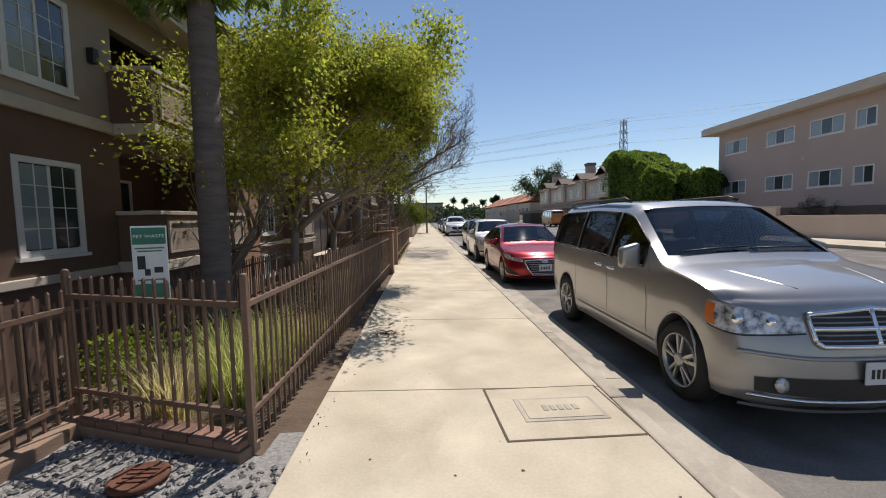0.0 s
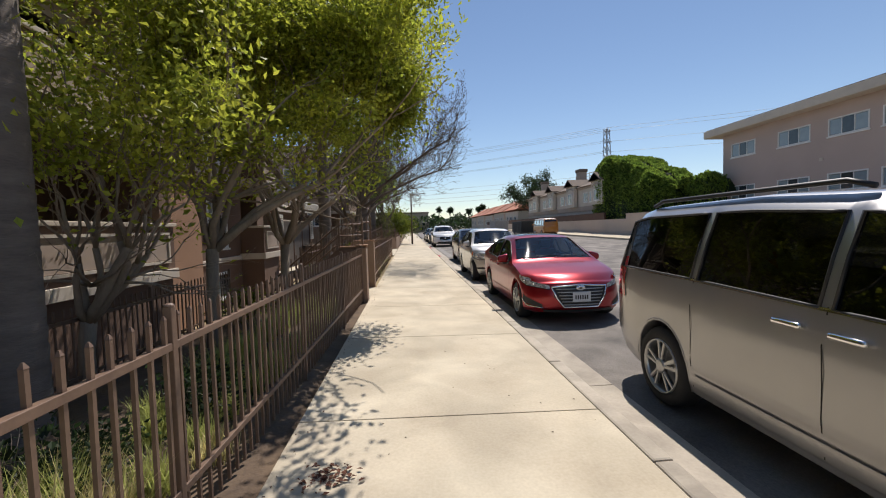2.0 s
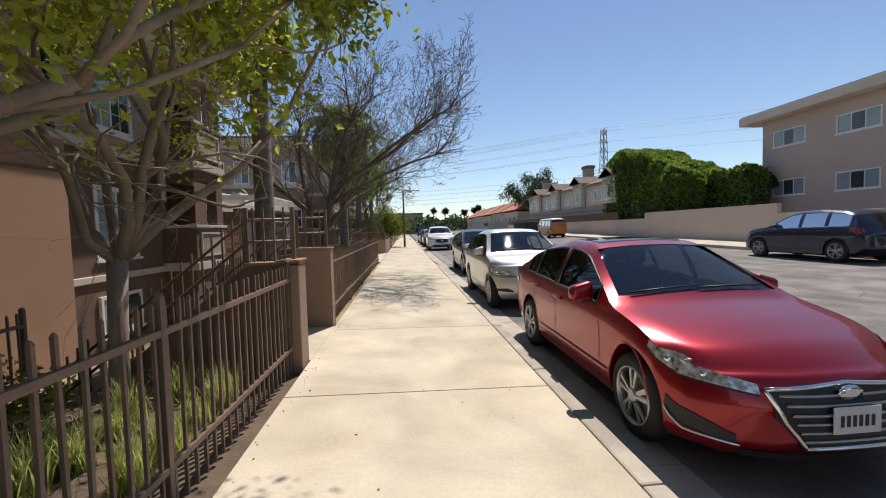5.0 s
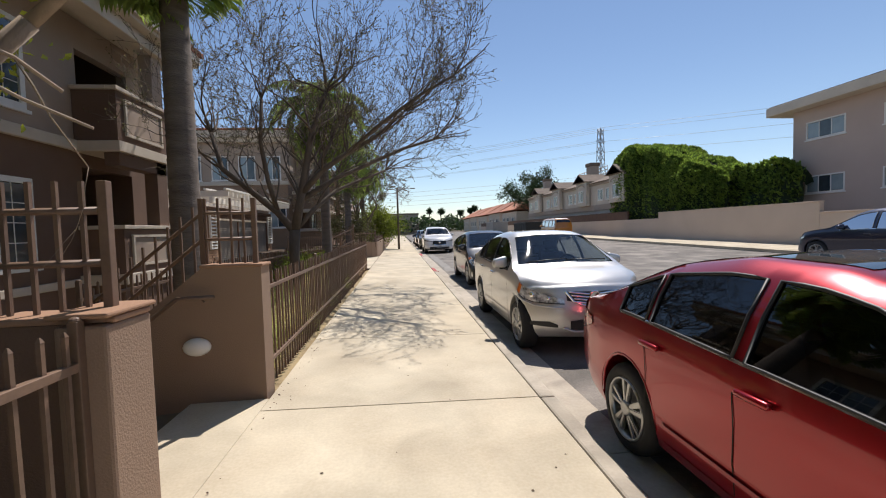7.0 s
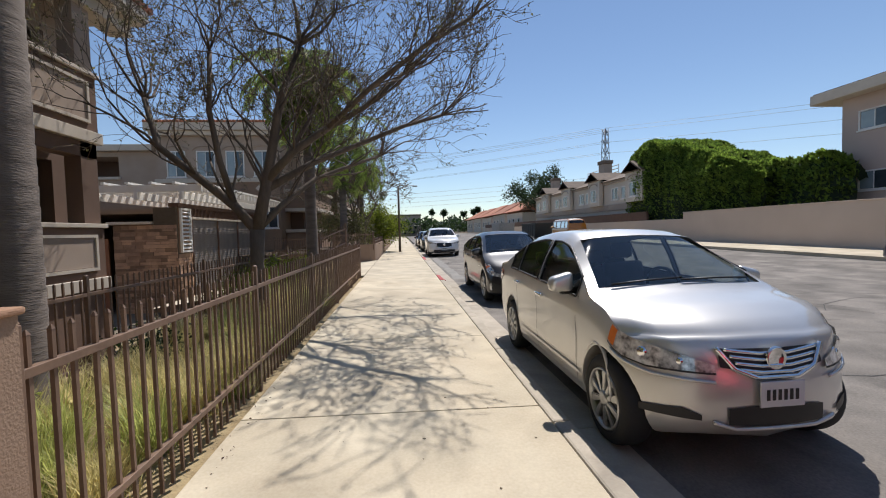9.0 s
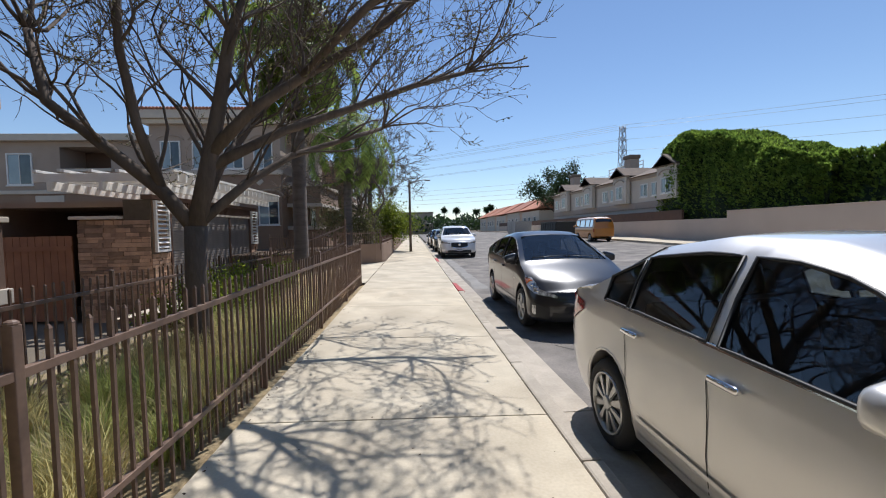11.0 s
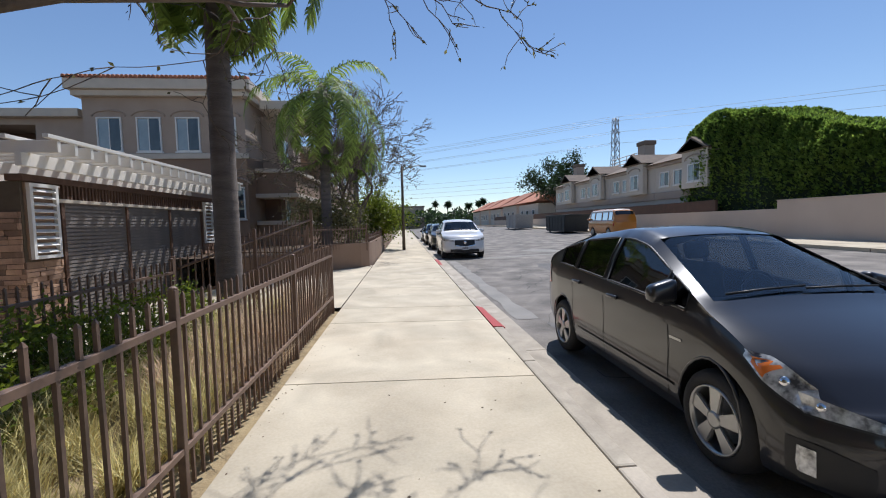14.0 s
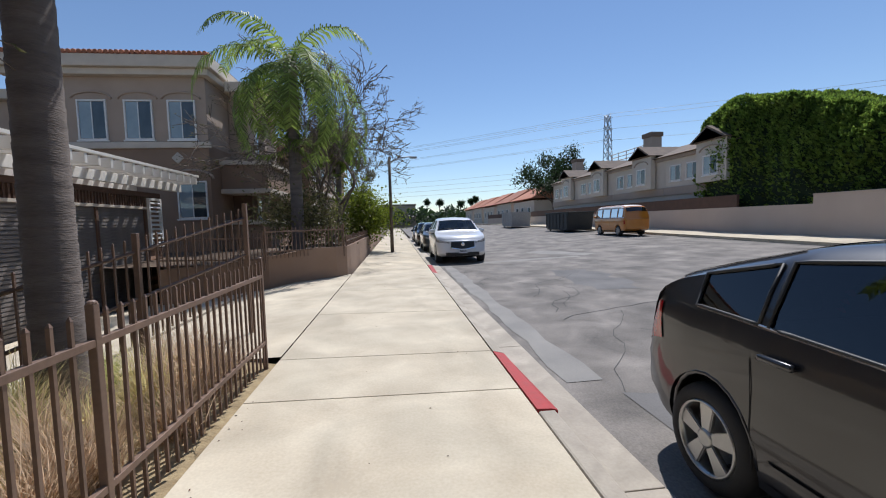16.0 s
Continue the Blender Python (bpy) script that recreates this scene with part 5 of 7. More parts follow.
# the garage entrance at the end of the drive, with stone piers and a pergola
garage = thing("garage_entrance", "stone-piered garage entrance with slatted roll gate and white pergola", "garage", at=(0, 0.8, 0))
EX = -9.1
GY0, GY1 = 28.4, 37.8
box("gate_sheet", EX - 0.12, EX - 0.06, 29.5, 36.9, -1.4, 2.35, ROLLDOOR, garage)
s0 = box("slat", EX - 0.058, EX - 0.02, 29.5, 36.9, 0, 0.07, ROLLDOOR, garage)
s0.location.z = -1.3
for i in range(1, 36):
    share("slat", s0, garage, (0, 0, -1.3 + 0.104 * i))
for y in (29.5, 32.0, 34.4, 36.82):
    box("gate_post", EX - 0.018, EX + 0.03, y, y + 0.10, -1.4, 2.35, BROWNWOOD, garage)
part("header", block(bmesh.new(), EX - 0.3, EX + 0.08, GY0, GY1, 2.82, 2.98, 0.01), BROWNWOOD, garage)
v0 = part("header_baluster", block(bmesh.new(), EX - 0.03, EX + 0.04, -0.03, 0.03, 2.46, 2.815), BROWNWOOD, garage)
v0.location.y = 29.6
for i in range(1, 58):
    share("header_baluster", v0, garage, (0, 29.6 + 0.127 * i, 0))
part("header_rail", block(bmesh.new(), EX - 0.08, EX + 0.06, 29.4, 37.0, 2.37, 2.455), TRIM, garage)


def stonework(y0, y1, x0, z0, z1, along):
    """Courses of split ledge stone on a face."""
    z = z0
    while z < z1 - 0.03:
        h = min(random.uniform(0.08, 0.17), z1 - z)
        p, end = (y0, y1) if along == "y" else (x0, y1)
        while p < end - 0.03:
            w = min(random.uniform(0.22, 0.60), end - p)
            d = random.uniform(0.0, 0.05)
            if along == "y":
                bm = block(bmesh.new(), x0 - 0.15, x0 + d, p + 0.006, p + w - 0.006, z, z + h - 0.012)
            else:
                bm = block(bmesh.new(), p + 0.006, p + w - 0.006, y0 - d, y0 + 0.12, z, z + h - 0.012)
            part("stone", bm, STONE, garage)
            p += w
        z += h


for y0, y1 in ((28.4, 29.45), (36.95, 37.8)):
    box("pier_core", EX - 0.9, EX - 0.02, y0 + 0.03, y1 - 0.03, -1.5, 2.81, JOINT, garage)
    stonework(y0, y1, EX, -1.4, 0.95, "y")
    vent = new("louvre_vent")
    vent.parent = garage
    yc = (y0 + y1) / 2
    part("vent_back", block(bmesh.new(), EX - 0.018, EX + 0.03, yc - 0.42, yc + 0.42, 0.97, 2.80), STUCCO_B, vent)
    fr = bmesh.new()
    for a, b, c, d in ((yc - 0.40, yc + 0.40, 0.98, 1.06), (yc - 0.40, yc + 0.40, 2.70, 2.78), (yc - 0.40, yc - 0.32, 1.06, 2.70), (yc + 0.32, yc + 0.40, 1.06, 2.70)):
        block(fr, EX + 0.034, EX + 0.12, a, b, c, d)
    part("vent_frame", fr, WINFRAME, vent)
    for k in range(10):
        part("louvre", block(bmesh.new(), -0.06, 0.06, yc - 0.318, yc + 0.318, -0.01, 0.01, 0, Matrix.Translation((EX + 0.085, 0, 1.16 + 0.162 * k)) @ Matrix.Rotation(0.6, 4, "Y")), WINFRAME, vent)
box("stone_return", -11.5, EX - 0.92, 28.5, 28.8, -1.6, 2.14, STUCCO_O, garage)
stonework(28.42, EX - 0.03, -11.5, -1.4, 2.14, "x")
part("return_coping", block(bmesh.new(), -11.65, EX - 0.95, 28.25, 28.95, 2.146, 2.25, 0.01), TRIM, garage)
box("garage_roof", -14.5, EX - 0.35, 29.0, 37.8, 2.60, 2.80, STUCCO_B, garage)
box("garage_side", -14.5, EX - 0.92, 37.5, 37.8, -1.6, 2.59, STUCCO_B, garage)
box("garage_back", -14.7, -14.51, 28.5, 37.8, -1.6, 2.6, STUCCO_B, garage)
for x in (EX + 0.45, EX - 1.2, EX - 2.8):
    part("beam", block(bmesh.new(), x - 0.07, x + 0.07, 27.9, 38.5, 3.085, 3.38, 0.01), PERGOLA, garage)
r0 = part("rafter", block(bmesh.new(), EX - 3.4, EX + 1.15, -0.05, 0.05, 3.383, 3.66, 0.01), PERGOLA, garage)
r0.location.y = 28.1
for i in range(1, 22):
    share("rafter", r0, garage, (0, 28.1 + 0.49 * i, 0))
for k in range(6):
    part("batten", block(bmesh.new(), EX - 3.2 + 0.85 * k, EX - 3.08 + 0.85 * k, 27.8, 38.6, 3.663, 3.75, 0.005), PERGOLA, garage)

gate = thing("wooden_gate", "red-brown wooden garden gate with crossed bracing", "gate", at=(0, 0.8, 0))
for i in range(12):
    box("gate_plank", -14.5 + 0.235 * i, -14.28 + 0.235 * i, 28.40, 28.45, -1.3, 1.6, GATEWOOD, gate)
for z in (-0.6, 1.1):
    box("gate_brace", -14.5, -11.68, 28.35, 28.397, z, z + 0.16, GATEWOOD, gate)

# ---- fences ----
def picket_mesh(h):
    bm = block(bmesh.new(), -0.0095, 0.0095, -0.0095, 0.0095, 0, h - 0.02)
    r = bmesh.ops.create_cone(bm, cap_ends=True, segments=4, radius1=0.0155, radius2=0.004, depth=0.02, matrix=Matrix.Translation((0, 0, h - 0.01)) @ Matrix.Rotation(math.pi / 4, 4, "Z"))
    return bm


def fence(label, a, b, z, h, spacing=0.118, post_every=2.4, rails=(0.22, 0.86), heavy=True, end_posts=(True, True)):
    """A run of steel pickets between two plan points."""
    ax, ay = a
    d = Vector((b[0] - ax, b[1] - ay, 0))
    L = d.length
    ob = thing("picket_fence", label, "fence", "steel fences", at=(ax, ay, z), turn=math.degrees(math.atan2(d.y, d.x)))
    for r in rails:
        part("rail", block(bmesh.new(), 0, L, -0.019, 0.019, h * r - 0.02, h * r + 0.02, 0.003), FENCE, ob)
    n = int(L / spacing)
    p0 = None
    posts = [i * L / max(1, round(L / post_every)) for i in range(max(1, round(L / post_every)) + 1)]
    for i in range(n + 1):
        s = 0.06 + i * (L - 0.12) / max(n, 1)
        if min(abs(s - q) for q in posts) < 0.045:
            continue
        if p0 is None:
            p0 = part("picket", picket_mesh(h), FENCE, ob)
            p0.location.x = s
        else:
            share("picket", p0, ob, (s, 0.0, random.uniform(-0.006, 0.006)), (random.uniform(-0.4, 0.4), random.uniform(-0.4, 0.4), 0))
    q0 = None
    for i, s in enumerate(posts):
        if (i == 0 and not end_posts[0]) or (i == len(posts) - 1 and not end_posts[1]):
            continue
        if q0 is None:
            bm = block(bmesh.new(), -0.022, 0.022, -0.022, 0.022, -0.1, h + 0.03, 0.004)
            bmesh.ops.create_uvsphere(bm, u_segments=10, v_segments=6, radius=0.026, matrix=Matrix.Translation((0, 0, h + 0.035)) @ Matrix.Diagonal((1, 1, 0.6, 1)))
            q0 = part("post", bm, FENCE, ob)
            q0.location.x = s
        else:
            share("post", q0, ob, (s, 0, 0))
    return ob


fence("brown steel picket fence beside the pavement and garden", (-1.86, 1.72), (-1.68, 11.1), 0.03, 1.2)
fence("brown steel picket fence turning in from the pavement", (-1.92, 1.73), (-3.50, 2.28), 0.03, 1.2, end_posts=(False, True))
fence("brown steel picket fence along the sunken walk", (-3.46, 2.24), (-3.44, -1.6), -0.02, 1.15, end_posts=(False, True))
fence("brown steel picket fence beside the dry grass strip", (-1.66, 13.5), (-1.68, 26.55), 0.03, 1.2)
fence("inner brown steel fence beside the planting strip", (-3.75, 14.0), (-3.85, 25.4), -0.12, 1.25, post_every=3)
fence("inner brown steel railing before the balconies", (-4.6, 3.0), (-4.6, 11.3), -0.30, 1.1, post_every=3)
fence("brown steel fence on the curved planter wall", (-1.75, 34.7), (-3.6, 33.1), 0.75, 0.85, post_every=3)
fence("brown steel fence on the curved planter wall", (-3.65, 33.1), (-6.8, 34.0), 0.55, 0.9, post_every=3)
fence("brown steel fence along the pavement beyond the drive", (-1.7, 34.9), (-1.7, 62.8), 0.03, 1.25, spacing=0.13)


def sloping_fence(label, a, b, h, spacing=0.118):
    """A fence whose rails climb from a to b (x, y, z of the foot)."""
    a, b = Vector(a), Vector(b)
    ob = thing("sloping_fence", label, "fence", "steel fences")
    L = (b - a).length
    for r in (0.45, 0.93):
        tube("rail", [tuple(a + Vector((0, 0, h * r))), tuple(b + Vector((0, 0, h * r)))], 0.022, FENCE, ob, 4)
    n = int(L / spacing)
    p0 = part("picket", picket_mesh(h * 1.08), FENCE, ob)
    p0.location = a
    for i in range(1, n):
        share("picket", p0, ob, tuple(a.lerp(b, i / n)))
    for t in (0.0, 0.5, 1.0):
        p = a.lerp(b, t)
        part("post", block(bmesh.new(), p.x - 0.03, p.x + 0.03, p.y - 0.03, p.y + 0.03, -0.6 if t < 0.9 else 0.0, p.z + h * 1.12, 0.005), FENCE, ob)
    return ob


sloping_fence("brown steel fence climbing beside the garage drive", (-3.86, 25.45, -0.05), (-2.35, 28.1, 0.72), 1.12)


# ---- sunken stair, piers and curved wall ----
stair = thing("stair_walls", "brown stucco stair walls with flat coping beside the pavement", "wall", kind="")


def sloped_wall(name, y0, y1, pts, material, parent):
    """A wall across the pavement's line whose top follows (x, z) points."""
    bm = bmesh.new()
    lo = [bm.verts.new((x, y0, z)) for x, z in pts]
    hi_ = [bm.verts.new((x, y1, z)) for x, z in pts]
    bm.faces.new(lo)
    bm.faces.new(hi_[::-1])
    n = len(pts)
    for i in range(n):
        bm.faces.new((lo[i], hi_[i], hi_[(i + 1) % n], lo[(i + 1) % n]))
    bmesh.ops.recalc_face_normals(bm, faces=bm.faces)
    return part(name, bm, material, parent)


SLOPE = 0.8
for y0, y1, foot, head in ((13.2, 13.44, 2.12, 1.31), (11.18, 11.42, 2.16, 1.23)):
    low = head - SLOPE * (4.3 - foot)
    # The near wall gets darker stucco to carry the deep shade on its face.
    sloped_wall("stair_wall", y0, y1, [(-1.58, -0.3), (-1.58, head), (-foot, head), (-4.3, low), (-4.3, -1.8), (-2.3, -1.8)], STUCCO_B if y0 > 12 else STUCCO_D, stair)
    part("wall_cap", block(bmesh.new(), -foot - 0.01, -1.56, y0 - 0.015, y1 + 0.015, head + 0.003, head + 0.032, 0.01), STUCCO_O, stair)
    yc = (y0 + y1) / 2
    rail = thing("stair_railing", "brown steel railing with pickets on the stair wall", "railing", "stair railings")
    for x in (-1.66, -foot - 0.02):
        part("post", block(bmesh.new(), x - 0.022, x + 0.022, yc - 0.022, yc + 0.022, head + 0.033, head + 0.66, 0.003), FENCE, rail)
    for dz in (0.27, 0.52):
        tube("rail", [(-1.66, yc, head + dz), (-foot - 0.02, yc, head + dz), (-4.25, yc, head + dz - SLOPE * (4.25 - foot))], 0.02, FENCE, rail, 4)
    for i in range(22):
        x = -1.76 - 0.115 * i
        base = head - SLOPE * max(0, -x - foot)
        part("picket", block(bmesh.new(), x - 0.0095, x + 0.0095, yc - 0.0095, yc + 0.0095, base + 0.034, base + 0.66), FENCE, rail)
part("end_pier", block(bmesh.new(), -1.79, -1.57, 11.12, 11.45, -0.2, 1.23, 0.015), STUCCO_B, stair)
part("pier_cap", block(bmesh.new(), -1.81, -1.55, 11.1, 11.47, 1.266, 1.29, 0.01), STUCCO_O, stair)
for i in range(7):
    part("step", block(bmesh.new(), -2.28 - 0.29 * (i + 1), -2.28 - 0.29 * i + 0.02, 11.43, 13.19, -0.2 * (i + 1) - 0.25, -0.2 * (i + 1) + 0.04, 0.01), CONCRETE, stair)
part("landing", block(bmesh.new(), -2.27, -1.556, 11.43, 13.19, -0.2, 0.045, 0.008), CONCRETE, stair)
tube("handrail", [(-1.98, 13.12, 1.05), (-2.30, 13.12, 1.05), (-4.2, 13.12, -0.42)], 0.02, FENCE, stair)
for x, z in ((-2.1, 1.05), (-3.2, 0.35)):
    tube("rail_bracket", [(x, 13.12, z), (x, 13.19, z - 0.05)], 0.008, FENCE, stair, 6)
bm = bmesh.new()
bmesh.ops.create_uvsphere(bm, u_segments=20, v_segments=12, radius=1, matrix=Matrix.Translation((-2.18, 13.18, 0.58)) @ Matrix.Diagonal((0.125, 0.07, 0.085, 1)))
part("bulkhead_light", bm, GLOBE, stair, "white oval opal light", True)
part("light_base", block(bmesh.new(), -2.28, -2.08, 13.16, 13.198, 0.52, 0.64, 0.02), WINFRAME, stair)

planter = thing("planter_wall", "low brown stucco planter wall curving into the drive", "wall", at=(0, 0.8, 0))
pts = [(-1.62, 62.0), (-1.62, 34.6), (-1.68, 34.0), (-1.95, 33.6), (-2.6, 33.15), (-3.6, 32.5), (-5.0, 32.7), (-7.0, 33.6)]
bm = bmesh.new()
rows = []
for i, (x, y) in enumerate(pts):
    q0, q1 = pts[max(i - 1, 0)], pts[min(i + 1, len(pts) - 1)]
    d = Vector((q1[0] - q0[0], q1[1] - q0[1], 0)).normalized()
    nrm = Vector((d.y, -d.x, 0)) * 0.2
    top = lerp([(0, 0.06), (1, 0.95), (4, 0.95), (5, 0.8), (7, 0.45)], i) if i else 0.95
    low = -0.3 - 0.1 * max(0, i - 3)
    rows.append([bm.verts.new((x, y, low)), bm.verts.new((x, y, top)), bm.verts.new((x + nrm.x, y + nrm.y, top)), bm.verts.new((x + nrm.x, y + nrm.y, low))])
for r, q in zip(rows, rows[1:]):
    for k in range(4):
        bm.faces.new((r[k], r[(k + 1) % 4], q[(k + 1) % 4], q[k]))
bm.faces.new(rows[0])
bm.faces.new(rows[-1][::-1])
bmesh.ops.recalc_face_normals(bm, faces=bm.faces)
part("wall_body", bm, STUCCO_B, planter)
sheet("planter_soil", [-12, -8, -5, -3.6, -1.85], [35.0, 40, 50, 62.8], lambda x, y: 0.5, SOIL, "planted soil behind the planter wall", "soil")
sheet("driveway", [-9.05, -7.5, -6.0, -4.5, -3, -1.57], [26.77, 28.3, 29.8, 31.8, 33.2], lambda x, y: lerp([(-9.1, -0.9), (-3, 0.02), (-1.57, 0.045)], x), CONCRETE, "pale concrete driveway sloping down from the pavement", "driveway")
sheet("driveway", [-9.05, -7.5, -6.0, -4.5, -3.0, -1.57], [33.2, 34.0, 34.9], lambda x, y: lerp([(-9.1, -0.9), (-3, 0.02), (-1.57, 0.045)], x), CONCRETE, "pale concrete driveway apron beside the planter wall", "driveway")

# ---- small things by the first fence ----
edging = thing("brick_edging", "brown brick edging on a low kerb below the fence", "edging")
part("edging_kerb", block(bmesh.new(), 0, 1.62, -0.10, 0.10, -0.15, 0.07, 0.01, pose(-1.86, 1.69, 0, 0, 0, 161)), STUCCO_B, edging)
for i in range(7):
    part("brick", block(bmesh.new(), 0.02 + 0.225 * i, 0.235 + 0.225 * i, -0.09, 0.09, 0.073, 0.125, 0.008, pose(-1.86, 1.69, 0, 0, 0, 161)), mat("brick", (0.25, 0.14, 0.10), random=0.2) if i == 0 else bpy.data.materials["brick"], edging)
part("side_kerb", block(bmesh.new(), 0, 4.2, -0.09, 0.09, -0.3, 0.10, 0.01, pose(-3.42, 2.22, 0, 0, 0, 269)), STUCCO_B, edging)
gv, gf = [], []
for i in range(5200):
    x, y = random.uniform(-4.3, -1.56), random.uniform(-1.8, 2.1)
    if x < -3.3 or y > 1.62 - (x + 1.62) * 0.34 - 0.04 or y < -1.8 + (-1.56 - x) * 0.6:
        continue
    r = random.uniform(0.012, 0.03)
    z = -0.005 + random.uniform(0, 0.015)
    b = len(gv)
    for k in range(4):
        t = 2 * math.pi * k / 4 + random.uniform(-0.4, 0.4)
        gv.append((x + r * math.cos(t), y + r * math.sin(t), z))
    gv.append((x + random.uniform(-0.3, 0.3) * r, y, z + r * random.uniform(0.5, 0.9)))
    gf += [(b + k, b + (k + 1) % 4, b + 4) for k in range(4)]
tagged(raw("gravel", gv, gf, GRAVEL), "loose grey and white gravel beside the pavement", "gravel", kind="stuff")
sheet("gravel_bed", [-3.4, -3, -1.565], [-3, 0, 2.0], lambda x, y: -0.004, GRAVEL, "grey gravel bed beside the pavement", "gravel")
lid = thing("drain_lid", "rusty brown oval drain lid in the gravel", "lid", at=(-2.46, 1.46, 0.012))
lathe("disc", [(0.17, 0), (0.17, 0.02), (0.15, 0.03), (0.14, 0.024), (0.02, 0.024)], RUST, lid, 24)
for i in range(4):
    box("ridge", -0.09, 0.09, -0.07 + 0.045 * i, -0.055 + 0.045 * i, 0.024, 0.032, RUST, lid)
part("border_stone", block(bmesh.new(), -2.85, -2.2, 0.98, 1.24, -0.05, 0.05, 0.05), KERB, thing("path_stone", "pale rounded concrete path edge in the gravel", "stone"))

sign = thing("dog_notice", "green and white notice board about pet waste on a short post", "sign", at=(-2.92, 2.42, 0.49), turn=22)
sign.scale = (0.78, 1, 0.69)
box("sign_post", -0.02, 0.02, 0.012, 0.04, -0.9, 1.55, STEEL, sign)
bd = part("board", block(bmesh.new(), -0.16, 0.16, 0, 0.01, 0.72, 1.62, 0.004), SIGNWHITE, sign)
box("top_band", -0.15, 0.15, -0.004, -0.001, 1.40, 1.60, SIGNGREEN, bd)
box("foot_band", -0.15, 0.15, -0.004, -0.001, 0.74, 0.92, SIGNGREEN, bd)
for i, (z, w) in enumerate(((1.345, 0.26), (1.31, 0.22), (0.96, 0.24))):
    box("text_bar", -w / 2, w / 2, -0.004, -0.001, z, z + 0.016, SIGNGREEN, bd)
for x, z, w, h in ((-0.08, 1.10, 0.07, 0.16), (-0.03, 1.02, 0.05, 0.08), (0.07, 1.05, 0.08, 0.07)):
    box("picture_shape", x - w / 2, x + w / 2, -0.004, -0.001, z, z + h, BLACKPLASTIC, bd)
cu = bpy.data.curves.new("lettering", "FONT")
cu.body, cu.size, cu.extrude, cu.align_x = "PET WASTE", 0.055, 0.001, "CENTER"
txt = new("lettering", cu)
txt.parent = bd
txt.matrix_basis = pose(0, -0.0055, 1.48, 90, 0, 0)
cu.materials.append(SIGNWHITE)

cover = thing("meter_cover", "concrete utility box cover with a raised rim in the pavement", "cover")
cover.matrix_basis = pose(0.45, 2.16, 0.0108, 0, 1.12, 3)
part("cover_joint", block(bmesh.new(), -0.54, 0.54, -0.45, 0.47, -0.05, 0.003, 0.002), JOINT, cover)
part("cover_frame", block(bmesh.new(), -0.52, 0.52, -0.43, 0.45, -0.05, 0.005, 0.004), CONCRETE, cover)
part("cover_plate", block(bmesh.new(), -0.32, 0.38, -0.19, 0.22, -0.02, 0.011, 0.006), KERB, cover)
part("cover_panel", block(bmesh.new(), -0.28, 0.34, -0.15, 0.18, -0.02, 0.016, 0.004), CONCRETE, cover)
for i in range(5):
    part("cover_bar", block(bmesh.new(), -0.12 + 0.065 * i, -0.075 + 0.065 * i, -0.03, 0.06, 0.012, 0.021, 0.002), KERB, cover)

random.seed(9)
spots, sf = [], []
for i in range(150):
    x, y, r = random.uniform(-1.45, 0.95), random.uniform(-1, 34), random.uniform(0.004, 0.013)
    n0 = len(spots)
    spots += [(x + r * math.cos(k * 1.257) * random.uniform(0.7, 1.3), y + r * math.sin(k * 1.257) * random.uniform(0.7, 1.3), 0.05 * (1.0 - x) / 2.55 + 0.0025) for k in range(5)]
    sf.append(tuple(range(n0, n0 + 5)))
tagged(raw("pavement_spots", spots, sf, JOINT), "small dark gum and dirt spots on the pavement", "stain", kind="stuff")
leafp = thing("leaf_litter", "heap of brown dead leaves on the pavement edge", "leaves", at=(-1.15, 4.5, 0.048))
lv, lf = [], []
for i in range(90):
    p = Vector((random.gauss(0, 0.10), random.gauss(0, 0.07), random.uniform(0.0, 0.012)))
    a, r = random.uniform(0, 6.28), random.uniform(0.012, 0.03)
    n0 = len(lv)
    lv += [tuple(p + Vector((r * math.cos(a + t) * q, r * math.sin(a + t) * q, 0.006 * (k % 2)))) for k, (t, q) in enumerate(((0, 1), (1.57, 0.5), (3.14, 1), (4.71, 0.5)))]
    lf.append((n0, n0 + 1, n0 + 2, n0 + 3))
raw("litter", lv, lf, RUST, leafp)


# ---- far side of the street ----
flats = thing("pink_flats", "pinkish-grey stucco block of flats with flat overhanging roof", "building")
RX = 23.6
rwin = [(28.95, 31.1), (25.0, 27.2), (21.8, 23.95), (20.1, 21.2), (16.6, 18.8), (13.2, 15.3), (9.8, 12.0), (6.0, 8.2), (2.0, 4.2)]
wb = wall_with_holes(RX, RX + 0.3, -12, 31.9, 0.2, 8.0, [(a + 0.02, b - 0.02, z + 0.02, z + 1.0) for a, b in rwin for z in (3.1, 6.2)])
part("front_wall", wb, PINK, flats)
box("end_wall", RX + 0.31, RX + 14, 31.6, 31.9, 0.2, 8.0, PINK, flats)
box("back_wall", RX + 13.7, RX + 14, -12, 31.59, 0.2, 8.0, PINK, flats)
rb = bmesh.new()
block(rb, RX - 0.75, RX + 14.5, -13, 32.9, 8.004, 8.18)
block(rb, RX - 0.85, RX - 0.754, -13, 32.9, 8.0, 8.52, 0.02)
block(rb, RX - 0.75, RX + 14.5, 32.904, 33.0, 8.0, 8.52, 0.02)
part("eave", rb, TRIM, flats)
rb = bmesh.new()
block(rb, RX - 0.7, RX + 14.4, -12.9, 32.85, 8.19, 8.6)
block(rb, RX + 0.6, RX + 10, -2, 24, 8.604, 8.8)
part("roof", rb, ROOFBROWN, flats)
for a, b in rwin:
    for z in (3.1, 6.2):
        window(flats, RX + 0.03, (a + b) / 2, z, b - a, 1.02, "-x", 3 if b - a > 1.5 else 2, frame_w=0.07)
box("vent", RX - 0.05, RX - 0.003, 24.2, 24.4, 4.9, 5.1, TRIM, flats)
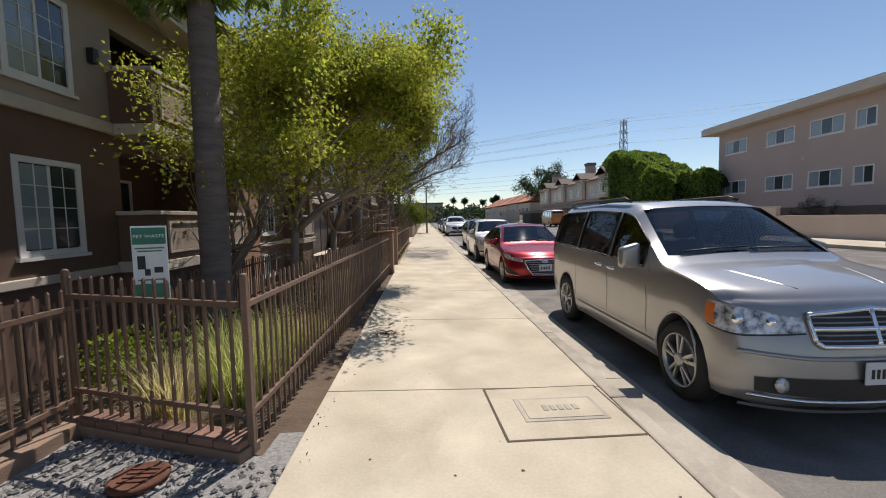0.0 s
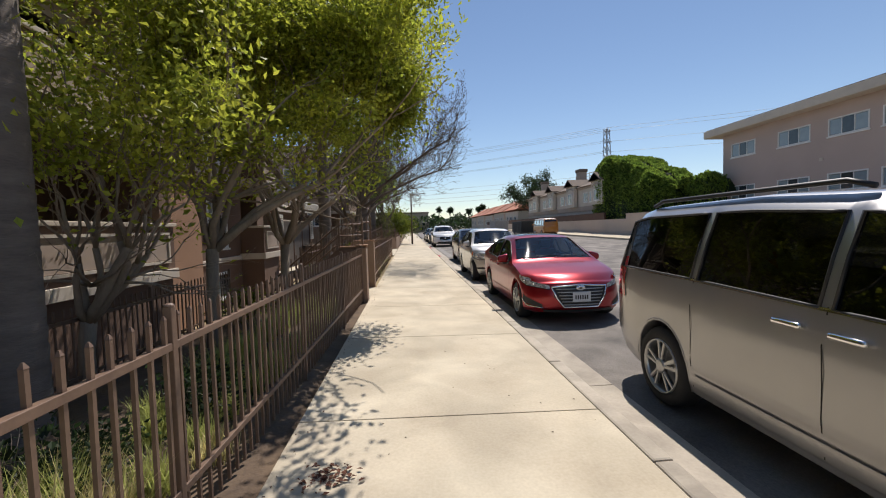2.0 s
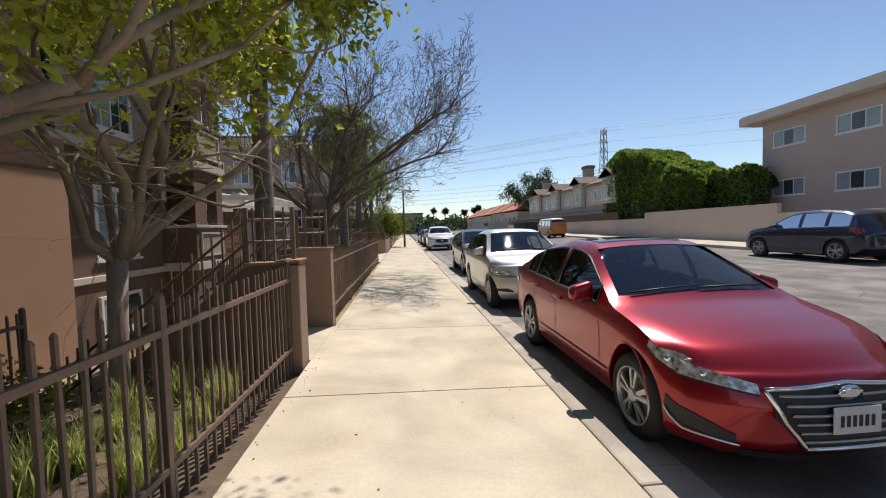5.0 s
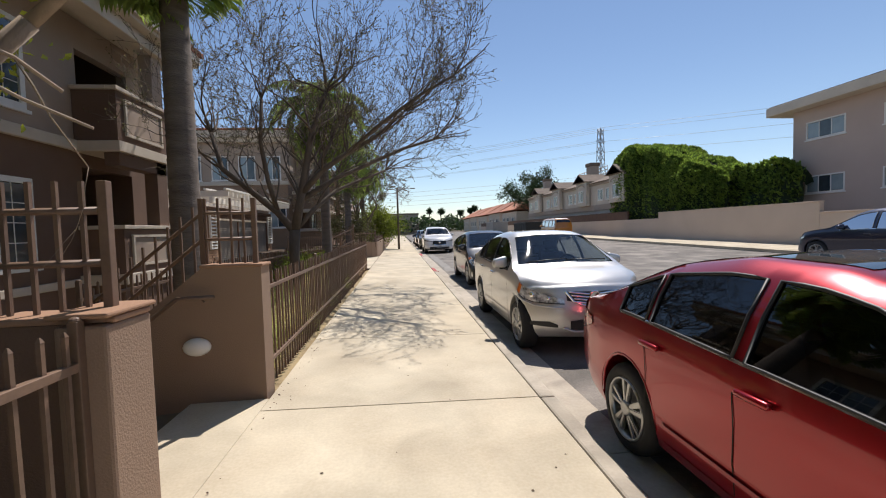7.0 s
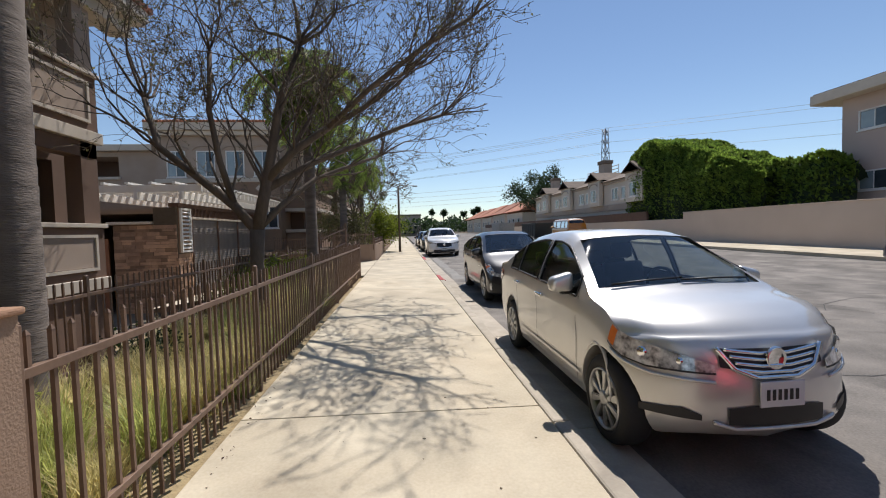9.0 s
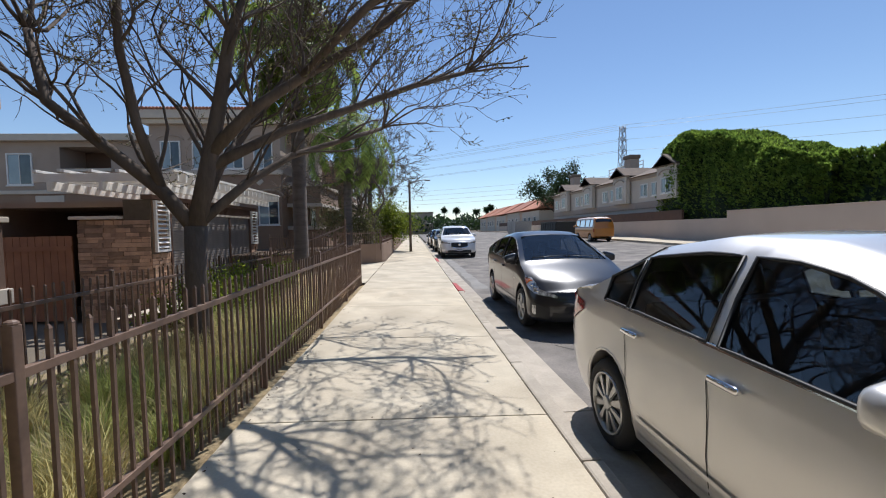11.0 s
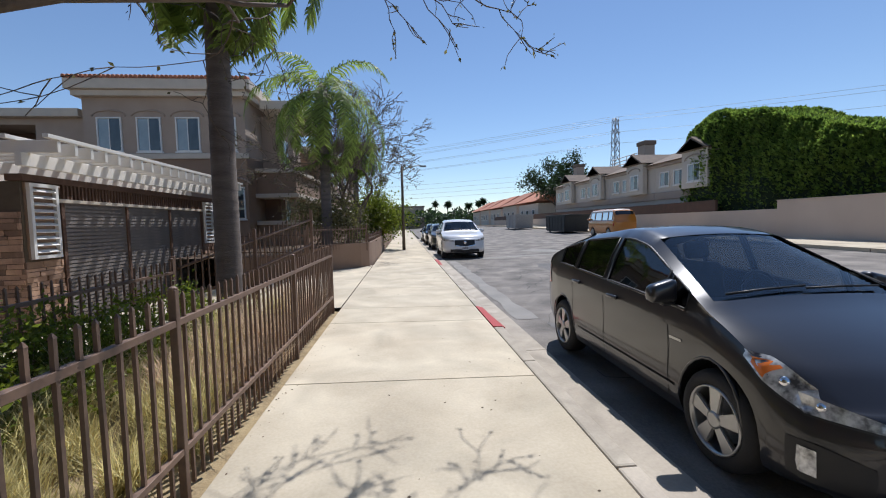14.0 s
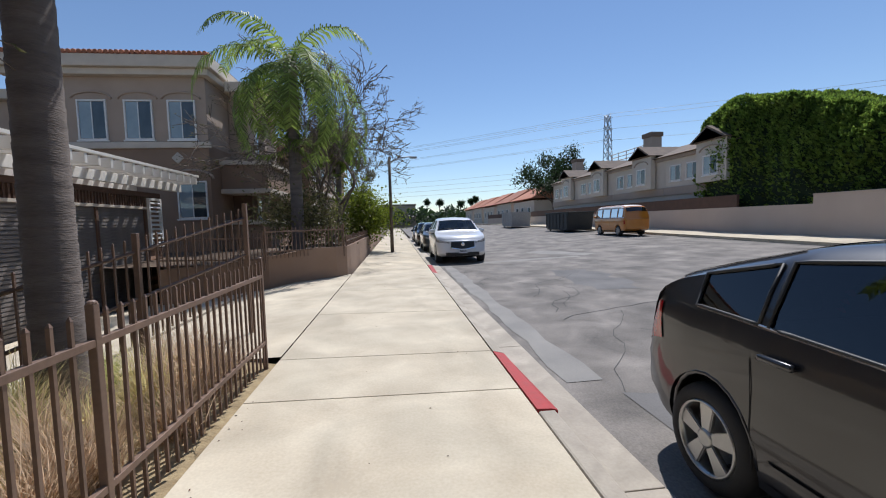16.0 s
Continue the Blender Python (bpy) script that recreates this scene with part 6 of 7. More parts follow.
box("plinth", RX - 0.12, RX - 0.004, -12, 31.9, 0.2, 1.9, ROOFBROWN, flats)

wall_a = thing("garden_wall", "cream rendered garden wall beside the far pavement", "wall")
for y0, y1, zt in ((12.0, 22.0, 1.35), (22.0, 27.0, 1.9), (27.0, 39.4, 2.42)):
    part("wall_panel", block(bmesh.new(), 19.9, 20.15, y0 + 0.003, y1 - 0.003, -0.2, zt, 0.01), CREAMWALL, wall_a)
    part("wall_cap", block(bmesh.new(), 19.86, 20.19, y0 + 0.003, y1 - 0.003, zt + 0.002, zt + 0.06, 0.01), CREAMWALL, wall_a)
wall_b = thing("garden_wall", "lower cream wall with a brown board top", "wall")
part("wall_panel", block(bmesh.new(), 20.0, 20.25, 39.41, 110, -0.2, 2.0, 0.01), CREAMWALL, wall_b)
part("board_top", block(bmesh.new(), 20.02, 20.2, 44, 110, 2.004, 2.75, 0.01), BROWNWOOD, wall_b)


def leaf_cloud(name, count, place, size, material, parent=None, label="", droop=0.3, aspect=0.55):
    """Many small folded leaves; place() gives a point and an outward direction."""
    verts = np.zeros((count * 4, 3))
    for i in range(count):
        p, d = place()
        s = size * random.uniform(0.6, 1.3)
        d = (Vector(d) + Vector((random.gauss(0, 0.6), random.gauss(0, 0.6), random.gauss(0, 0.6) - droop))).normalized()
        a = d.cross(Vector((random.gauss(0, 1), random.gauss(0, 1), random.gauss(0, 1)))).normalized() * s * aspect * 0.5
        n = d.cross(a).normalized() * s * 0.12
        p = Vector(p)
        verts[i * 4: i * 4 + 4] = [p, p + d * s * 0.45 + a + n, p + d * s, p + d * s * 0.45 - a + n]
    faces = [(4 * i, 4 * i + 1, 4 * i + 2, 4 * i + 3) for i in range(count)]
    me = bpy.data.meshes.new(name)
    me.from_pydata(verts.tolist(), [], faces)
    me.materials.append(material)
    ob = new(name, me)
    ob.parent = parent
    return tagged(ob, label)


# the great clipped hedge
def hedge(name, label, x0, x1, y0, y1, z0, top, count, size=0.26):
    ob = thing(name, label, "hedge")
    def skin(u, v):
        """u runs along, v round the section from the street foot over the top."""
        y = y0 + (y1 - y0) * u
        h = top(u)
        w = (x1 - x0) / 2
        t = v * math.pi
        prof = abs(math.cos(t)) ** 0.35 * (1 if math.cos(t) > 0 else -1)
        lump = 0.34 * noise.noise((y * 0.5, t * 1.4, 1.0)) + 0.16 * noise.noise((y * 1.9, t * 4, 5.0)) + 0.10 * noise.noise((y * 4.5, t * 9, 2.0))
        end = min(1, (min(u, 1 - u) * 5)) ** 0.55
        x = (x0 + x1) / 2 - (w + lump) * prof * (0.55 + 0.45 * end)
        z = z0 + (h * end * 0.35 + h * 0.65 + lump) * min(1, 1.25 * math.sin(t)) ** 0.6
        return Vector((x, y + 0.3 * noise.noise((y, t * 3, 9)), z)), Vector((-prof, (u - 0.5) * 0.4, math.sin(t) * 0.8))
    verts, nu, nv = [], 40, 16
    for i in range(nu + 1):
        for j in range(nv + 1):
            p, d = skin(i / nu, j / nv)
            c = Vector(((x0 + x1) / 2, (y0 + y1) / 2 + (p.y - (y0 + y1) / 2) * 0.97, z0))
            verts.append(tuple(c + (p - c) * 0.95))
    # Inner hull in dark green stands in for the shade between outer leaves.
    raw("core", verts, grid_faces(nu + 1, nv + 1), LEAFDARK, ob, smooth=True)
    leaf_cloud("foliage", count, lambda: skin(random.random(), random.random() ** 0.8), size, HEDGELEAF, ob, droop=-0.5)
    return ob


hedge("tall_hedge", "tall dense dark green clipped hedge behind the wall", 20.6, 24.5, 34.5, 49.2, 1.6, lambda u: lerp([(0, 3.8), (0.2, 4.5), (0.35, 5.2), (0.55, 6.5), (0.75, 7.0), (0.92, 6.6), (1, 5.4)], u), 60000, 0.24)
hedge("low_hedge", "lower green hedge beside the flats", 22.0, 25.0, 30.5, 36.0, 1.2, lambda u: 3.8, 7000)


# white houses
def town_house(y0, y1, ridge):
    ob = thing("town_house", "off-white two-storey town house with tan bands and brown hipped roof", "building", "row of town houses")
    X = 20.9
    part("wall", block(bmesh.new(), X, X + 9, y0 + 0.01, y1 - 0.01, 0.5, 6.1), HOUSEWHITE, ob)
    part("band", block(bmesh.new(), X - 0.12, X - 0.004, y0 + 0.01, y1 - 0.01, 3.15, 3.75, 0.02), HOUSETAN, ob)
    part("frieze", block(bmesh.new(), X - 0.2, X - 0.004, y0 + 0.01, y1 - 0.01, 5.85, 6.1, 0.02), HOUSETAN, ob)
    part("bay", block(bmesh.new(), X - 0.55, X - 0.13, y0 + 1.0, y0 + 3.6, 3.76, 6.4, 0.01), HOUSEWHITE, ob)
    window(ob, X - 0.55, y0 + 2.3, 4.2, 1.3, 1.3, "-x", 2)
    window(ob, X - 0.003, (y0 + y1) / 2 + 0.8, 4.2, 1.3, 1.2, "-x", 2)
    window(ob, X - 0.003, y1 - 1.2, 4.2, 1.2, 1.2, "-x", 2)
    arc = [(X - 0.58, y0 + 2.3 + 0.95 * math.cos(t), 5.75 + 0.35 * math.sin(t)) for t in [math.pi * k / 8 for k in range(9)]]
    tube("arch_mould", arc, 0.05, HOUSETAN, ob, 6)
    rf = bmesh.new()
    e = 0.5
    vs = [rf.verts.new(p) for p in ((X - e, y0, 6.11), (X - e, y1, 6.11), (X + 9, y1, 6.11), (X + 9, y0, 6.11), (X + 3.5, y0, ridge), (X + 3.5, y1, ridge))]
    for q in ((0, 1, 5, 4), (4, 5, 2, 3), (0, 4, 3), (1, 2, 5), (0, 3, 2, 1)):
        rf.faces.new([vs[i] for i in q])
    part("roof", rf, ROOFBROWN, ob)
    g = bmesh.new()
    vs = [g.verts.new(p) for p in ((X - 0.85, y0 + 0.7, 6.41), (X - 0.85, y0 + 3.9, 6.41), (X - 0.85, y0 + 2.3, 7.35), (X + 3, y0 + 0.7, 6.41), (X + 3, y0 + 3.9, 6.41), (X + 3, y0 + 2.3, 7.35))]
    for q in ((0, 2, 1), (0, 3, 5, 2), (2, 5, 4, 1), (3, 4, 5), (0, 1, 4, 3)):
        g.faces.new([vs[i] for i in q])
    part("gable_roof", g, ROOFBROWN, ob)
    gg = bmesh.new()
    vs = [gg.verts.new(p) for p in ((X - 0.86, y0 + 0.95, 6.42), (X - 0.86, y0 + 3.65, 6.42), (X - 0.86, y0 + 2.3, 7.2))]
    gg.faces.new(vs[::-1])
    bmesh.ops.solidify(gg, geom=gg.faces[:], thickness=0.03)
    part("gable_face", gg, HOUSEWHITE, ob)
    return ob


for i, (a, b) in enumerate(((44.2, 51.8), (51.8, 59.4), (59.4, 67.0), (67.0, 74.6))):
    h = town_house(a, b, 7.5)
    if i in (1, 3):
        part("chimney", block(bmesh.new(), 22.5, 23.5, a + 4.2, a + 5.4, 6.6, 8.6, 0.03), HOUSETAN, h)
        part("chimney_cap", block(bmesh.new(), 22.4, 23.6, a + 4.1, a + 5.5, 8.604, 9.0, 0.05), ROOFBROWN, h)

scaffold = thing("roof_screen", "pale steel roof screen on a far building", "screen")
for k in range(6):
    tube("screen_rail", [(32, 70, 8.2 + 0.5 * k), (32, 80, 8.2 + 0.5 * k)], 0.06, TRIM, scaffold, 4)
for k in range(6):
    tube("screen_post", [(32, 70 + 2 * k, 0.5), (32, 70 + 2 * k, 10.8)], 0.06, STEEL, scaffold, 4)

for i in range(5):
    y0 = 84 + 13 * i
    ob = thing("tile_roofed_house", "far cream house with an orange clay tile roof", "building", "far houses")
    part("wall", block(bmesh.new(), 21.5, 32, y0, y0 + 11, 0.5, 4.6 + 0.2 * (i % 2)), HOUSEWHITE, ob)
    rf = bmesh.new()
    vs = [rf.verts.new(p) for p in ((20.8, y0 - 0.5, 4.9), (20.8, y0 + 11.5, 4.9), (33, y0 + 11.5, 4.9), (33, y0 - 0.5, 4.9), (26, y0 + 1, 7.6), (26, y0 + 10, 7.6))]
    for q in ((0, 1, 5, 4), (4, 5, 2, 3), (0, 4, 3), (1, 2, 5), (0, 3, 2, 1)):
        rf.faces.new([vs[k] for k in q])
    part("roof", rf, ROOFTILE, ob)
    for y in (y0 + 2.5, y0 + 6, y0 + 9):
        window(ob, 21.48, y, 2.2, 1.4, 1.4, "-x", 2)

# orange and white camper bus
BUS = Shell(4.28, 1.72,
            [(0, 1.12), (0.04, 1.25), (0.32, 1.80), (0.6, 1.91), (1.5, 1.95), (3.4, 1.94), (3.9, 1.86), (4.15, 1.5), (4.28, 1.0)],
            [(0, 1.10), (0.3, 1.14), (4.28, 1.14)],
            [(0, 0.36), (0.2, 0.30), (4.0, 0.30), (4.28, 0.4)], 0.16, 0.22, [(0.3, 0.05), (0.7, 0.0), (1.2, 0.05)], 0.15)
colour_orange = paint("orange_paint", (0.55, 0.20, 0.02), 0.0, 0.35)
bus = car("camper_bus", "vintage orange and white camper bus on the far side", colour_orange, BUS,
          dict(r=0.32, front=0.95, rear=3.35, ws=(0.09, 0.30), rs=(3.95, 4.12), belt=BUS.belt, windows=[(0.55, 1.25), (1.36, 2.3), (2.42, 3.2), (3.3, 3.85)],
               seams=(0.5, 1.3, 2.36), handles=[(1.2, 1.0)], mirror=(0.5, 1.25), lamp=(0.5, 0.68), lamp_low=[(0, 0.72), (2, 0.72)], lamp_high=[(0, 0.9), (2, 0.9)], tail=(4.1, 4.24), tail_low=[(4, 0.75), (4.3, 0.75)], tail_high=[(4, 0.98), (4.3, 0.98)],
               spokes=8, wide=(0.05, 0.07)), (14.9, 50.0, road_z(14.9, 48)), 180, category="bus")
for sgn in (-1, 1):
    side_panel("white_upper", BUS, [(0, 1.12), (4.3, 1.12)], [(0, 1.185), (4.3, 1.185)], 0.15, 4.1, WHITEPAINT, bus, sgn, 0.004, "white upper paint", 20)
    side_panel("white_roof_band", BUS, [(0.3, 1.64), (0.6, 1.71), (3.6, 1.73), (4.0, 1.65)], [(0.3, 1.78), (0.6, 1.88), (3.4, 1.90), (4.0, 1.78)], 0.32, 3.98, WHITEPAINT, bus, sgn, 0.004, "white upper paint", 20)
over_panel("white_roof", BUS, 0.34, 3.95, 1.0, WHITEPAINT, bus, 0.004, "white roof", 24)


def skip(name, label, x, y, w, l, h, material):
    ob = thing(name, label, "skip", at=(x, y, road_z(x, y)))
    bm = block(bmesh.new(), -w / 2, w / 2, -l / 2, l / 2, 0.12, h, 0.03)
    for v in bm.verts:
        if v.co.z < 0.4:
            v.co.y *= 0.86
    part("bin", bm, material, ob)
    for i in range(7):
        yy = -l / 2 + 0.25 + (l - 0.5) * i / 6
        part("rib", block(bmesh.new(), -w / 2 - 0.05, -w / 2 - 0.002, yy - 0.05, yy + 0.05, 0.25, h - 0.05, 0.01), material, ob)
    part("rim", block(bmesh.new(), -w / 2 - 0.06, w / 2 + 0.06, -l / 2 - 0.05, l / 2 + 0.05, h + 0.002, h + 0.1, 0.02), material, ob)
    for a in (-1, 1):
        lathe("roller", [(0.1, -0.05), (0.1, 0.05)], RUBBER, ob, 12, "x", m=Matrix.Translation((-w / 2 + 0.1, a * l * 0.32, 0.1)))
    return ob


skip("dark_skip", "dark grey-green steel skip parked on the road", 14.9, 56.2, 2.2, 5.0, 1.55, mat("skip_paint", (0.045, 0.05, 0.05), rough=0.7))
skip("grey_skip", "pale grey steel container parked on the road", 14.6, 71.0, 2.2, 5.0, 1.75, mat("pale_skip_paint", (0.42, 0.41, 0.39), rough=0.7))

# pylon and wires
pylon = thing("pylon", "grey lattice steel power pylon beyond the houses", "pylon", at=(115.4, 235, 0), turn=25)
for sx in (-1, 1):
    for sy in (-1, 1):
        tube("leg", [(4.2 * sx, 4.2 * sy, 0), (1.6 * sx, 1.6 * sy, 34), (1.1 * sx, 1.1 * sy, 56)], 0.22, STEEL, pylon, 4)
for k in range(12):
    z0, z1 = 4.7 * k, 4.7 * (k + 1)
    r0, r1 = lerp([(0, 4.2), (34, 1.6), (57, 1.1)], z0), lerp([(0, 4.2), (34, 1.6), (57, 1.1)], z1)
    for a, b in (((-1, -1), (1, -1)), ((1, -1), (1, 1)), ((1, 1), (-1, 1)), ((-1, 1), (-1, -1))):
        tube("brace", [(a[0] * r0, a[1] * r0, z0), (b[0] * r1, b[1] * r1, z1)], 0.12, STEEL, pylon, 4)
        tube("brace", [(b[0] * r0, b[1] * r0, z0), (a[0] * r1, a[1] * r1, z1)], 0.12, STEEL, pylon, 4)
for z, w in ((55, 3.0), (49, 4.0), (43, 4.0)):
    for s in (-1, 1):
        tube("arm", [(0, 0, z + 1.4), (s * w, 0, z)], 0.14, STEEL, pylon, 4)
        tube("arm", [(0, 0, z - 0.6), (s * w, 0, z)], 0.14, STEEL, pylon, 4)
for i, (zr, zl) in enumerate(((57, 62), (55, 58), (49, 52), (43, 46), (30, 38), (27, 34), (24, 30), (21, 26.5))):
    for s in ((-1, 1) if i < 4 else (0,)):
        a, b = Vector((115.4 + 3 * s, 235, zr)), Vector((-150 + 3 * s, 480, zl))
        pts = [tuple(a.lerp(b, t / 20) - Vector((0, 0, 9 * (t / 20) * (1 - t / 20)))) for t in range(21)]
        tagged(tube("power_line", pts, 0.07, STEEL, None, 4), "thin grey overhead power line", "power line", "overhead lines")
    if i < 4:
        a, b = Vector((115.4, 235, zr)), Vector((330, 40, zr - 8))
        pts = [tuple(a.lerp(b, t / 20) - Vector((0, 0, 9 * (t / 20) * (1 - t / 20)))) for t in range(21)]
        tagged(tube("power_line", pts, 0.07, STEEL, None, 4), "thin grey overhead power line", "power line", "overhead lines")

pole = thing("street_lamp", "grey wooden street lamp pole with a curved arm", "street lamp", at=(-0.35, 44.3, 0))
tube("pole", [(0, 0, 0), (0, 0, 5.2)], [0.10, 0.07], BARKDARK, pole)
tube("lamp_arm", [(0, 0, 4.9), (0.6, 0, 5.15), (1.2, 0, 5.2)], 0.035, STEEL, pole)
part("lamp_head", block(bmesh.new(), 1.1, 1.5, -0.1, 0.1, 5.1, 5.2, 0.03), STEEL, pole)


# ---- plants ----
def branch_out(start, way, length, radius, depth, verts, faces, tips, spread=0.55, lift=0.1, sides=6, kids=(2, 3), shrink=0.72, keep=None, thin=0.0):
    radius = max(radius, thin)
    p = Vector(start)
    d = Vector(way).normalized()
    pts, rad = [tuple(p)], [radius]
    n = 4 if depth > 1 else 3
    for i in range(n):
        d = (d + Vector((random.gauss(0, 0.20), random.gauss(0, 0.20), random.gauss(0, 0.13) + lift * 0.3))).normalized()
        p = p + d * length / n
        pts.append(tuple(p))
        rad.append(radius * (1 - 0.35 * (i + 1) / n))
    if keep is None or keep(Vector(pts[-1])):
        tube_data(pts, rad, max(3, sides), verts, faces)
    else:
        return
    if depth <= 2:
        tips += [(Vector(q), d.copy()) for q in pts[1:]]
    if depth == 0:
        return
    for k in range(random.randint(*kids)):
        a = d.cross(Vector((random.gauss(0, 1), random.gauss(0, 1), random.gauss(0, 1)))).normalized()
        nd = (d + a * spread * random.uniform(0.7, 1.4) + Vector((0, 0, lift))).normalized()
        q = p if k < 2 else Vector(pts[-2])
        branch_out(q, nd, length * shrink * random.uniform(0.8, 1.15), rad[-1] * (0.8 if k == 0 else 0.62), depth - 1, verts, faces, tips, spread, lift, sides - 1, kids, shrink, keep, thin)


def tree(name, label, at, stems, bark, leaves, leaf_n, leaf_size, depth, length, radius, spread=0.55, lift=0.12, kids=(2, 3), shrink=0.72, scatter=0.22, thin=0.0):
    ob = thing(name, label, "tree", at=at)
    verts, faces, tips = [], [], []
    for way, s in stems:
        branch_out((0.05 * way[0], 0.05 * way[1], -0.15), way, length * s, radius * s, depth, verts, faces, tips, spread, lift, 8, kids, shrink, None, thin)
    raw("trunk", verts, faces, bark, ob, smooth=True)
    if leaf_n:
        def place():
            p, d = random.choice(tips)
            return p + Vector((random.gauss(0, scatter), random.gauss(0, scatter), random.gauss(0, scatter))), d
        leaf_cloud("crown", leaf_n, place, leaf_size, leaves, ob)
    return ob


STEMS = [((0.9, -0.05, 1.0), 1.1), ((0.75, 0.35, 1.0), 1.05), ((0.62, -0.25, 1.0), 1.05), ((0.5, 0.45, 1.0), 1.0), ((-0.35, 0.2, 1.0), 0.9), ((0.1, 0.4, 1.0), 0.9), ((0.35, 0.2, 1.1), 0.85), ((-0.15, -0.45, 1.0), 0.8)]


def crape(at, seed, label, leaf_n=9000, size=1.0, over=9.0, boughs=()):
    random.seed(seed)
    ob = thing("garden_tree", label, "tree", "garden trees", at=at)
    verts, faces, tips = [], [], []
    tube_data([(0, 0, -0.3), (0.02, 0, 0.5), (0.05, 0.02, 1.25 * size)], [0.11, 0.085, 0.09], 9, verts, faces)

    def grows(q):
        clear = q.x < 1.9 or q.z > 2.4 + 0.5 * (q.x - 1.9)
        return clear and q.x < 3.65 and q.y < 2.4 and (q.x + 0.75 * q.y < over or (q.z > 3.3 + 0.62 * q.y and q.y < 0.9))

    for way, s in STEMS:
        branch_out((0.05, 0.02, 1.2 * size), way, 1.5 * s * size, 0.058 * s, 5, verts, faces, tips, 0.46, 0.15, 7, (2, 3), 0.75, grows)
    low = []
    for way in ((1, -0.3, 0.30), (1, 0.05, 0.22), (0.9, 0.45, 0.28), (0.6, -0.8, 0.30), (0.3, 0.9, 0.30), (-0.5, -0.6, 0.4)):
        branch_out((0.1, 0.02, 1.85 * size), way, 0.95 * size, 0.024, 4, verts, faces, low, 0.5, 0.0, 6, (2, 3), 0.75, grows)
    tips += [tip for tip in low if tip[0].z > 2.1 * size][::2 if over < 3 else 5]
    tips = [tip for tip in tips if grows(tip[0]) and (over < 3 or tip[0].x > 0.3 or random.random() < 0.4)]

    tips += [tip for tip in tips if tip[0].x > 1.4]
    for start, way in boughs:
        spray = []
        branch_out(start, way, 0.9, 0.026, 3, verts, faces, spray, 0.5, 0.0, 6, keep=lambda q: q.x + 1.6 * max(q.y, 0) < 2.9 and q.z > 3.05 + 0.4 * max(q.y, 0))
        tips += [tip for tip in spray if tip[0].x + 1.6 * max(tip[0].y, 0) < 2.9] * 3

    def place():
        p, d = random.choice(tips)
        return p + Vector((random.gauss(0, 0.17), random.gauss(0, 0.17), random.gauss(0, 0.14))), d
    raw("trunk", verts, faces, BARK, ob, smooth=True)
    leaf_cloud("crown", leaf_n, place, 0.09, LEAF, ob)
    return ob


crape((-3.6, 8.3, -0.05), 3, "leafy yellow-green garden tree with several pale stems", 44000, 1.16, 4.9)
crape((-3.25, 10.7, -0.05), 8, "leafy green garden tree with several pale stems", 62000, 1.16, 2.1,
      [((0.3, 0.1, 3.15), (1.0, 0.2, 0.25)), ((0.4, 0.4, 3.1), (0.5, 0.9, 0.3)), ((1.2, -0.2, 3.5), (1.0, 0.0, 0.35)), ((1.3, -0.7, 3.7), (1.0, -0.3, 0.3))])
crape((-4.6, 7.2, -0.3), 15, "slender leafy green garden tree near the palm", 5000, 0.72)

random.seed(31)
jac = thing("bare_jacaranda", "nearly bare wide-branching tree with grey bark and few leaves", "tree", at=(-2.95, 19.95, -0.05))
verts, faces, tips = [], [], []
tube_data([(0, 0, -0.3), (0.03, 0, 0.4), (0.0, 0.02, 1.1), (0.04, 0.0, 1.75)], [0.18, 0.14, 0.125, 0.135], 10, verts, faces)
JACARANDA_LIMBS = [
    ([(0.04, 0, 1.7), (-0.35, 0.0, 2.2), (-0.95, -0.1, 2.75), (-1.6, -0.1, 3.3), (-1.85, 0.0, 4.2)], 0.10),
    ([(0.04, 0, 1.7), (0.2, 0.05, 2.5), (0.35, 0.1, 3.3), (0.55, 0.05, 4.2), (0.95, 0.0, 5.2)], 0.12),
    ([(0.25, 0.05, 2.7), (0.75, 0.1, 3.25), (1.4, 0.15, 3.7), (2.15, 0.1, 4.1), (2.9, 0.1, 4.75)], 0.085),
    ([(0.1, 0, 1.8), (0.5, 0.5, 2.35), (0.95, 1.15, 2.85), (1.55, 1.8, 3.2), (2.3, 2.3, 3.55)], 0.07),
    ([(0.04, 0, 1.8), (0.1, 0.6, 2.6), (0.3, 1.2, 3.3), (0.7, 1.7, 4.2), (1.0, 2.0, 5.0)], 0.08),
    ([(0.2, 0.05, 2.5), (1.0, 0.6, 3.1), (1.9, 1.2, 3.6), (2.9, 1.6, 4.1), (3.8, 1.8, 4.4)], 0.075),
    ([(1.4, 0.15, 3.7), (2.3, -0.4, 4.3), (3.3, -0.8, 4.9), (4.1, -1.0, 5.3)], 0.055),
    ([(-0.35, 0.0, 2.2), (-0.5, -0.2, 3.0), (-0.6, -0.3, 3.9), (-0.5, -0.4, 4.9)], 0.065),
]
reach = lambda q: q.y > -2.4 and q.x < 5.0 and q.z > 2.3 + 0.25 * max(0.0, q.x)
for limb, r in JACARANDA_LIMBS:
    tube_data(limb, [r * (1 - 0.13 * i) for i in range(len(limb))], 9, verts, faces)
    last = len(limb) - 1
    for i in range(1, last + 1):
        a = (Vector(limb[i]) - Vector(limb[i - 1])).normalized()
        for k in range(7 if i == last else 3):
            out = Vector((random.gauss(0, 0.6) + 0.15 * limb[i][0], random.gauss(0, 0.6), random.uniform(0.2, 0.8)))
            branch_out(limb[i], a * 0.8 + out, random.uniform(0.85, 1.25), r * 0.28, 4, verts, faces, tips, 0.55, 0.10, 5, (2, 3), 0.76, reach, 0.006)
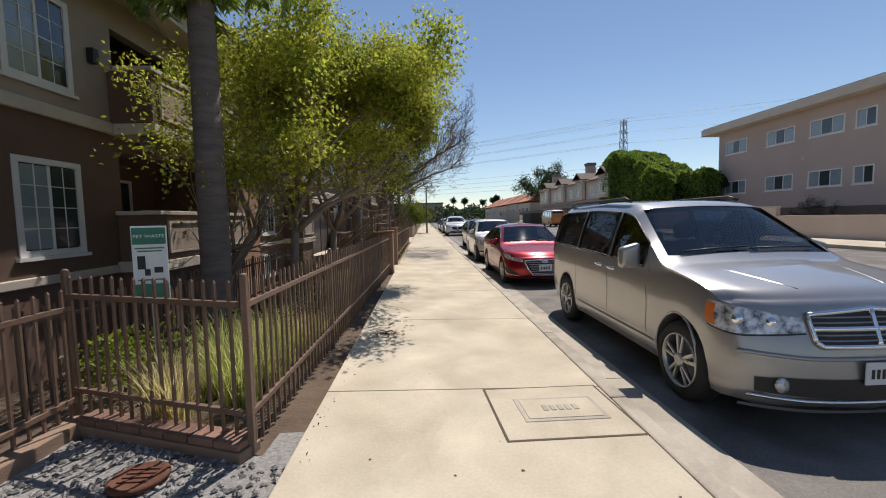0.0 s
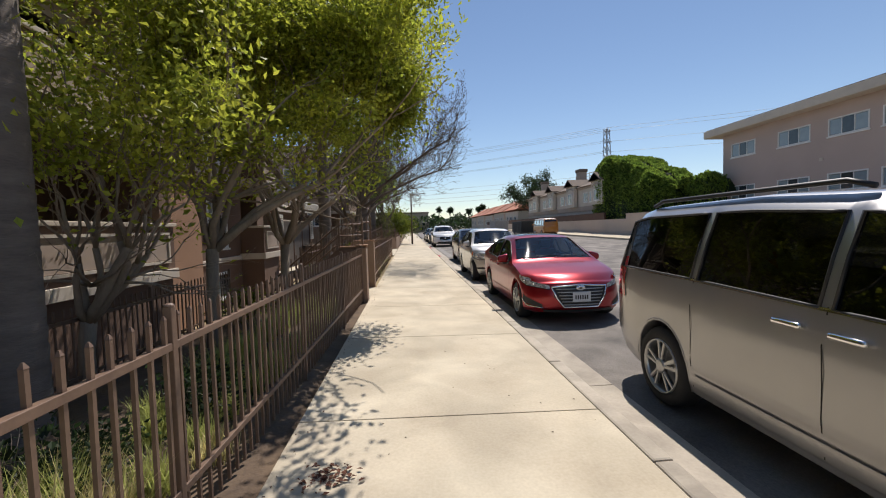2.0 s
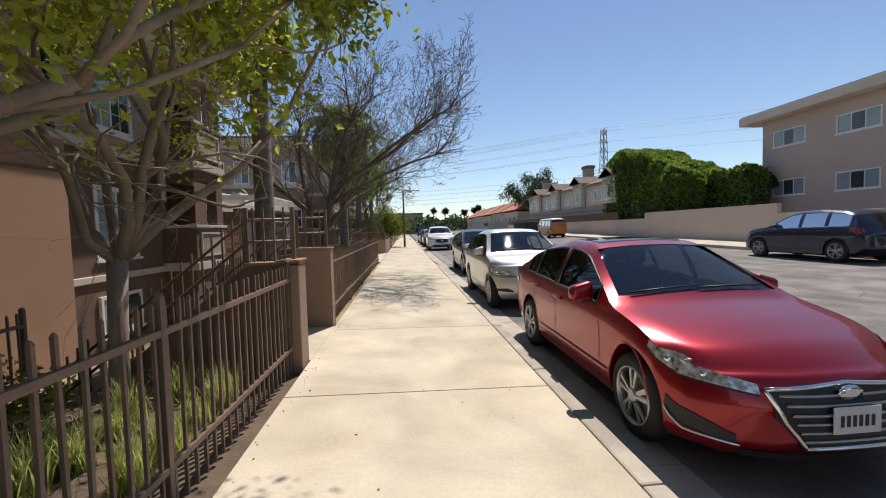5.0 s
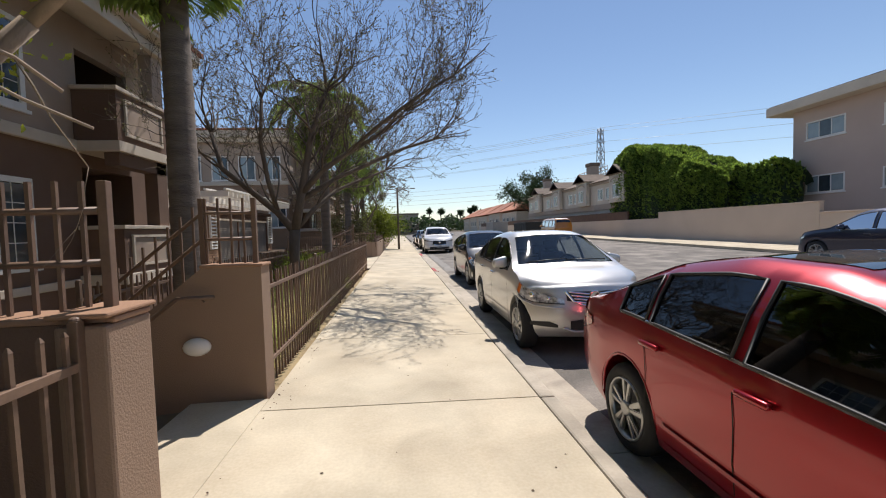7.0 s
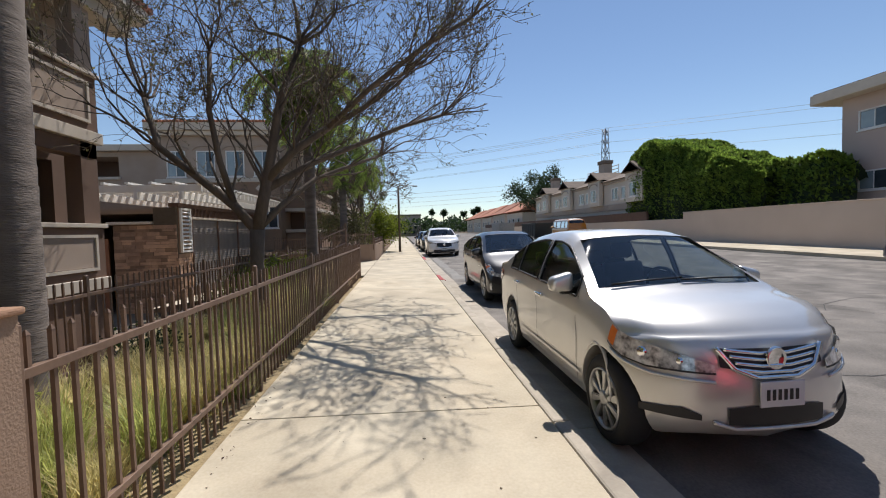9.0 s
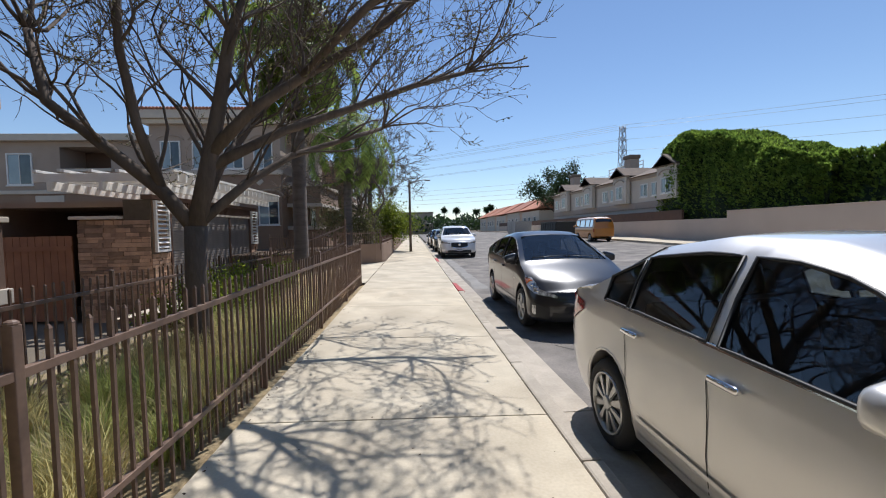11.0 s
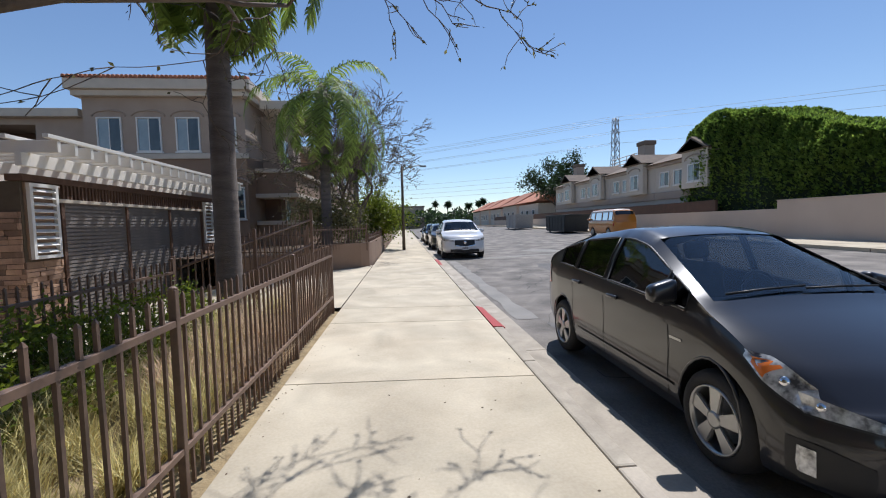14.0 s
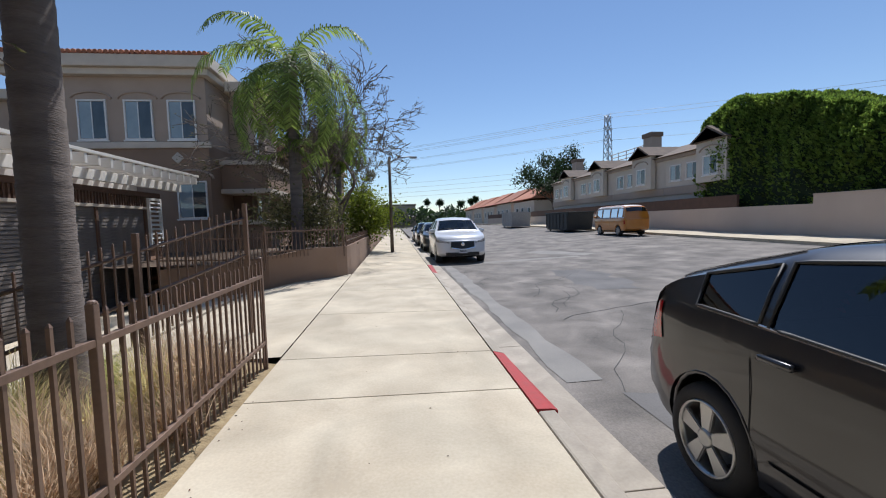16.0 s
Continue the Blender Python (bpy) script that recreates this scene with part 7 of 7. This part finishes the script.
raw("trunk", verts, faces, BARKDARK, jac, smooth=True)
leaf_cloud("crown", 15000, lambda: (lambda q: (q[0] + Vector((random.gauss(0, 0.012), random.gauss(0, 0.012), random.gauss(0, 0.01))), q[1]))(random.choice(tips)), 0.05, LEAFTAN, jac)

random.seed(37)
j2 = tree("far_jacaranda", "bare branching tree beyond the drive with fine twigs", (-3.3, 41.8, 0.4), [((0.2, -0.1, 1), 1.0), ((-0.2, 0.2, 1), 0.9), ((0.5, 0.1, 0.9), 0.9)], BARKDARK, LEAFTAN, 4500, 0.09, 7, 2.7, 0.17, 0.64, 0.05, (2, 3), 0.77, scatter=0.06, thin=0.015)
random.seed(41)
tree("far_jacaranda", "bare branching tree far along the pavement", (-3.6, 55.8, 0.4), [((0.2, -0.1, 1), 1.0), ((-0.3, 0.2, 1), 0.9), ((0.5, 0.1, 0.9), 0.9)], BARKDARK, LEAFTAN, 6000, 0.12, 5, 2.6, 0.16, 0.45, 0.16, scatter=0.10, thin=0.02)
random.seed(43)
tree("lime_shrub_tree", "bushy lime-green shrub tree over the pavement fence", (-2.6, 45.3, 0.45), [((0.2, -0.2, 1), 1.0), ((-0.2, 0.2, 1), 1.0), ((0.5, 0.1, 0.9), 0.9), ((0.1, 0.5, 0.8), 0.9)], BARK, LEAFLIME, 9000, 0.16, 3, 1.25, 0.06, 0.6, 0.05, scatter=0.42)
tree("lime_shrub_tree", "bushy lime-green shrub tree over the pavement fence", (-2.8, 51.3, 0.45), [((0.2, -0.2, 1), 1.0), ((-0.2, 0.2, 1), 1.0), ((0.5, 0.1, 0.9), 0.9)], BARK, LEAFLIME, 6000, 0.18, 3, 1.3, 0.06, 0.6, 0.05, scatter=0.45)
tree("dark_shrub", "dark green shrub beyond the drive", (-4.6, 38.3, 0.4), [((0.2, -0.2, 1), 1.0), ((-0.3, 0.2, 1), 1.0), ((0.4, 0.3, 0.8), 1.0)], BARKDARK, LEAFTAN, 5000, 0.13, 3, 1.2, 0.05, 0.6, 0.05, scatter=0.4)
random.seed(47)
tree("eucalyptus", "tall dark open-crowned tree among far houses", (24.5, 82, 1.0), [((0.1, -0.1, 1), 1.0), ((-0.3, 0.1, 1), 0.9), ((0.4, 0.2, 1), 0.8)], BARKDARK, LEAFDARK, 9000, 0.34, 4, 4.1, 0.24, 0.5, 0.1, scatter=0.5)


def palm(at, height, seed, fronds=36, length=2.6, r=0.16, label="tall queen palm with ringed grey trunk and drooping fronds"):
    random.seed(seed)
    ob = thing("palm", label, "palm", "street palms", at=at)
    prof = []
    n = int(height / 0.16)
    for i in range(n + 1):
        z = -0.3 + (height + 0.3) * i / n
        rr = r * (1.15 - 0.25 * i / n)
        prof += [(rr * 1.035, z), (rr, z + 0.02)]
    lathe("trunk", prof, PALMBARK, ob, 16)
    lathe("crownshaft", [(r * 0.85, height - 0.1), (r * 1.35, height + 0.25), (r * 0.9, height + 0.7), (0.02, height + 0.9)], BARK, ob, 12)
    for f in range(fronds):
        az = 2.399 * f + random.uniform(-0.2, 0.2)
        el = random.uniform(-0.1, 1.25) if f > 5 else random.uniform(-0.9, -0.3)
        L = length * random.uniform(0.85, 1.15)
        verts, faces = [], []
        pts = []
        p = Vector((0, 0, height + 0.45))
        e = el
        for k in range(13):
            pts.append(p.copy())
            p = p + Vector((math.cos(az) * math.cos(e), math.sin(az) * math.cos(e), math.sin(e))) * L / 12
            e -= 0.205
        tube_data([tuple(q) for q in pts], [0.022 * (1 - k / 14) for k in range(13)], 4, verts, faces)
        side = Vector((-math.sin(az), math.cos(az), 0))
        for k in range(1, 48):
            t = 1 + k * 11.0 / 48
            i = int(t)
            q = pts[i].lerp(pts[min(i + 1, 12)], t - i)
            along = (pts[min(i + 1, 12)] - pts[i]).normalized()
            ll = (0.42 + 0.1 * length) * math.sin(min(1, k / 10) * math.pi / 2) * (1 - 0.55 * k / 48)
            for s in (-1, 1):
                d = (side * s + along * 0.5 + Vector((0, 0, -0.35 + random.uniform(-0.3, 0.3)))).normalized()
                tip = q + d * ll * 0.6 + (d + Vector((0, 0, -0.9))).normalized() * ll * 0.4
                w = along * 0.028
                b = len(verts)
                mid = q + d * ll * 0.6
                verts += [tuple(q - w), tuple(q + w), tuple(mid + w), tuple(mid - w), tuple(tip)]
                faces += [(b, b + 1, b + 2, b + 3), (b + 3, b + 2, b + 4)]
        raw("frond", verts, faces, PALMLEAF, ob)
    return ob


palm((-4.0, 5.65, -0.2), 6.4, 51, length=2.3, r=0.20)
palm((-3.29, 15.4, -0.2), 6.6, 52, r=0.18)
palm((-3.1, 25.6, -0.2), 6.1, 53, r=0.17)
palm((-3.64, 37.1, 0.3), 6.5, 54, length=4.3, r=0.20, fronds=26)
palm((-3.6, 48.3, 0.3), 6.0, 55, length=2.6, r=0.18)


def tuft(at, height, n, material, seed, lean=0.5, name="grass_tuft", label="clump of dry ornamental grass behind the fence", width=0.006):
    random.seed(seed)
    verts, faces = [], []
    for i in range(n):
        az = random.uniform(0, 2 * math.pi)
        out = random.uniform(0.05, 1) * lean
        h = height * random.uniform(0.6, 1.1)
        p = Vector((random.gauss(0, 0.06), random.gauss(0, 0.06), -0.03))
        d = Vector((math.cos(az) * out, math.sin(az) * out, 1)).normalized()
        side = Vector((-math.sin(az), math.cos(az), 0)) * width
        b = len(verts)
        for k in range(4):
            w = side * (1 - k / 3.3)
            verts += [tuple(p - w), tuple(p + w)]
            p = p + d * h / 3
            d = (d + Vector((math.cos(az) * 0.25 * lean, math.sin(az) * 0.25 * lean, -0.16))).normalized()
        faces += [(b + 2 * k, b + 2 * k + 1, b + 2 * k + 3, b + 2 * k + 2) for k in range(3)]
    ob = raw(name, verts, faces, material, None, "")
    ob.location = at
    return tagged(ob, label, "grass", "ornamental grasses")


gi = 100
for y in [2.3 + 0.42 * k for k in range(21)]:
    for x in (-2.15, -2.75):
        gi += 1
        random.seed(gi)
        m = GRASS if random.random() < 0.45 and y < 5 else GRASSGREEN
        tuft((x + random.uniform(-0.15, 0.15), y + random.uniform(-0.15, 0.15), 0.0), random.uniform(0.45, 0.85) if y < 4 else random.uniform(0.25, 0.5), 240, m, gi)
for y in [13.8 + 0.4 * k for k in range(32)]:
    for x in (-2.0, -2.5, -3.1):
        gi += 1
        random.seed(gi)
        late = y > 22.3
        m = (GRASSPINK if random.random() < 0.75 else GRASS) if late and x > -2.8 else (GRASS if random.random() < 0.62 else GRASSGREEN)
        tuft((x + random.uniform(-0.15, 0.15), y + random.uniform(-0.15, 0.15), 0.0), random.uniform(0.5, 0.8) if late else random.uniform(0.4, 0.7), 330, m, gi, 0.7,
             label="clump of pale feathery ornamental grass behind the fence" if late else "clump of dry ornamental grass behind the fence")


def shrub(at, w, h, n, material, seed, label):
    random.seed(seed)
    ob = thing("shrub", label, "shrub", at=at)
    verts, faces, tips = [], [], []
    for k in range(7):
        a = random.uniform(0, 6.28)
        branch_out((0, 0, -0.1), (math.cos(a) * w, math.sin(a) * w, 1), h * 0.6, 0.012, 2, verts, faces, tips, 0.7, 0.02, 4)
    raw("stem", verts, faces, BARK, ob)
    leaf_cloud("foliage", n, lambda: (lambda q: (q[0] + Vector((random.gauss(0, 0.10), random.gauss(0, 0.10), random.gauss(0, 0.08))), q[1]))(random.choice(tips)), 0.06, material, ob)
    return ob


k = 300
for x, y, w, h, m in ((-3.4, 3.0, 0.8, 0.6, LEAFLIME), (-3.0, 4.6, 0.6, 0.45, LEAFDARK), (-2.6, 5.6, 0.6, 0.45, LEAFDARK), (-3.9, 10.0, 0.7, 0.5, LEAFLIME), (-3.5, 15.0, 0.8, 0.5, LEAFLIME), (-3.35, 17.0, 0.7, 0.45, LEAFDARK),
                     (-3.45, 21.2, 1.0, 0.85, LEAFLIME), (-3.45, 22.1, 1.0, 0.9, LEAFLIME), (-3.4, 23.1, 1.0, 0.85, LEAFLIME), (-3.45, 24.1, 0.9, 0.8, LEAFLIME), (22.4, 14.5, 1.2, 1.6, HEDGELEAF), (22.6, 22.0, 0.9, 1.3, LEAFDARK)):
    k += 1
    shrub((x, y, 0.9 if x > 0 else 0.0), w, h, 1100 if h < 0.7 else 3200, m, k, "leafy green shrub in the planting bed" if m != LEAFDARK else "dark green low shrub in the planting bed")

# fallen leaves and litter on the pavement
random.seed(77)
leaf_cloud("fallen_leaves", 260, lambda: (Vector((-1.52 + abs(random.gauss(0, 0.07)), random.uniform(1.5, 25.5), 0.052)), Vector((random.uniform(-1, 1), random.uniform(-1, 1), 0))), 0.022, MULCH, None, "", 0.0)
tagged(bpy.data.objects["fallen_leaves"], "brown fallen leaves and bark along the fence foot", "leaves", kind="stuff")

# ---- distance ----
random.seed(5)
far_trees = []
def far_spot():
    a = random.uniform(-0.5, 0.22)
    r = random.uniform(150, 260)
    h = max(0.5, 5 + 2.6 * noise.noise((a * 30, 1, 1)))
    return Vector((r * math.sin(a), r * math.cos(a), 0.6 + h * random.random() ** 0.7)), Vector((0, -1, 0.4))
leaf_cloud("far_woods", 16000, far_spot, 1.6, LEAFDARK, None, "")
tagged(bpy.data.objects["far_woods"], "dark distant trees at the end of the street", "trees", kind="stuff")
# The grey-blue colour itself carries the distance haze.
HILL = mat("far_hills", (0.22, 0.25, 0.27), (0.16, 0.19, 0.20), 1.0, scale=0.01, fine=0.08, bump=0)
hv = []
for i in range(61):
    a = -0.9 + 1.8 * i / 60
    h = 30 + 22 * noise.noise((a * 4, 3, 0)) + 6 * noise.noise((a * 17, 5, 0))
    for rr, zz in ((900, -2), (1100, h * 0.7), (1400, h), (1800, -2)):
        hv.append((rr * math.sin(a), rr * math.cos(a), zz))
tagged(raw("hills", hv, grid_faces(61, 4), HILL, None, "", True), "low hazy hills on the horizon", "hills", kind="structure")
for k, (x, y, h) in enumerate(((18, 190, 9), (14, 205, 10), (26, 185, 8), (33, 200, 9.5), (35, 200, 10.5), (40, 210, 9), (48, 220, 8.5))):
    random.seed(600 + k)
    ob = thing("fan_palm", "slim distant fan palm on the skyline", "palm", "distant palms", at=(x, y, 0.5))
    tube("trunk", [(0, 0, 0), (0.2, 0, h)], [0.28, 0.2], BARKDARK, ob, 6)
    leaf_cloud("crown", 120, lambda: (Vector((0.2, 0, h)), Vector((random.uniform(-1, 1), random.uniform(-1, 1), random.uniform(-0.7, 1)))), 1.9, LEAFDARK, ob, aspect=0.3)
grey = thing("grey_block", "dark grey flat building at the street's end", "building", at=(2, 165, 0))
part("wall", block(bmesh.new(), -7, 5, 0, 10, 0, 7.5), HOUSETAN, grey)
part("parapet", block(bmesh.new(), -7.2, 5.2, -0.2, 10.2, 7.504, 8.0), ROOFBROWN, grey)
